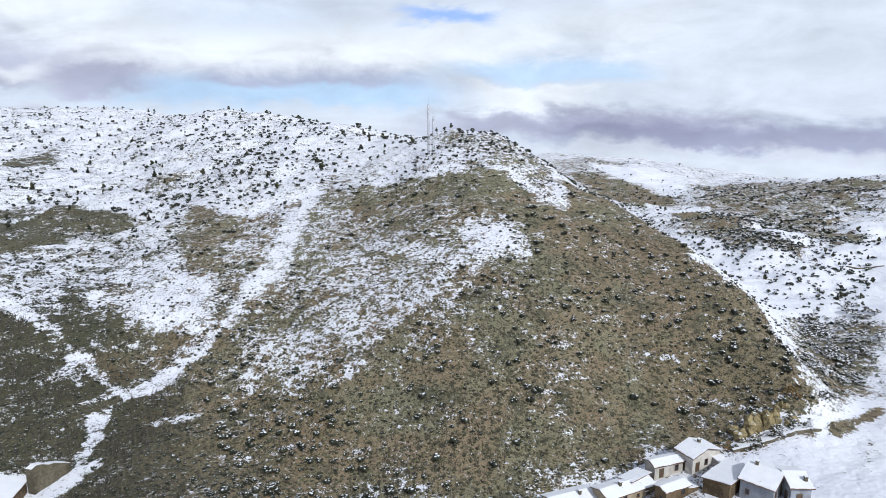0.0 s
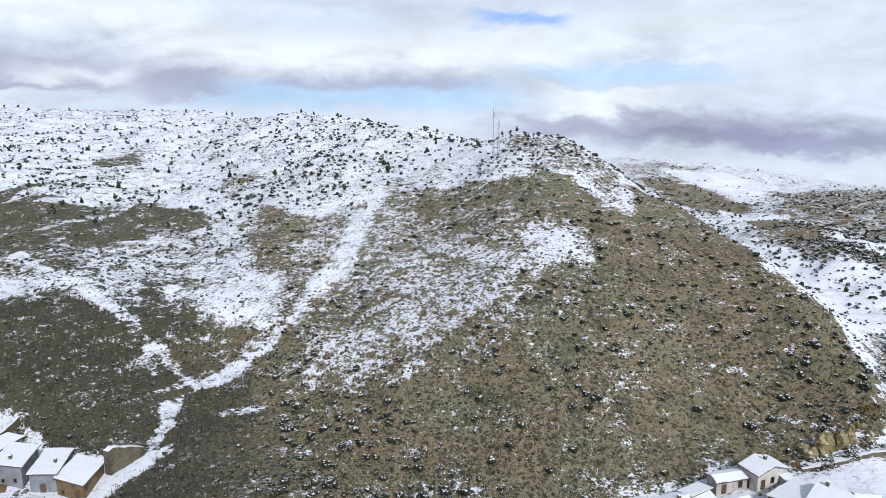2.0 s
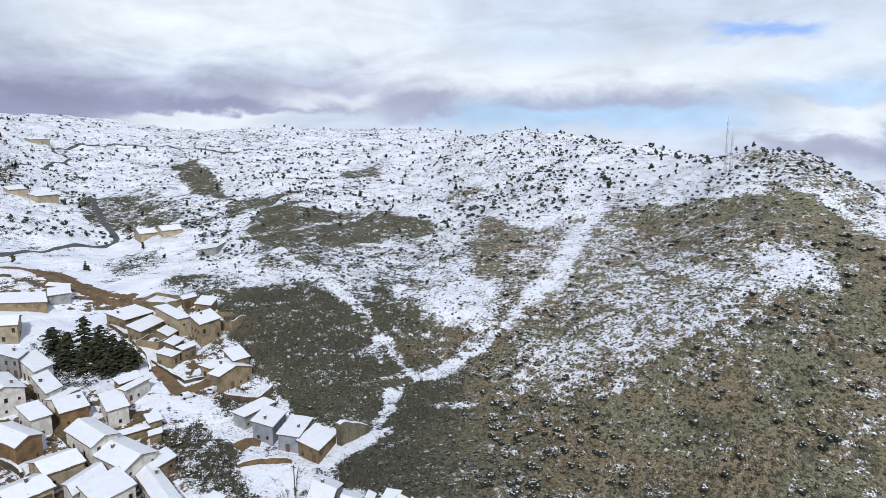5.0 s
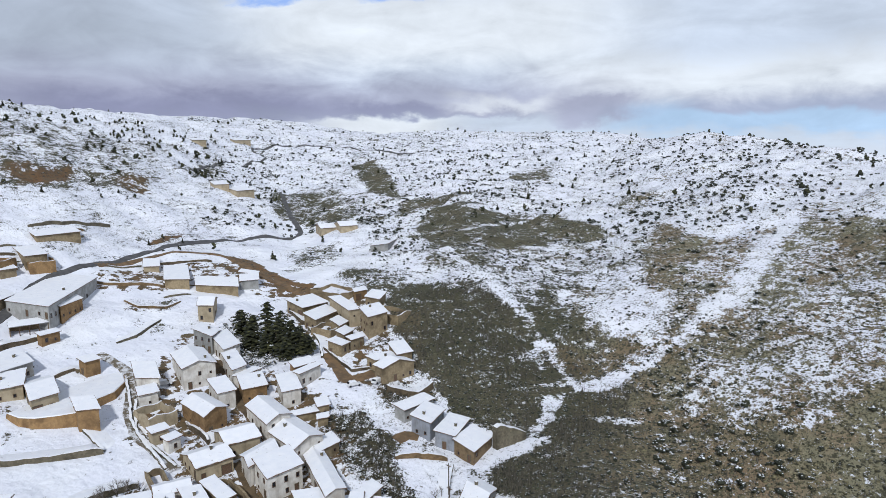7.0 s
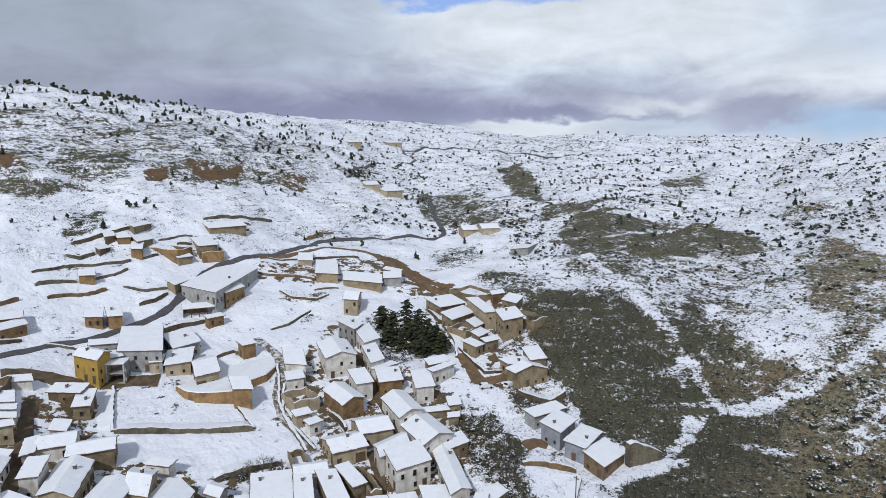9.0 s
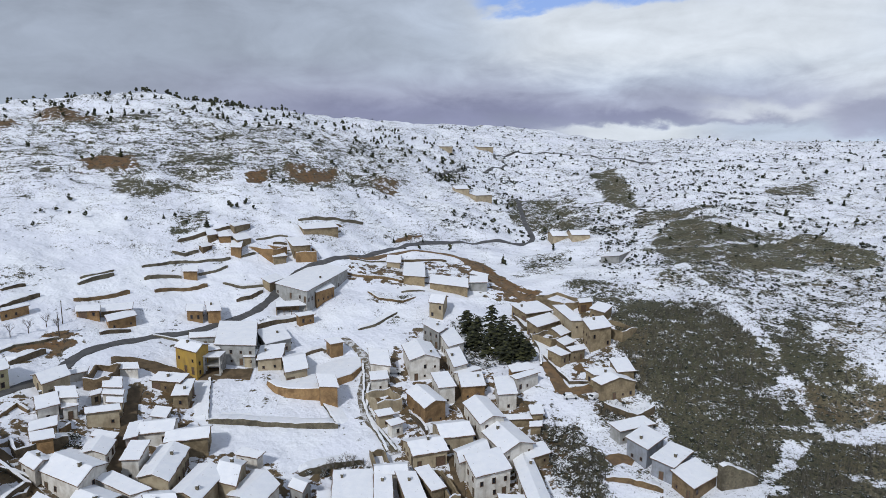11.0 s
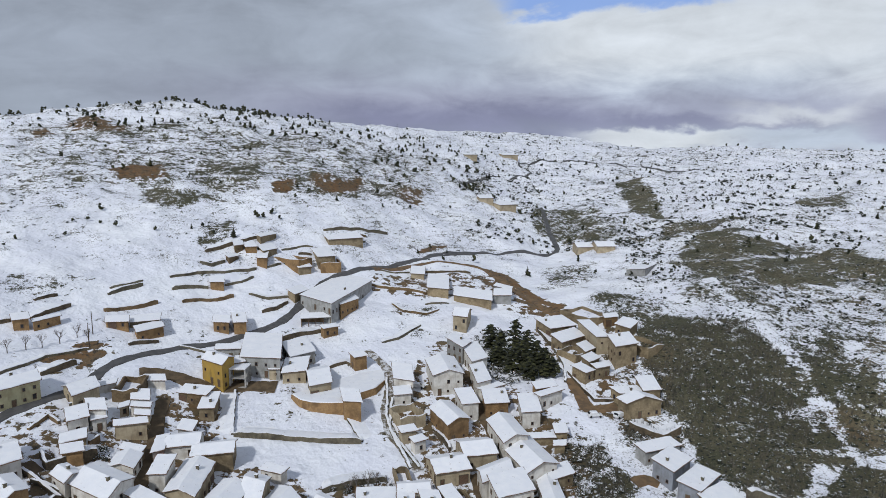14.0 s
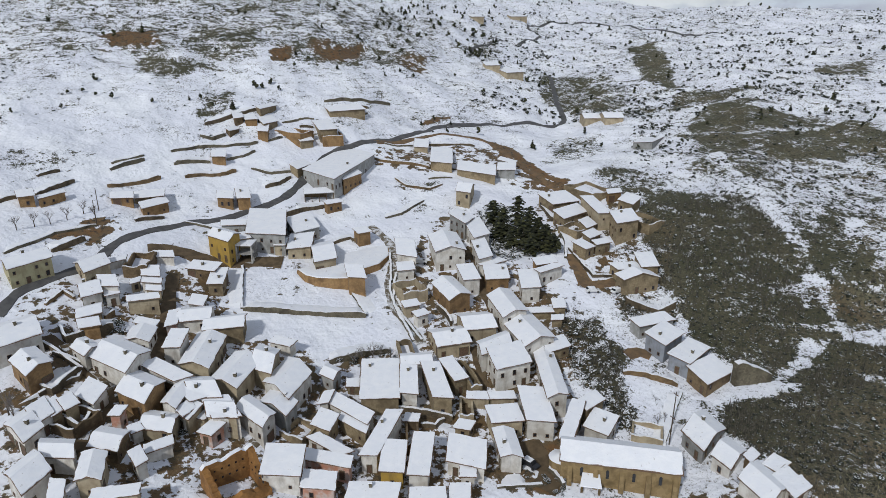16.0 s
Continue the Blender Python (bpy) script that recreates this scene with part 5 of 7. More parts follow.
house("white", "shed", -62.1, 95.4, 3.2, 3.7, 2.5, 11, settled=True)
house("white", "gable", -59.9, 89.6, 7.5, 7.4, 2.5, 353, settled=True, skew=22)
house("white", "shed", -58.6, 93.2, 3.5, 4.6, 2.5, 347, settled=True, skew=19)
house("white", "shed", -55.7, 93.0, 2.9, 4.5, 2.5, 343, settled=True, skew=23)
house("tan", "shed", -178.9, 126.8, 11.1, 9.1, 3.0, 90, settled=True)
house("tan", "shed", -168.3, 124.1, 12.5, 6.6, 3.0, 106, settled=True, skew=-18)
house("tan", "ruin", -160.6, 120.7, 8.0, 8.3, 2.0, 104, settled=True)
house("tan", "shed", -158.8, 123.9, 5.6, 5.6, 2.5, 111, settled=True, skew=-28)
house("tan", "shed", -152.4, 120.8, 6.2, 4.1, 2.5, 110, settled=True, skew=-20)
house("tan", "shed", -148.0, 114.6, 4.2, 5.5, 3.0, 103, settled=True)
house("tan", "shed", -146.6, 120.1, 5.5, 2.8, 3.0, 91, settled=True, skew=-7)
house("cream", "shed", -164.0, 130.6, 4.2, 15.7, 5.0, 70, settled=True, skew=5)
house("tan", "shed", -150.7, 131.5, 8.6, 8.2, 6.0, 90, settled=True, skew=-22)
house("tan", "ruin", -153.7, 141.0, 8.2, 13.6, 2.5, 100, settled=True)
house("orange", "shed", -171.8, 144.4, 5.6, 3.4, 3.0, 85, settled=True, skew=-22)
house("tan", "shed", -164.2, 144.9, 6.9, 6.8, 3.0, 5, settled=True, skew=21)
house("tan", "ruin", -181.3, 141.0, 11.0, 15.0, 2.0, 96, settled=True)
house("tan", "shed", -133.0, 118.6, 7.8, 3.9, 3.0, 70, settled=True, skew=22)
house("tan", "shed", -132.0, 124.8, 5.4, 8.0, 3.0, 75, settled=True, skew=-10)
house("tan", "gable", -127.1, 117.5, 4.6, 10.6, 4.0, 173, settled=True, skew=-7)
house("orange", "shed", -145.2, 99.0, 6.9, 3.9, 4.0, 88, settled=True, skew=-12)
house("white", "shed", -141.4, 98.0, 9.1, 2.2, 4.0, 101, settled=True, skew=3)
house("white", "shed", -152.8, 86.2, 8.1, 2.4, 3.0, 104, settled=True, skew=24)
house("white", "shed", -158.8, 85.9, 5.1, 12.0, 4.0, 101, settled=True, skew=-28)
house("white", "shed", -171.3, 90.8, 6.7, 12.6, 4.0, 105, settled=True, skew=-28)
house("grey", "shed", -178.9, 89.2, 6.6, 8.1, 5.0, 128, settled=True, skew=-25)
house("white", "gable", -165.8, 77.6, 15.0, 9.0, 5.0, 164, settled=True, skew=3)
house("cream", "gable", -198.0, 100.4, 5.5, 10.4, 4.5, 40, settled=True, skew=13)
house("tan", "shed", -216.1, 114.4, 16.8, 9.9, 2.2, 32, windows=False, settled=True, skew=28)
house("grey", "shed", -211.4, 125.0, 6.9, 7.1, 2.5, 66, windows=False, settled=True, skew=-8)
house("grey", "shed", -221.4, 131.2, 10.0, 3.2, 1.6, 11, windows=False, settled=True, skew=28)
house("tan", "shed", -233.3, 107.9, 9.2, 21.0, 1.6, 43, windows=False, settled=True, skew=21)
house("cream", "shed", -250.1, 106.5, 6.2, 10.0, 1.2, 48, windows=False, settled=True, skew=16)
house("grey", "shed", -233.6, 66.2, 19.3, 35.5, 3.0, 19, settled=True, skew=28)
house("orange", "shed", -221.4, 65.7, 10.9, 6.1, 4.0, 125, settled=True, skew=-28)
house("tan", "shed", -262.9, 69.2, 7.3, 15.0, 1.6, 86, windows=False, settled=True)
house("orange", "ruin", -258.9, 70.3, 8.6, 13.3, 1.6, 83, windows=False, settled=True)
house("orange", "ruin", -261.8, 55.5, 8.2, 16.5, 1.6, 122, windows=False, settled=True)
house("tan", "shed", -256.0, 58.8, 5.6, 7.9, 1.6, 98, windows=False, settled=True, skew=-7)
house("orange", "shed", -262.4, 44.4, 4.9, 8.8, 1.9, 47, windows=False, settled=True, skew=28)
house("tan", "shed", -278.8, 49.5, 11.3, 4.1, 1.9, 133, windows=False, settled=True, skew=-28)
house("tan", "shed", -269.3, 47.7, 7.9, 8.5, 1.2, 124, windows=False, settled=True, skew=-28)
house("orange", "shed", -271.4, 41.2, 4.7, 6.6, 1.2, 83, windows=False, settled=True, skew=8)
house("brown", "shed", -273.0, 36.9, 4.4, 7.2, 1.2, 114, windows=False, settled=True, skew=-28)
house("brown", "shed", -265.5, 33.3, 5.7, 3.8, 1.2, 129, windows=False, settled=True, skew=-24)
house("orange", "shed", -247.9, 25.0, 5.3, 6.3, 2.0, 66, windows=False, settled=True, skew=16)
house("tan", "shed", -235.5, 51.7, 9.1, 5.9, 1.9, 133, windows=False, settled=True, skew=-28)
house("orange", "shed", -217.9, 22.1, 5.6, 5.7, 3.0, 58, settled=True, skew=21)
house("orange", "shed", -217.0, 27.6, 4.3, 8.2, 3.0, 75, settled=True, skew=10)
house("orange", "shed", -218.0, -26.8, 8.4, 2.2, 2.5, 126, settled=True, skew=-23)
house("orange", "shed", -217.4, -33.3, 4.3, 5.2, 2.5, 96, settled=True, skew=4)
house("orange", "shed", -215.5, 0.4, 9.0, 5.0, 2.5, 117, settled=True, skew=-20)
house("orange", "shed", -219.6, -8.3, 6.9, 4.7, 2.0, 71, settled=True, skew=17)
house("tan", "shed", -221.8, -0.4, 8.9, 5.5, 2.0, 88, settled=True, skew=-5)
house("olive", "gable", -179.3, -31.0, 10.5, 8.3, 4.0, 120, settled=True, skew=-14)
house("cream", "gable", -179.0, -17.0, 7.6, 8.9, 3.0, 128, settled=True, skew=-21)
house("white", "shed", -182.2, -11.5, 5.1, 2.2, 2.0, 107, settled=True, skew=-28)
house("white", "shed", -167.9, -13.6, 4.4, 5.7, 4.0, 69, settled=True, skew=28)
house("brown", "ruin", -181.0, -5.8, 6.6, 11.2, 3.0, 73, settled=True)
house("white", "shed", -173.9, -3.8, 4.9, 5.4, 3.0, 59, settled=True, skew=28)
house("white", "shed", -169.7, -3.9, 5.4, 2.2, 3.0, 57, settled=True, skew=22)
house("cream", "shed", -166.0, -3.7, 4.1, 2.3, 3.0, 56, settled=True, skew=28)
house("cream", "shed", -170.7, -7.6, 2.5, 2.2, 2.5, 111, settled=True, skew=-28)
house("white", "shed", -184.6, 0.3, 5.3, 3.6, 2.0, 65, settled=True, skew=26)
house("yellow", "gable", -187.1, 16.8, 9.4, 7.3, 6.5, 29, settled=True, skew=25)
house("cream", "shed", -188.4, 22.1, 3.8, 4.2, 4.5, 94, settled=True, skew=2)
house("grey", "shed", -195.3, 30.7, 12.0, 20.9, 4.5, 58, settled=True, skew=18)
house("grey", "shed", -199.5, 22.2, 9.0, 3.6, 3.0, 71, settled=True, skew=8)
house("cream", "shed", -184.0, 38.1, 7.0, 9.3, 3.0, 81, settled=True, skew=-12)
house("cream", "shed", -185.0, 32.4, 3.3, 4.4, 3.0, 65, settled=True)
house("metal", "shed", -195.3, 41.7, 8.8, 11.6, 3.0, 107, settled=True, skew=-16)
house("cream", "gable", -177.3, 42.9, 6.7, 14.7, 3.0, 96, settled=True, skew=-16)
house("orange", "shed", -183.9, 57.3, 4.4, 3.8, 4.0, 95, settled=True, skew=2)
house("orange", "shed", -159.7, 46.9, 5.1, 6.8, 5.0, 54, settled=True, skew=25)
house("brown", "shed", -176.3, 9.6, 8.6, 4.4, 3.0, 51, settled=True, skew=4)
house("orange", "shed", -206.3, 54.9, 5.7, 2.8, 3.0, 99, settled=True)
house("white", "shed", -168.3, 65.4, 6.4, 10.3, 4.0, 43, settled=True, skew=28)
house("white", "shed", -160.5, 62.1, 5.0, 4.7, 3.0, 81, settled=True, skew=-8)
house("cream", "ruin", -151.9, 59.8, 7.6, 9.0, 3.0, 90, settled=True)
house("cream", "shed", -143.6, 56.5, 4.3, 2.9, 3.0, 87, settled=True)
house("white", "shed", -138.8, 57.3, 3.7, 2.5, 3.0, 99, settled=True)
house("grey", "shed", -111.9, 109.8, 10.9, 3.9, 3.0, 87, settled=True, skew=5)
house("slate", "shed", -105.6, 108.2, 9.3, 6.0, 4.0, 109, settled=True, skew=-8)
house("slate", "shed", -99.1, 110.2, 11.0, 5.4, 3.5, 110, settled=True, skew=5)
house("brown", "shed", -92.3, 110.1, 9.8, 6.8, 3.0, 100, settled=True, skew=-13)
house("tan", "shed", -276.5, 82.4, 16.0, 6.9, 1.5, 91, windows=False)
house("white", "shed", -130.2, -4.2, 3.8, 10.3, 3.8, 99, settled=True, skew=28)
house("white", "shed", -122.0, 0.9, 5.2, 5.7, 4.3, 96, settled=True, skew=15)
house("white", "shed", -116.1, 4.6, 5.3, 6.9, 4.3, 73, settled=True, skew=28)
house("white", "shed", -117.7, -1.6, 3.5, 2.8, 3.8, 132, settled=True, skew=-22)
house("white", "shed", -115.2, -10.7, 2.2, 2.2, 2.4, 108, settled=True)
house("tan", "ruin", -111.1, 18.7, 6.3, 6.5, 1.9, 35, settled=True)
house("white", "shed", -104.2, 22.7, 2.7, 8.3, 2.1, 97, settled=True, skew=28)
house("white", "shed", -117.2, 25.9, 2.2, 3.8, 2.8, 82, settled=True, skew=-28)
house("brown", "ruin", -102.6, 39.5, 3.2, 8.6, 2.8, 69, settled=True)
house("cream", "ruin", -105.7, 53.5, 3.4, 7.7, 2.4, 65, settled=True)
house("cream", "shed", -104.5, 61.6, 5.5, 2.2, 2.8, 68, settled=True, skew=8)
house("orange", "shed", -99.7, 71.0, 6.0, 2.2, 4.0, 69, settled=True, skew=-3)
house("cream", "shed", -138.1, 89.7, 3.8, 2.8, 2.8, 27, settled=True, skew=12)
house("white", "gable", 43.5, 122.8, 7.1, 3.5, 3.1, 22)
house("white", "gable", 51.1, 125.0, 7.9, 4.8, 3.8, 30, lean=(3, 2.9, 2.3, 2.9))
house("brown", "shed", 54.0, 115.9, 9.2, 5.5, 3.0, 44)
house("slate", "gable", 60.1, 113.2, 9.1, 6.2, 3.8, 49, lean=(0, 0.7, 4.2, 2.6))
house("slate", "gable", 64.6, 111.7, 4.0, 7.3, 3.8, 0)
house("cream", "gable", 33.6, 115.6, 11.6, 4.9, 3.1, 29, lean=(0, -5.1, 2.6, 2.4))
house("brown", "gable", 42.5, 113.6, 6.2, 3.2, 3.1, 30, lean=(1, 0.1, 2.9, 2.9))
house("white", "shed", 36.4, 118.7, 5.7, 3.2, 2.8, 39, lean=(2, 0.8, 3.9, 2.2))
house("white", "gable", 22.5, 114.0, 9.3, 4.8, 3.1, 24, lean=(3, 0.2, 4.2, 2.7))
house("cream", "gable", -266.2, 205.9, 9.7, 10.2, 2.0, 68, windows=False)
house("cream", "gable", -256.5, 210.4, 9.4, 10.6, 2.0, 67, windows=False)
house("grey", "shed", -215.0, 197.1, 14.3, 8.6, 1.6, 119, windows=False)
house("cream", "shed", -346.5, 206.5, 12.2, 11.0, 2.4, 93, windows=False)
house("cream", "shed", -353.7, 197.4, 8.8, 9.1, 2.4, 76, windows=False)
house("cream", "shed", -465.3, 245.6, 10.8, 9.3, 2.4, 85, windows=False)
house("cream", "shed", -496.4, 301.2, 14.2, 9.9, 2.4, 83, windows=False)


# ---- field and retaining walls ----
LABELS = {"stone": "grey dry-stone retaining wall capped with snow", "earth": "ochre stone terrace wall capped with snow", "brown": "brown rubble-stone wall capped with snow"}


def near_road(p, reach):
    return any((p.x - q.x) ** 2 + (p.y - q.y) ** 2 < reach * reach for q in ROADS)


def field_wall(kind, height, *course, thick=0.7, fall=1.0):
    """A wall of uneven courses that holds up the snow-covered ground above it."""
    pts = [Vector((*p, 0)) for p in course]
    rnd = random.Random(int(pts[0].x * 13 + pts[0].y))
    fine = []
    for a, b in zip(pts, pts[1:]):
        n = max(1, int((b - a).length / 1.1))
        fine += [a.lerp(b, i / n) for i in range(n)]
    fine.append(pts[-1])
    zs = [float(ground(v.x, v.y)) for v in fine]
    last = len(fine) - 1
    tops = [z + height * (1 + (fall - 1) * i / len(zs)) * (0.82 + 0.12 * math.sin(i * 0.37 + pts[0].x)) * rnd.uniform(0.86, 1.0) * 0.8 * (0.75 if i in (0, last) and height < 3 else 1.0) for i, z in enumerate(zs)]
    bm, cap = ragged_wall([p + Vector((rnd.uniform(-0.15, 0.15), rnd.uniform(-0.15, 0.15), 0)) for p in fine], thick, [z - 0.8 for z in zs], tops, 0.12)
    t = thing("stone_wall", Matrix(), LABELS[kind], "wall", "terrace walls")
    part("wall", bm, STONE[kind], t)
    part("snow", cap, SNOW, t, "snow along the wall top")
    if height > 5:
        return t
    # earth held up behind the wall, under snow, running out level into the slope
    along = (pts[-1] - pts[0]).normalized()
    side = Vector((-along.y, along.x, 0))
    mid = fine[len(fine) // 2]
    if float(ground(*(mid + side * 5).xy)) < float(ground(*(mid - side * 5).xy)):
        side = -side
    back = 2.2 * height + 2.0
    bm, rows = bmesh.new(), []
    for i, (p, z, top) in enumerate(zip(fine, zs, tops)):
        ebb = min(1.0, 0.2 + 0.45 * min(i, last - i)) * (0.0 if near_road(p, 3.2) or near_road(p + side * back, 3.2) or near_road(p + side * back * 0.5, 3.2) else 1.0)
        row = []
        for u, lift in ((0.30 * thick, 1.0), (0.35 * back, 0.86), (0.7 * back, 0.40), (back, -0.1)):
            q = p + side * (u + rnd.uniform(-0.2, 0.2) * (u > 1))
            g = float(ground(q.x, q.y))
            row.append(bm.verts.new((q.x, q.y, g - 0.4 + ebb * (max(z + (top - z) * lift + (0.04 if u < 1 else 0.0), g - 0.1) - g + 0.4))))
        row.append(bm.verts.new((p.x, p.y, z - 0.8)))
        rows.append(row)
    for a, b in zip(rows, rows[1:]):
        for k in range(5):
            bm.faces.new((a[k], a[(k + 1) % 5], b[(k + 1) % 5], b[k]))
    bm.faces.new(rows[0][::-1]), bm.faces.new(rows[-1])
    bmesh.ops.recalc_face_normals(bm, faces=bm.faces)
    part("snow_bank", bm, SNOW, t, "snow on the earth behind the wall")
    return t


field_wall("brown", 1.6, (-146.1, -32.9), (-148.5, -26.7), (-138.2, -19.8), (-135.2, -20.4), (-131.1, -26.8))
field_wall("brown", 1.5, (-106.5, 43.1), (-104.9, 45.6), (-106.1, 48.3))
field_wall("brown", 2.2, (-271.7, 23.9), (-274.3, 32.4), (-278.4, 45.4))
field_wall("stone", 2.0, (-264.4, 21.2), (-262.1, 24.9), (-263.7, 30.4))
field_wall("stone", 1.6, (-253.7, 9.4), (-257.2, 19.1), (-256.5, 29.1), (-258.0, 40.9))
field_wall("stone", 2.0, (-244.4, 9.3), (-246.7, 17.5), (-246.8, 21.8))
field_wall("stone", 1.6, (-248.1, 27.9), (-249.3, 33.8), (-252.8, 38.7))
field_wall("earth", 2.0, (-236.3, 11.9), (-238.0, 18.0), (-238.4, 25.7), (-239.2, 29.4))
field_wall("stone", 2.0, (-240.2, -10.8), (-243.3, -5.5), (-246.6, 0.0))
field_wall("stone", 1.4, (-243.9, -10.0), (-246.5, -5.3), (-249.7, 0.3))
field_wall("earth", 2.0, (-229.3, -12.1), (-231.8, -3.8), (-235.4, 4.2))
field_wall("brown", 1.4, (-233.6, -31.3), (-238.0, -25.3))
field_wall("brown", 2.0, (-222.0, -31.0), (-226.9, -26.0), (-232.1, -21.4))
field_wall("brown", 2.0, (-215.9, -43.7), (-217.9, -39.8), (-219.7, -36.0))
field_wall("brown", 2.0, (-226.1, 36.7), (-227.2, 41.9), (-230.6, 46.8))
field_wall("stone", 1.4, (-239.7, 34.8), (-234.9, 40.8), (-235.1, 49.0))
field_wall("stone", 1.2, (-270.2, 53.8), (-271.7, 58.8), (-272.4, 67.3))
field_wall("brown", 1.8, (-266.1, 59.6), (-264.9, 65.1))
field_wall("stone", 1.4, (-257.9, 45.2), (-259.3, 51.0))
field_wall("brown", 2.4, (-206.9, 37.9), (-208.8, 45.9), (-209.7, 53.0))
field_wall("earth", 1.6, (-240.9, 81.7), (-233.9, 88.4), (-228.5, 100.4))
field_wall("stone", 1.0, (-254.2, 91.6), (-252.6, 103.6))
field_wall("brown", 1.5, (-250.5, 109.9), (-247.6, 119.6), (-243.3, 128.1))
field_wall("earth", 1.2, (-222.3, 83.7), (-214.0, 84.8), (-210.2, 92.1), (-212.1, 98.0))
field_wall("stone", 2.0, (-284.5, 75.8), (-287.7, 96.4), (-293.5, 109.5))
field_wall("earth", 2.0, (-278.1, 76.3), (-279.7, 85.7), (-282.2, 94.4))
field_wall("stone", 1.0, (-273.6, 77.4), (-277.9, 92.8))
field_wall("stone", 1.2, (-195.8, 69.5), (-196.9, 75.6), (-203.6, 86.9))
field_wall("stone", 1.0, (-219.0, 95.6), (-217.0, 104.6))
field_wall("brown", 2.4, (-189.7, -26.5), (-193.5, -21.6), (-196.6, -18.9))
field_wall("stone", 1.0, (-189.1, -37.2), (-194.3, -30.7), (-200.1, -26.3), (-204.7, -16.0))
field_wall("brown", 2.0, (-183.5, 122.1), (-172.7, 119.6), (-167.1, 120.5))
field_wall("stone", 1.4, (-167.6, 118.4), (-157.4, 114.7), (-149.1, 109.2))
field_wall("brown", 1.4, (-153.4, 113.2), (-143.5, 111.1), (-137.1, 110.4), (-135.0, 115.2))
field_wall("stone", 2.2, (-158.0, 16.1), (-153.4, 28.0), (-146.7, 45.2))
field_wall("stone", 1.2, (-158.6, 15.9), (-171.8, 18.4), (-180.5, 20.3))
field_wall("stone", 1.0, (-147.2, 45.4), (-155.5, 45.4), (-160.7, 45.2))
field_wall("stone", 1.2, (-174.4, 62.7), (-165.5, 59.5), (-154.8, 55.0), (-144.2, 53.2), (-134.3, 53.0))
field_wall("brown", 1.6, (-186.5, 48.7), (-187.5, 54.5), (-183.6, 56.9))
field_wall("stone", 1.0, (-207.9, 8.6), (-204.1, 15.4))
field_wall("brown", 1.6, (-207.2, -5.6), (-211.2, 2.5))
field_wall("stone", 11.0, (-88.6, 114.0), (-85.6, 122.0), thick=1.8, fall=0.15)
field_wall("earth", 2.0, (-101.6, 92.7), (-98.7, 97.2), (-93.9, 102.4))
field_wall("stone", 1.0, (-163.1, 60.0), (-150.4, 54.2), (-133.0, 52.6))
field_wall("brown", 3.0, (-123.4, 110.8), (-115.8, 115.4), (-115.9, 121.2))
field_wall("stone", 1.0, (-147.8, 54.0), (-132.3, 54.5))
field_wall("stone", 2.2, (-132.0, 30.9), (-132.2, 39.3), (-131.3, 46.0))
field_wall("brown", 3.4, (-153.4, -23.8), (-148.6, -22.6), (-151.2, -17.8), (-152.6, -13.2))
field_wall("brown", 2.8, (-123.1, -23.7), (-118.7, -19.6), (-127.0, -16.4))
field_wall("brown", 2.8, (-133.9, -27.5), (-130.9, -24.6), (-137.6, -19.8))
field_wall("earth", 1.5, (-165.3, -27.1), (-170.2, -23.8), (-167.5, -21.3))
field_wall("earth", 3.0, (-159.5, -13.1), (-157.4, -14.9))
field_wall("stone", 1.5, (-145.0, -25.1), (-140.4, -19.9))
field_wall("stone", 1.2, (59.9, 128.6), (65.0, 129.7), (81.3, 134.3))
field_wall("stone", 1.0, (-84.4, 49.2), (-81.7, 57.3))
field_wall("stone", 1.1, (117.1, 273.1), (123.9, 273.8), (129.6, 271.8))
field_wall("stone", 1.1, (142.0, 266.9), (144.8, 259.7), (148.2, 253.5))
field_wall("stone", 0.9, (169.6, 290.1), (184.0, 286.4))
field_wall("brown", 2.6, (-115.3, 33.4), (-111.9, 39.8), (-105.5, 50.1))
field_wall("brown", 2.4, (-143.5, 64.3), (-139.2, 64.7), (-135.4, 64.5))
field_wall("brown", 2.2, (-96.4, 62.5), (-96.6, 66.8))
field_wall("stone", 1.4, (-79.8, 61.0), (-84.4, 61.0), (-88.5, 64.9))
field_wall("stone", 1.0, (-91.9, 101.6), (-85.9, 93.3), (-79.8, 85.3))


# ---- church ----


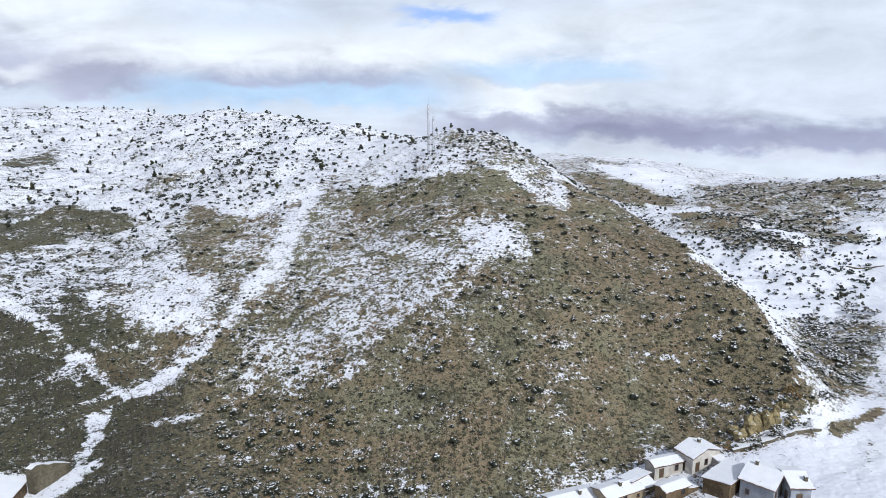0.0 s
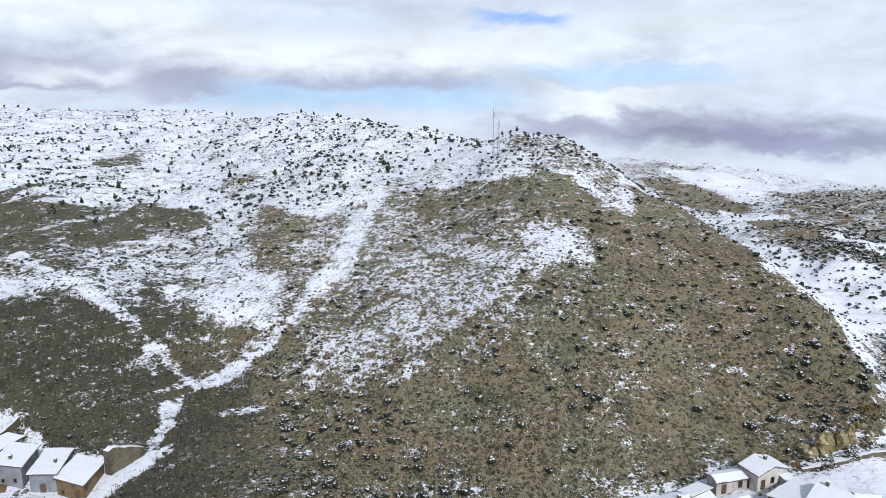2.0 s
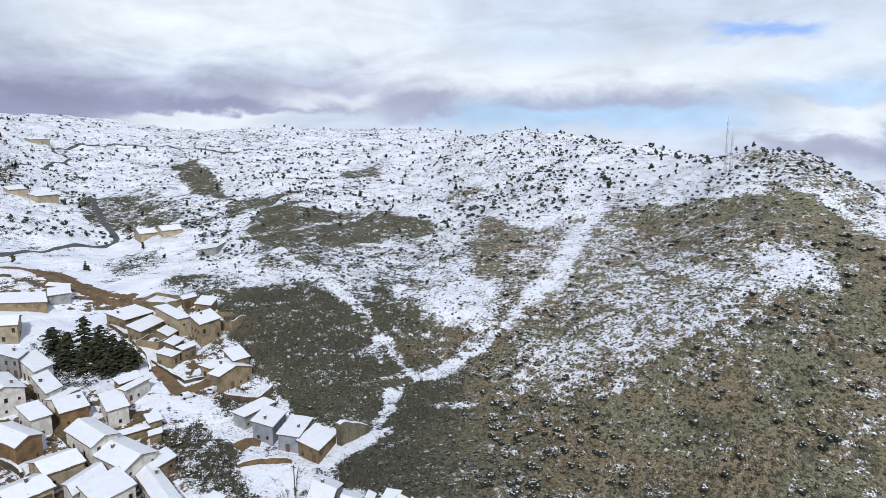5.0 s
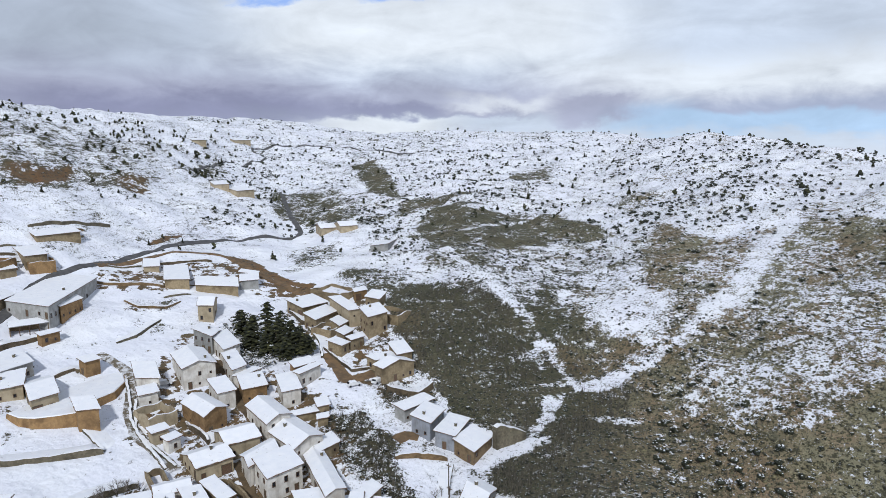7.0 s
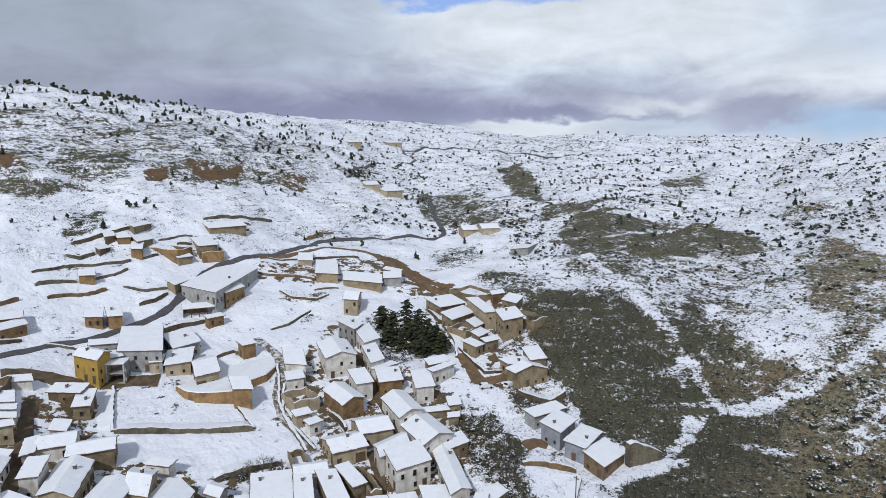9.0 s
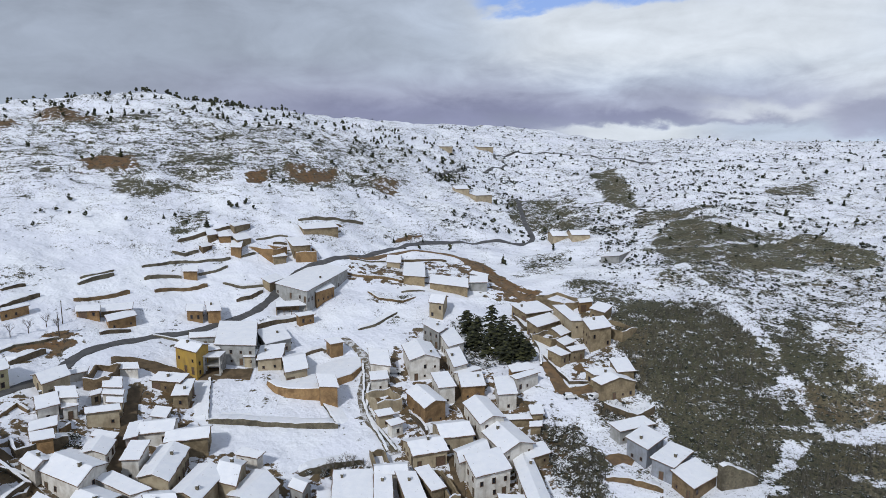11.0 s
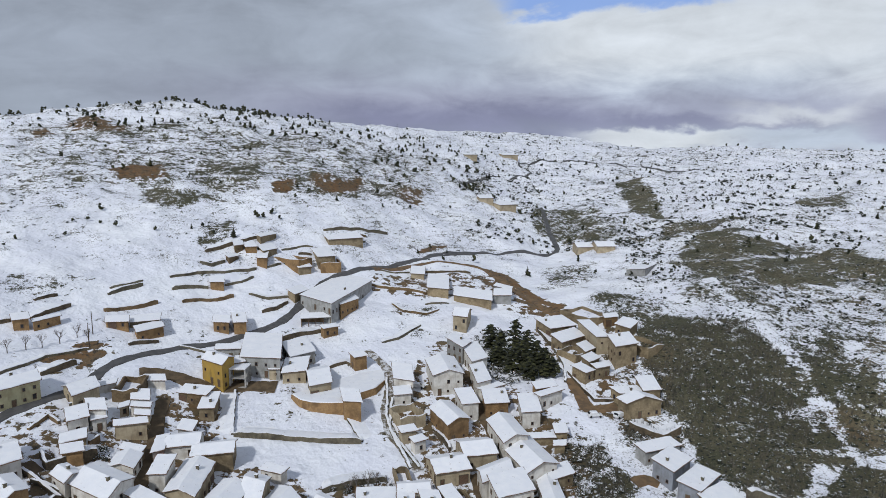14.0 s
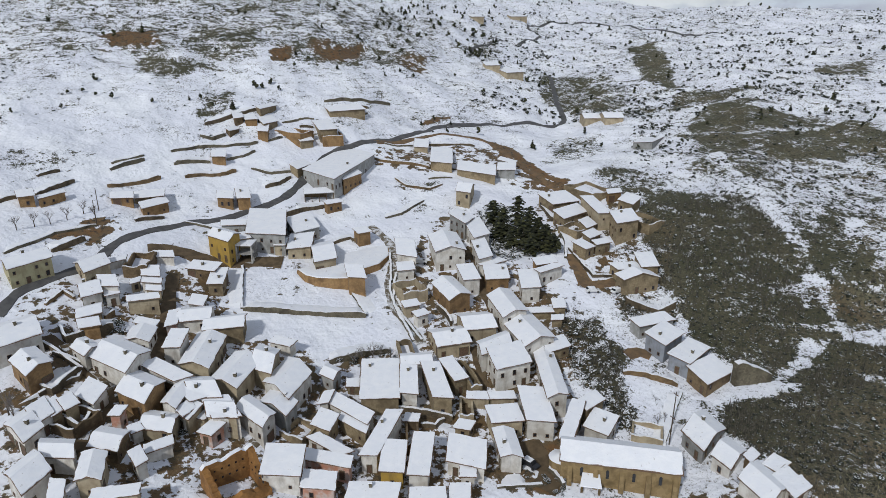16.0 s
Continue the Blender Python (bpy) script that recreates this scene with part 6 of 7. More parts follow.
def church(x0, y0, x1, y1, depth, h, z):
    """A long stone nave with buttresses; the near eave runs from (x0, y0) to (x1, y1)."""
    L = math.hypot(x1 - x0, y1 - y0)
    turn = math.degrees(math.atan2(y1 - y0, x1 - x0))
    t = thing("church", pose(x0, y0, z, 0, 0, turn), "ochre stone church with a long snow-covered nave roof", "church")
    mat = CHURCH_STONE
    rise = depth * 0.22
    bm = bmesh.new()
    ring = [(0, 0, 0), (L, 0, 0), (L, depth / 2, rise), (L, depth, 0), (0, depth, 0), (0, depth / 2, rise)]
    lo = [bm.verts.new((p[0], p[1], -2)) for p in ring]
    hi = [bm.verts.new((p[0], p[1], h + p[2])) for p in ring]
    for i in range(6):
        bm.faces.new((lo[i], lo[(i + 1) % 6], hi[(i + 1) % 6], hi[i]))
    bm.faces.new((hi[0], hi[1], hi[2], hi[5])), bm.faces.new((hi[5], hi[2], hi[3], hi[4])), bm.faces.new(lo[::-1])
    part("wall", bm, mat, t)
    off = Matrix.Translation((L / 2, depth / 2, 0))
    roof = part("roof", roof_sheet("gable", L, depth, rise, 0.35, 0.18, h, 0.0, 3, 2, 2), TILE, t)
    roof.matrix_local = off
    part("snow", roof_sheet("gable", L, depth, rise, 0.25, 0.32, h + 0.18, 0.14, 5, 16, 8), SNOW, roof, "smooth white snow layer")
    for i in range(5):
        b = bmesh.new()
        u = L * (0.06 + 0.22 * i)
        solid(b, [(u, -1.2, -2), (u + 0.9, -1.2, -2), (u + 0.9, 0, -2), (u, 0, -2), (u, -0.8, h - 2.4), (u + 0.9, -0.8, h - 2.4), (u + 0.9, 0, h - 1.2), (u, 0, h - 1.2)], BOX)
        part("buttress", b, mat, t)
    for i in range(4):
        b = bmesh.new()
        u = L * (0.18 + 0.22 * i)
        box(b, u - 0.28, u + 0.28, -0.05, 0.1, h - 3.0, h - 1.3)
        box(b, u - 0.2, u + 0.2, -0.05, 0.1, h - 1.3, h - 1.1)
        part("window", b, PANE, t, "narrow dark arched window")
    # bell gable end and round apse wall
    b, r = bmesh.new(), depth * 0.30
    arc = [(r * math.cos(radians(90 + 22.5 * i)), depth / 2 + r * math.sin(radians(90 + 22.5 * i))) for i in range(9)]
    lo, hi = [b.verts.new((*p, -2)) for p in arc], [b.verts.new((*p, h * 0.6)) for p in arc]
    for i in range(8):
        b.faces.new((lo[i], lo[i + 1], hi[i + 1], hi[i]))
    b.faces.new(hi), b.faces.new(lo[::-1]), b.faces.new((lo[8], lo[0], hi[0], hi[8]))
    part("apse", b, mat, t)
    b = bmesh.new()
    rim, tip = [b.verts.new((p[0] * 1.06, depth / 2 + (p[1] - depth / 2) * 1.06, h * 0.6 + 0.1)) for p in arc], b.verts.new((0, depth / 2, h * 0.6 + 1.1))
    for i in range(8):
        b.faces.new((rim[i], rim[i + 1], tip))
    part("apse_roof", b, SNOW, t, "snow-covered half-cone roof")
    # porch
    b = bmesh.new()
    px = L * 0.18
    box(b, px, px + 0.4, -2.4, -2.0, -2, 2.2), box(b, px + 3.2, px + 3.6, -2.4, -2.0, -2, 2.2), box(b, px, px + 3.6, -0.4, 0, -2, 2.2)
    porch = part("porch", b, mat, t)
    b = bmesh.new()
    solid(b, [(px - 0.2, -2.7, 2.2), (px + 3.8, -2.7, 2.2), (px + 3.4, 0, 3.1), (px + 0.2, 0, 3.1), (px - 0.2, -2.7, 2.45), (px + 3.8, -2.7, 2.45), (px + 3.4, 0, 3.4), (px + 0.2, 0, 3.4)], BOX)
    part("porch_roof", b, SNOW, porch, "snow-covered lean-to roof")
    b = bmesh.new()
    box(b, px + 0.9, px + 2.7, -0.48, -0.35, -1, 1.9)
    part("door", b, WOOD, t)
    return t


church(-81.3, 61.0, -68.4, 78.6, 7.5, 5.6, 12.4)


def ruined_keep(x, y, w, d, h, turn):
    """Roofless ochre masonry keep: thick broken walls, snow on their tops and on the floor."""
    t = thing("ruined_keep", pose(x, y, float(ground(x, y)), 0, 0, turn), "roofless ochre masonry keep with broken walls and snow inside", "ruin")
    rnd = random.Random(4)
    k = 1.1
    # rear and side walls stand high, the front has fallen to a low stump
    for x0, x1, y0, y1, ha, hb in ((-w / 2, w / 2, -d / 2, -d / 2 + k, 0.45, 0.12), (-w / 2, w / 2, d / 2 - k, d / 2, 0.95, 1.0), (-w / 2, -w / 2 + k, -d / 2 + k, d / 2 - k, 0.5, 0.95), (w / 2 - k, w / 2, -d / 2 + k, d / 2 - k, 0.12, 1.0)):
        along = (x1 - x0) > (y1 - y0)
        n = 13
        course = [(x0 + (x1 - x0) * i / n, (y0 + y1) / 2) if along else ((x0 + x1) / 2, y0 + (y1 - y0) * i / n) for i in range(n + 1)]
        bm, bs = ragged_wall(course, k, [-4] * (n + 1), [h * (ha + (hb - ha) * i / n + rnd.uniform(-0.10, 0.05)) for i in range(n + 1)], 0.05)
        part("wall", bm, KEEP_STONE, t)
        if ha > 0.9:
            part("snow", bs, SNOW, t, "snow on the wall top")
        else:
            bs.free()
    # dark blocks on the inner faces stand in for the shade in beam holes
    for row in (0.35, 0.66):
        for i in range(7):
            b = bmesh.new()
            u = -w / 2 + w * (i + 0.7) / 7.4
            box(b, u - 0.17, u + 0.17, d / 2 - k - 0.04, d / 2 - k + 0.1, h * row, h * row + 0.34)
            part("beam_hole_shade", b, PANE, t)
            if abs(u) < w / 2 - k:
                b = bmesh.new()
                box(b, w / 2 - k - 0.04, w / 2 - k + 0.1, u - 0.17, u + 0.17, h * row * (0.55 + 0.45 * (u / w + 0.5)), h * row * (0.55 + 0.45 * (u / w + 0.5)) + 0.34)
                part("beam_hole_shade", b, PANE, t)
    return t


ruined_keep(-98.0, 4.2, 9.6, 7.2, 5.8, 106)

# ---- masts on the summit ----


def mast(x, y, h, label):
    z = float(ground(x, y))
    t = thing("lattice_mast", pose(x, y, z), label, "mast", "summit masts")
    w = 0.55
    legs = [(w * math.cos(a), w * math.sin(a)) for a in (0.5, 2.594, 4.689)]
    for lx, ly in legs:
        bm = bmesh.new()
        beam(bm, (lx, ly, -0.5), (lx * 0.6, ly * 0.6, h), 0.07, 0.05, 5)
        part("leg", bm, STEEL, t)
    bm = bmesh.new()
    n = int(h / 1.1)
    for i in range(n):
        for k in range(3):
            (ax, ay), (bx, by) = legs[k], legs[(k + 1) % 3]
            f0, f1 = 1 - 0.4 * i / n, 1 - 0.4 * (i + 1) / n
            beam(bm, (ax * f0, ay * f0, i * 1.1), (bx * f1, by * f1, (i + 1) * 1.1), 0.03, n=4)
    part("bracing", bm, STEEL, t)
    for f in (0.72, 0.85, 0.95):
        bm = bmesh.new()
        box(bm, 0.3, 0.55, -0.25, 0.25, h * f - 0.8, h * f + 0.8)
        part("antenna", bm, CAR_WHITE, t)
    bm = bmesh.new()
    beam(bm, (0, 0, h), (0, 0, h + 2.2), 0.05, 0.03, 5)
    part("rod", bm, STEEL, t)
    return t


mast(-15.4, 267.7, 20.0, "tall grey lattice communications mast")
mast(-13.6, 269.4, 14.0, "shorter grey lattice communications mast")


# ---- plants ----


def rough_blob(rnd, squash=0.8, sub=1):
    bm = bmesh.new()
    bmesh.ops.create_icosphere(bm, subdivisions=sub, radius=1.0)
    for v in bm.verts:
        v.co *= rnd.uniform(0.62, 1.25)
        v.co.z *= squash
    co = np.array([v.co[:] for v in bm.verts])
    fa = np.array([[v.index for v in f.verts] for f in bm.faces])
    bm.free()
    return co, fa


RND = random.Random(21)
BLOBS = [rough_blob(RND, 0.8) for _ in range(6)]
TINY = [rough_blob(RND, 0.75, 1) for _ in range(4)]


def clump_of(rnd, n, spread, size, height):
    """A bush of n uneven lumps, about one metre across in itself."""
    vs, fs, k = [], [], 0
    for i in range(n):
        co, fa = rnd.choice(BLOBS)
        a, r = rnd.uniform(0, 6.28), spread * math.sqrt(rnd.random())
        s = size * rnd.uniform(0.6, 1.1)
        c = co * s + np.array([r * math.cos(a), r * math.sin(a), height * (0.25 + 0.75 * rnd.random() * (1 - r / (spread + 1e-6) * 0.6))])
        vs.append(c), fs.append(fa + k)
        k += len(co)
    return np.vstack(vs), np.vstack(fs)


def pine_of(rnd, tiers=6):
    """A small conifer: a stem and ragged drooping tiers of needle fans."""
    vs, fs, k = [], [], 0
    for i in range(tiers):
        f = i / (tiers - 1)
        rad = (1 - f) * 0.36 + 0.06
        z = 0.16 + 0.8 * f
        m = 9
        ring = []
        for j in range(m):
            a = 6.283 * j / m + rnd.uniform(-0.3, 0.3)
            r = rad * (rnd.uniform(0.75, 1.25) if j % 2 else rnd.uniform(0.35, 0.6))
            ring.append((r * math.cos(a), r * math.sin(a), z - 0.1 * (1 - f) + rnd.uniform(-0.03, 0.03)))
        tip = (rnd.uniform(-0.02, 0.02), rnd.uniform(-0.02, 0.02), z + 0.2 * (1 - f) + 0.05)
        vs.append(np.array(ring + [tip, (0, 0, z - 0.02)]))
        fs.append(np.array([[j, (j + 1) % m, m] for j in range(m)] + [[(j + 1) % m, j, m + 1] for j in range(m)]) + k)
        k += m + 2
    return np.vstack(vs), np.vstack(fs)


def sapling_of(rnd):
    """A sheaf of thin upright stems, about one metre tall in itself."""
    vs, fs, k = [], [], 0
    for _ in range(5):
        a, r, h = rnd.uniform(0, 6.28), 0.22 * rnd.random(), rnd.uniform(0.6, 1.25)
        x, y = r * math.cos(a), r * math.sin(a)
        t = rnd.uniform(0.03, 0.06)
        vs.append(np.array([(x + t * math.cos(b), y + t * math.sin(b), 0.0) for b in (0, 2.1, 4.2)] + [(x * 1.9, y * 1.9, h)]))
        fs.append(np.array([(0, 1, 3), (1, 2, 3), (2, 0, 3)]) + k)
        k += 4
    return np.vstack(vs), np.vstack(fs)


def scatter(name, label, category, material, shapes, spots, seed):
    """Many plants, too many to count, as one mesh. spots: x, y, width, height."""
    rnd = random.Random(seed)
    vs, fs, k = [], [], 0
    zs = ground(np.array([s[0] for s in spots]), np.array([s[1] for s in spots]))
    for (x, y, w, h), z in zip(spots, zs):
        co, fa = rnd.choice(shapes)
        a = rnd.uniform(0, 6.283)
        c, s = math.cos(a), math.sin(a)
        p = np.stack([(co[:, 0] * c - co[:, 1] * s) * w + x, (co[:, 0] * s + co[:, 1] * c) * w + y, co[:, 2] * h + z - 0.1], -1)
        vs.append(p), fs.append(fa + k)
        k += len(co)
    co, fa = np.vstack(vs), np.vstack(fs)
    me = bpy.data.meshes.new(name)
    me.vertices.add(len(co)), me.vertices.foreach_set("co", co.ravel())
    me.loops.add(fa.size), me.loops.foreach_set("vertex_index", fa.ravel().astype(np.int32))
    me.polygons.add(len(fa)), me.polygons.foreach_set("loop_start", np.arange(len(fa), dtype=np.int32) * 3)
    me.update(calc_edges=True)
    me.materials.append(material)
    return tagged(new(name, me), label, category, kind="stuff")


def sow(n, az0, az1, r0, r1, seed, keep):
    """Random spots over a stretch of land, where keep(x, y, bare, az, r) allows."""
    g = np.random.default_rng(seed)
    az = np.radians(g.uniform(az0, az1, n))
    r = np.exp(g.uniform(math.log(r0), math.log(r1), n))
    x, y = -np.sin(az) * r, np.cos(az) * r
    b, s = cover_at(x, y)
    ok = keep(x, y, b, np.degrees(az), r, g.random(n))
    return x[ok], y[ok], b[ok], r[ok], g


def grow():
    rnd = random.Random(5)
    bushes = [clump_of(rnd, 6, 0.30, 0.27, 0.62) for _ in range(10)]
    tall = [clump_of(rnd, 8, 0.24, 0.22, 1.0) for _ in range(8)]
    pines = [pine_of(rnd) for _ in range(6)]
    brush = [clump_of(rnd, 26, 0.5, 0.12, 0.75) for _ in range(8)]
    patchy = lambda x, y: np.clip(0.5 + 0.45 * waves(x * 0.45 + 30, y * 0.45), 0.05, 1)
    # dark round bushes on the bare slopes of the near hill
    x, y, b, r, g = sow(8500, -32.1, 54.4, 118, 413, 1, lambda x, y, b, az, r, u: (b > 0.5) & (u < 0.6 * patchy(x, y) + 0.08))
    spots = [(p, q, w, w) for p, q, w in zip(x, y, 1.0 + 1.9 * g.random(len(x)) ** 2)]
    spots = [(p, q, w * k, h * k) for p, q, w, h in spots for k in [0.62 if math.degrees(math.atan2(-p, q)) > 24.0 else 1.0]]
    scatter("scrub_bushes", "dark juniper bushes dusted with snow on bare slopes", "bush", SCRUB, bushes, spots, 1)
    # junipers and small pines on the snowy slopes and along the skyline
    x, y, b, r, g = sow(42000, -32.1, 62.7, 177, 738, 2, lambda x, y, b, az, r, u: (b < 0.6) & (u < 0.55 * patchy(x, y)) & ~((az > 48.8) & (r < 339)))
    spots = [(p, q, w * 1.1, w * 1.2) for p, q, w in zip(x, y, (0.9 + 1.8 * g.random(len(x)) ** 2) * np.clip((r - 177) / 118, 0.5, 1))]
    scatter("juniper_bushes", "dark green junipers scattered over the snow", "bush", JUNIPER, bushes, spots, 2)
    x, y, b, r, g = sow(4200, -43.2, 106.8, 280, 811, 3, lambda x, y, b, az, r, u: u < 0.30 * patchy(x + 90, y))
    spots = [(p, q, w * 0.8, w) for p, q, w in zip(x, y, 2.4 + 2.4 * g.random(len(x)) ** 2)]
    scatter("pine_trees", "small dark pines scattered over snowy slopes", "tree", PINE, tall * 2 + pines[:3], spots, 3)
    x, y, b, r, g = sow(6000, 62.7, 106.8, 243, 561, 4, lambda x, y, b, az, r, u: u < 0.5 * patchy(x, y) * np.clip((r - 243) / 148, 0.05, 1))
    spots = [(p, q, w, w * 0.8) for p, q, w in zip(x, y, 0.7 + 1.0 * g.random(len(x)) ** 2)]
    scatter("heath_bushes", "low brown heath bushes poking through snow", "bush", JUNIPER, bushes, spots, 4)
    x, y, b, r, g = sow(20000, -47.4, -8.8, 310, 1180, 5, lambda x, y, b, az, r, u: u < (0.07 + 0.8 * (b > 0.33)) * patchy(x, y))
    spots = [(p, q, w, w) for p, q, w in zip(x, y, 1.0 + 2.6 * g.random(len(x)) ** 2)]
    scatter("valley_bushes", "dark bushes and trees across the snowy valley", "bush", JUNIPER, bushes, spots, 5)

    # pines along the western skyline
    x, y, b, r, g = sow(1500, 59.9, 102.3, 413, 561, 8, lambda x, y, b, az, r, u: u < 0.5 * patchy(x * 2, y * 2))
    spots = [(p, q, w * 0.9, w) for p, q, w in zip(x, y, 2.6 + 2.6 * g.random(len(x)) ** 2)]
    scatter("ridge_pines", "dark pines along the snowy ridge", "tree", PINE, tall * 2 + pines[:3], spots, 8)
    # low tufts of dry scrub all over the bare slopes
    tufts = [(co * 0.5, fa) for co, fa in BLOBS]
    x, y, b, r, g = sow(80000, -33.3, 54.4, 117, 398, 6, lambda x, y, b, az, r, u: (b > 0.42) & (u < 0.85))
    spots = [(p, q, w, w * 0.7) for p, q, w in zip(x, y, 0.45 + 0.75 * g.random(len(x)) ** 2)]
    west = [math.degrees(math.atan2(-s[0], s[1])) > 22.7 + 5 * math.sin(s[1] * 0.3) for s in spots]
    scatter("dry_scrub", "low tufts of dry grey-green scrub", "scrub", DRYSCRUB, tufts, [s for s, k in zip(spots, west) if not k], 6)
    scatter("heath_scrub", "low tufts of dark heath on the western slopes", "scrub", HEATHSCRUB, tufts, [s for s, k in zip(spots, west) if k], 9)
    # leafless saplings and tall dead stalks standing close on the damp lower slopes
    stalks = [sapling_of(rnd) for _ in range(8)]
    x, y, b, r, g = sow(60000, -32.1, 57.1, 111, 221, 12, lambda x, y, b, az, r, u: (b > 0.55) & (u < np.where(az > 25.4, 0.62, 0.34) * patchy(x * 2 + 11, y * 2)))
    spots = [(p, q, w, w) for p, q, w in zip(x, y, np.where(x < -72, 1.5, 0.9) * (0.6 + 0.9 * g.random(len(x))))]
    scatter("saplings", "leafless brown saplings and tall dead stalks", "scrub", STALKS, stalks, spots, 12)
    # snowy thicket below the houses
    for n, (name, label, mat, size, outline) in enumerate(THICKETS):
        xs, ys = [p[0] for p in outline], [p[1] for p in outline]
        area = (max(xs) - min(xs)) * (max(ys) - min(ys))
        k = int(area * (0.62 if size < 2 else 0.22) / size)
        x, y = g.uniform(min(xs), max(xs), k), g.uniform(min(ys), max(ys), k)
        ok = inside(x, y, outline)
        spots = [(p, q, w, w * 1.1) for p, q, w in zip(x[ok], y[ok], size * (0.5 + 1.5 * g.random(ok.sum()) ** 2))]
        scatter(name, label, "bush", mat, brush, spots, 10 + n)


THICKETS = []


def overgrown(name, label, material, size, *outline):
    THICKETS.append((name, label, material, size, outline))


overgrown("thicket", "leafless grey thicket laden with snow", THICKET, 1.25, (-122, 90), (-121, 98), (-111, 97), (-99, 90), (-88, 86), (-88, 81), (-99, 81), (-109, 83))
overgrown("thicket", "grey leafless thicket under snow on the bank", THICKET, 1.6, (-188, 100), (-188, 112), (-158, 107), (-152, 103), (-159, 89))
overgrown("bramble", "dark green bramble among the houses", JUNIPER, 1.2, (-158, -16), (-159, -12), (-152, -10), (-150, -14))
overgrown("bramble", "dark green bramble among the houses", JUNIPER, 1.0, (-115, -4), (-114, -1), (-117, 0), (-120, -2), (-119, -4))
overgrown("thicket", "snow-dusted scrub at the foot of the hill", THICKET, 1.5, (61, 130), (69, 138), (80, 137), (81, 133), (72, 131), (63, 128))
overgrown("thicket", "grey snow-laden woodland beside the stream", THICKET, 2.2, (120, 226), (142, 237), (149, 226), (111, 162), (87, 144), (92, 164))
overgrown("willow_scrub", "orange-brown willow scrub at the hill foot", WILLOW, 1.4, (77, 143), (81, 147), (83, 146), (79, 140))
overgrown("thicket", "dark hedge under snow behind the houses", JUNIPER, 1.1, (-133, 31), (-132, 47), (-128, 47), (-129, 33))
overgrown("thicket", "snowy bushes beside the lane", THICKET, 1.1, (-123, 110), (-119, 119), (-113, 118), (-118, 108))
overgrown("thicket", "dark brush on the church bank", JUNIPER, 0.9, (-84, 59), (-81, 62), (-77, 60), (-80, 56))



grow()


def branchy(bm, rnd, p, d, length, r, depth):
    q = p + d * length
    beam(bm, p, q, r, r * 0.6, 4)
    if depth:
        for _ in range(3):
            e = (d + Vector((rnd.uniform(-0.8, 0.8), rnd.uniform(-0.8, 0.8), rnd.uniform(-0.1, 0.6)))).normalized()
            branchy(bm, rnd, p + d * length * rnd.uniform(0.5, 1.0), e, length * rnd.uniform(0.55, 0.75), r * 0.55, depth - 1)


def bare_tree(x, y, h, seed):
    rnd = random.Random(seed)
    t = thing("bare_tree", pose(x, y, float(ground(x, y)) - 0.1), "leafless grey deciduous tree standing in snow", "tree", "bare trees")
    bm = bmesh.new()
    beam(bm, (0, 0, 0), (0, 0, h * 0.35), h * 0.03, h * 0.022, 6)
    part("trunk", bm, BARK, t)
    bm = bmesh.new()
    for _ in range(5):
        d = Vector((rnd.uniform(-0.7, 0.7), rnd.uniform(-0.7, 0.7), 1)).normalized()
        branchy(bm, rnd, Vector((0, 0, h * rnd.uniform(0.25, 0.36))), d, h * 0.28, h * 0.014, 3)
    part("crown", bm, TWIGS, t)
    return t


def conifer(x, y, h, width, seed):
    """A dark dense conifer: trunk, boughs and a ragged crown of many needle tufts."""
    rnd = random.Random(seed)
    t = thing("conifer_tree", pose(x, y, float(ground(x, y)) - 0.2), "tall dark green conifer with dense drooping boughs", "tree", "conifer grove")
    bm = bmesh.new()
    beam(bm, (0, 0, 0), (0, 0, h * 0.9), 0.32, 0.06, 7)
    part("trunk", bm, BARK, t)
    vs, fs, k = [], [], 0
    for i in range(46):
        # a bough: a fan of tufts along a limb that rises a little and droops at its tip
        f = (i + rnd.random()) / 46
        z, a = h * (0.10 + 0.86 * f), i * 2.4 + rnd.uniform(-0.4, 0.4)
        reach = width * 0.62 * math.sin(3.1416 * (0.16 + 0.80 * f)) ** 0.8 * rnd.uniform(0.45, 1.2) + 0.2
        for n in range(9):
            u = (0.25 + 0.75 * n / 8) * reach
            b = a + rnd.uniform(-0.35, 0.35)
            s = rnd.uniform(0.26, 0.56) * (1.15 - 0.4 * f)
            co, fa = rnd.choice(TINY)
            tilt = np.array([[1.3, 0, 0], [0, 1.3, 0], [-0.3 * math.cos(b), -0.3 * math.sin(b), 0.55]])
            vs.append((co * s) @ tilt.T + np.array([u * math.cos(b), u * math.sin(b), z + 0.35 * u * (1 - u / (reach + 0.1)) - 0.1 * u + rnd.uniform(-0.25, 0.25)])), fs.append(fa + k)
            k += len(co)
    co, fa = np.vstack(vs), np.vstack(fs)
    me = bpy.data.meshes.new("crown")
    me.from_pydata(co.tolist(), [], fa.tolist())
    me.materials.append(PINE)
    part("crown", me, None, t)
    return t


conifer(-178.9, 100.9, 9.0, 3.9, 860)
conifer(-171.4, 100.4, 10.1, 4.2, 872)
conifer(-173.6, 107.1, 11.5, 4.4, 884)
conifer(-166.8, 107.2, 10.6, 4.4, 896)
conifer(-160.8, 101.4, 10.9, 4.2, 908)
conifer(-159.8, 105.9, 10.1, 4.5, 920)
conifer(-154.9, 105.8, 9.6, 4.2, 932)
conifer(-156.1, 101.1, 7.3, 4.2, 944)
conifer(-162.4, 98.3, 7.7, 3.9, 956)
conifer(-168.6, 97.2, 6.7, 3.9, 968)
conifer(-154.1, 107.5, 6.4, 3.7, 980)
bare_tree(-130.1, 41.0, 5.0, 658)
bare_tree(-129.8, 38.3, 5.0, 640)
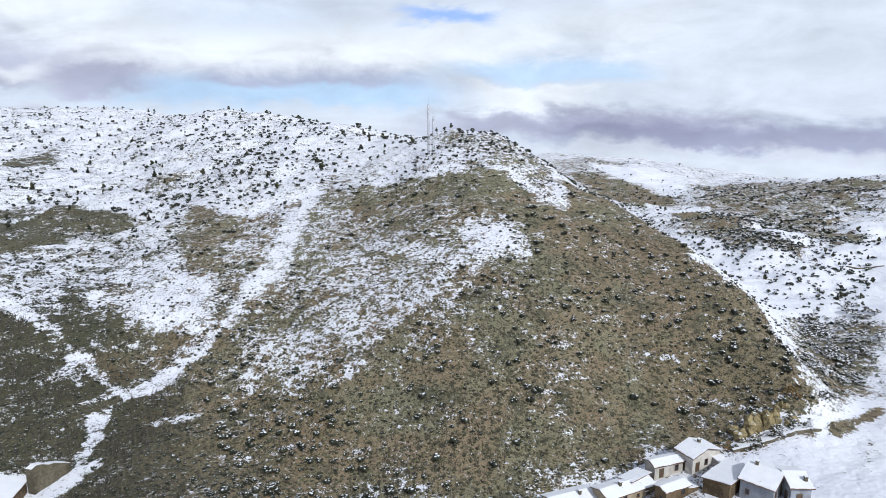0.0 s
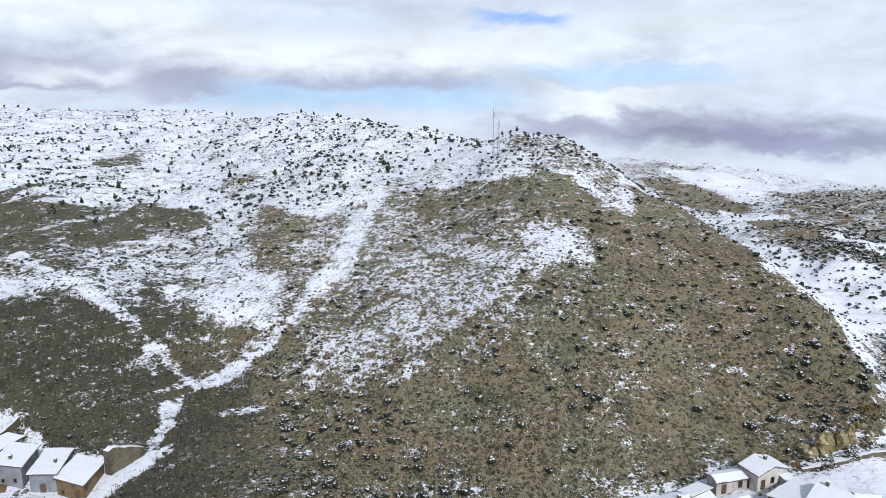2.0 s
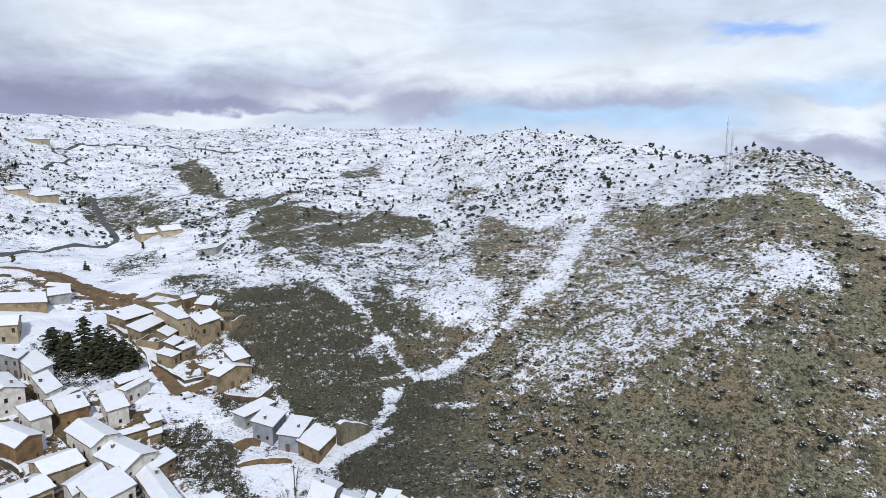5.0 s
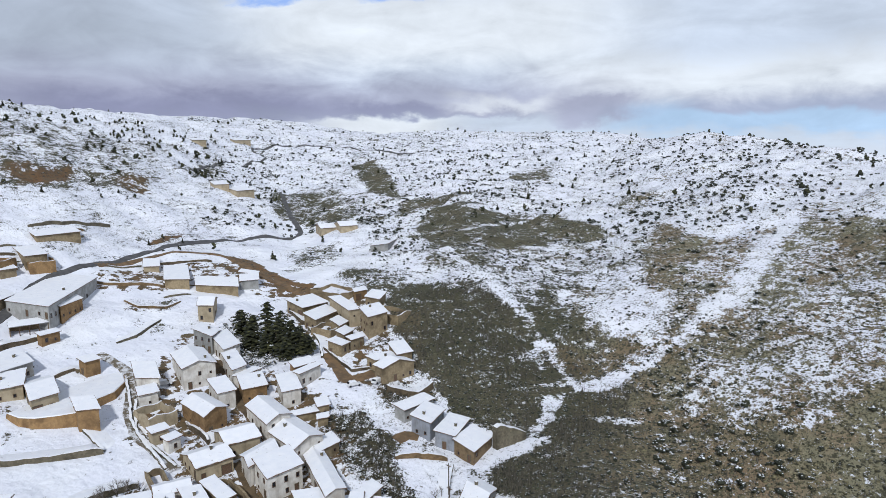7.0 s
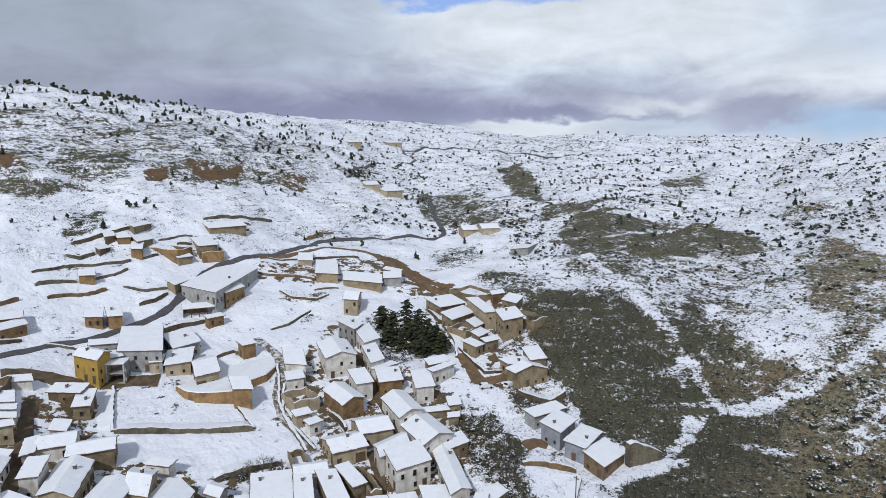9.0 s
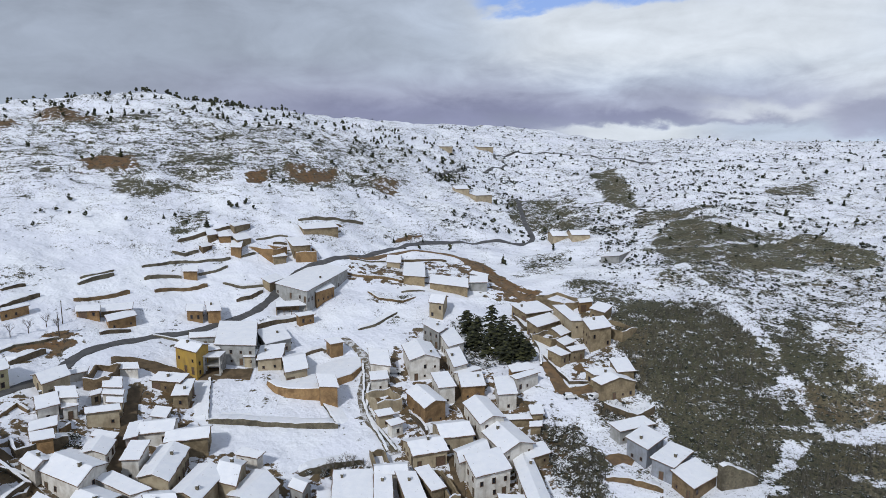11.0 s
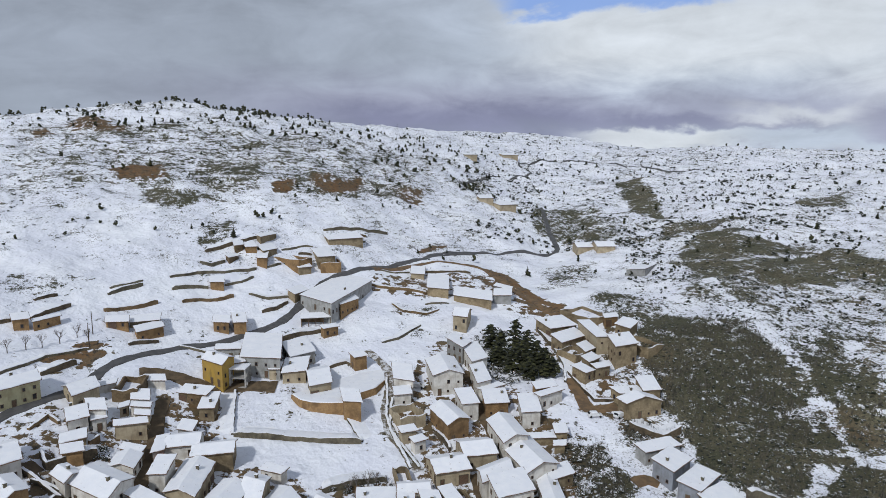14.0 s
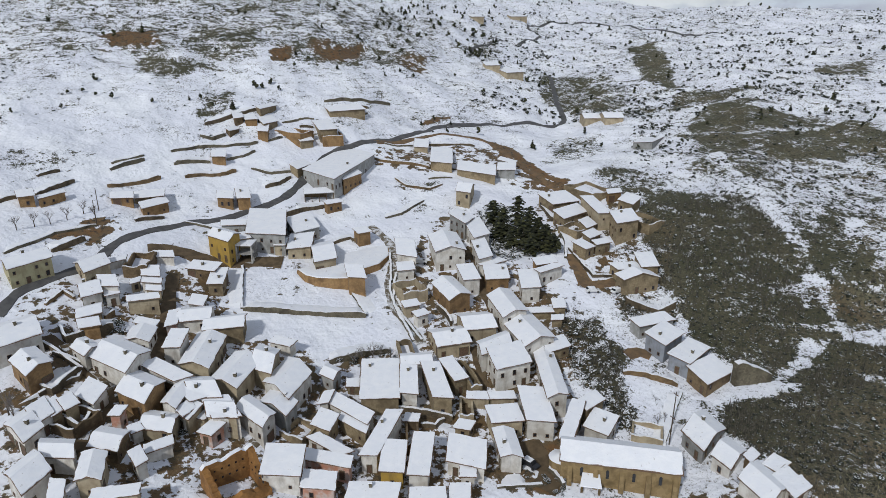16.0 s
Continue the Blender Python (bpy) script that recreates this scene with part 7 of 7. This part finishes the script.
bare_tree(-129.8, 42.9, 4.5, 672)
bare_tree(-128.6, 45.0, 4.0, 690)
bare_tree(-130.1, 36.4, 4.5, 625)
bare_tree(-206.7, -15.8, 6.0, 172)
bare_tree(-208.6, -23.2, 5.0, 120)
bare_tree(-203.7, -30.9, 5.0, 62)
bare_tree(-201.2, -34.9, 5.0, 30)
bare_tree(-206.1, -27.3, 4.5, 90)
bare_tree(-127.2, -31.7, 6.0, 8)
bare_tree(-124.6, -30.5, 6.0, 20)
bare_tree(-212.2, -19.0, 5.0, 150)
bare_tree(-85.8, 89.2, 3.5, 1170)
bare_tree(-85.8, 91.1, 3.0, 1182)


# ---- terrace of the old bastion ----


def bastion(height, *outline):
    """A walled terrace: battered masonry round a level, snow-covered top."""
    pts = [Vector((*p, 0)) for p in outline]
    mid = sum(pts, Vector()) / len(pts)
    zs = [float(ground(p.x, p.y)) for p in pts]
    top = min(zs) + height
    t = thing("bastion", pose(mid.x, mid.y, 0), "curved ochre masonry bastion with a snow-covered terrace", "bastion")
    bm, n = bmesh.new(), len(pts)
    lo = [bm.verts.new((*(p - mid).xy * 1.03, z - 1.0)) for p, z in zip(pts, zs)]
    hi = [bm.verts.new((*(p - mid).xy, max(top, z - 0.4))) for p, z in zip(pts, zs)]
    for i in range(n):
        bm.faces.new((lo[i], lo[(i + 1) % n], hi[(i + 1) % n], hi[i]))
    bm.faces.new(hi)
    bmesh.ops.recalc_face_normals(bm, faces=bm.faces)
    part("wall", bm, WALLS["orange"], t)
    bm = bmesh.new()
    a = [bm.verts.new((*(p - mid).xy * 0.985, max(top, z - 0.4) + 0.02)) for p, z in zip(pts, zs)]
    b = [bm.verts.new((*(p - mid).xy * 0.97, max(top, z - 0.4) + 0.22)) for p, z in zip(pts, zs)]
    for i in range(n):
        bm.faces.new((a[i], a[(i + 1) % n], b[(i + 1) % n], b[i]))
    bm.faces.new(b)
    bmesh.ops.recalc_face_normals(bm, faces=bm.faces)
    part("snow", bm, SNOW, t, "level snow on the terrace")
    return t


bastion(3.3, (-172.4, 33.9), (-167.5, 34.9), (-164.4, 37.2), (-161.9, 41.3), (-160.3, 45.3), (-165.2, 50.5), (-167.2, 56.7), (-172.5, 61.8), (-180.8, 64.6), (-181.3, 58.9), (-178.1, 47.9), (-174.1, 39.9))


def concrete_frame(x, y, w, d, h, turn):
    """An unfinished concrete frame: columns and slabs, open between them."""
    zc = float(ground(x, y))
    t = thing("concrete_frame", pose(x, y, zc, 0, 0, turn), "unfinished open concrete frame under a snowy slab", "building", "village buildings")
    for z in (-0.2, h * 0.5, h):
        bm = bmesh.new()
        box(bm, -w / 2, w / 2, -d / 2, d / 2, z - 0.22, z)
        part("slab", bm, WALLS["frame"], t)
    for i in range(4):
        for j in range(2):
            bm = bmesh.new()
            u, v = -w / 2 + 0.25 + (w - 0.5) * i / 3, (-d / 2 + 0.2, d / 2 - 0.2)[j]
            box(bm, u - 0.18, u + 0.18, v - 0.18, v + 0.18, -2.0, h - 0.22)
            part("column", bm, WALLS["frame"], t)
    bm = bmesh.new()
    box(bm, -w / 2, w / 2, d / 2 - 0.15, d / 2, -2.0, h - 0.22)
    part("rear_wall", bm, WALLS["frame"], t)
    part("snow", roof_sheet("shed", w, d, 0.0, 0.0, 0.16, h, 0.06, 3), SNOW, t, "snow on the top slab")
    return t


concrete_frame(-184.3, 22.3, 5.0, 4.7, 5.0, 152)


def car(x, y, turn, paint, label):
    """A parked car: shell with bonnet and cabin, glass, four wheels, snow on the roof."""
    t = thing("car", pose(x, y, float(ground(x, y)) + 0.12, 0, 0, turn), label, "car", "parked cars")
    prof = [(-2.0, 0.35), (2.0, 0.35), (2.05, 0.7), (1.2, 0.88), (0.6, 1.38), (-1.3, 1.42), (-1.95, 0.95)]
    bm = bmesh.new()
    a, b = [bm.verts.new((p[0], -0.82, p[1])) for p in prof], [bm.verts.new((p[0], 0.82, p[1])) for p in prof]
    for i in range(len(prof)):
        k = (i + 1) % len(prof)
        bm.faces.new((a[i], a[k], b[k], b[i]))
    bm.faces.new(a[::-1]), bm.faces.new(b)
    bmesh.ops.recalc_face_normals(bm, faces=bm.faces)
    bmesh.ops.bevel(bm, geom=bm.edges[:], offset=0.07, segments=2, affect="EDGES")
    part("body", bm, paint, t)
    for x0, x1, z0, z1 in ((1.16, 0.66, 0.94, 1.33), (-1.86, -1.4, 1.02, 1.36)):
        bm = bmesh.new()
        s = 0.03 if x0 > 0 else -0.03
        vs = [bm.verts.new(p) for p in ((x0 + s, -0.7, z0 + 0.02), (x0 + s, 0.7, z0 + 0.02), (x1 + s, 0.66, z1 + 0.02), (x1 + s, -0.66, z1 + 0.02))]
        bm.faces.new(vs)
        part("windscreen", bm, PANE, t)
    for i in (-1.25, 1.3):
        for j in (-0.78, 0.78):
            bm = bmesh.new()
            beam(bm, (i, j - 0.1, 0.3), (i, j + 0.1, 0.3), 0.31, n=14)
            part("wheel", bm, RUBBER, t)
    bm = bmesh.new()
    solid(bm, [(-1.25, -0.68, 1.42), (0.55, -0.68, 1.38), (0.55, 0.68, 1.38), (-1.25, 0.68, 1.42), (-1.2, -0.6, 1.56), (0.5, -0.6, 1.5), (0.5, 0.6, 1.5), (-1.2, 0.6, 1.56)], BOX)
    part("snow", bm, SNOW, t, "snow on the car roof")
    return t


car(-87.2, 58.0, 20, CAR_DARK, "black car with snow on its roof parked by the church")
car(-128.2, 111.9, 100, CAR_WHITE, "white car parked on the muddy lane")
car(-165.9, 69.1, 60, CAR_WHITE, "pale car parked between the houses")
car(-131.2, 105.8, 70, CAR_WHITE, "snow-covered pale car on the lane")



def utility_pole(x, y, h):
    t = thing("utility_pole", pose(x, y, float(ground(x, y))), "weathered wooden utility pole with a crossbar", "pole", "utility poles")
    bm = bmesh.new()
    beam(bm, (0, 0, -0.5), (0, 0, h), 0.14, 0.1, 8)
    part("post", bm, BARK, t)
    bm = bmesh.new()
    box(bm, -0.7, 0.7, -0.06, 0.06, h - 0.6, h - 0.45)
    part("crossbar", bm, WOOD, t)
    for u in (-0.6, 0, 0.6):
        bm = bmesh.new()
        beam(bm, (u, 0, h - 0.45), (u, 0, h - 0.25), 0.05, 0.07, 8)
        part("insulator", bm, CAR_WHITE, t)
    return t


utility_pole(-84.8, 92.3, 8.0)
utility_pole(-206.1, -15.8, 7.0)
utility_pole(-80.7, 87.8, 7.0)
utility_pole(-214.3, -15.0, 7.0)



def open_shed(x, y, w, d, h, turn):
    """An open-fronted farm shed: rear and side walls, posts, a snow-covered roof over a dark bay."""
    t = thing("open_shed", pose(x, y, float(ground(x, y)), 0, 0, turn), "open-fronted farm shed with a dark bay under snow", "building", "village buildings")
    for x0, x1, y0, y1 in ((-w / 2, w / 2, d / 2 - 0.2, d / 2), (-w / 2, -w / 2 + 0.2, -d / 2, d / 2 - 0.2), (w / 2 - 0.2, w / 2, -d / 2, d / 2 - 0.2)):
        bm = bmesh.new()
        box(bm, x0, x1, y0, y1, -1.5, h)
        part("wall", bm, WALLS["brown"], t)
    for i in range(3):
        bm = bmesh.new()
        beam(bm, (-w / 2 + w * (i + 1) / 4, -d / 2 + 0.2, -1.5), (-w / 2 + w * (i + 1) / 4, -d / 2 + 0.2, h), 0.12, n=6)
        part("post", bm, WOOD, t)
    roof = part("roof", roof_sheet("shed", w, d, 0.7, 0.3, 0.14, h - 0.05, 0.0, 2, 2, 2), SHEET, t)
    part("snow", roof_sheet("shed", w, d, 0.7, 0.2, 0.16, h + 0.09, 0.1, 4), SNOW, roof, "snow on the roof")
    return t


open_shed(-215.4, 52.7, 9.9, 3.7, 2.8, 77)


def rock_outcrop(x, y, w, h):
    """A cluster of angular boulders with snow on their tops."""
    rnd = random.Random(int(x * 5 + y))
    t = thing("rock_outcrop", pose(x, y, float(ground(x, y))), "yellow-grey limestone outcrop dusted with snow", "rock", "outcrops at the hill foot")
    for i in range(4):
        bm = bmesh.new()
        bmesh.ops.create_icosphere(bm, subdivisions=2, radius=1.0)
        s, cx, cy = rnd.uniform(0.45, 0.8), rnd.uniform(-0.4, 0.4) * w, rnd.uniform(-0.4, 0.4) * w
        for v in bm.verts:
            k = rnd.uniform(0.75, 1.15)
            v.co = Vector((round(v.co.x * 2.2) / 2.2 * w * 0.4 * s * k + cx, round(v.co.y * 2.2) / 2.2 * w * 0.4 * s * k + cy, v.co.z * h * s * k))
        part("boulder", bm, ROCK, t)
    return t


rock_outcrop(64.4, 133.7, 5.0, 3.2)
rock_outcrop(68.1, 136.1, 6.0, 4.0)
rock_outcrop(71.7, 137.0, 5.0, 3.5)
rock_outcrop(74.3, 139.6, 4.0, 3.0)
rock_outcrop(75.2, 135.7, 3.5, 2.0)
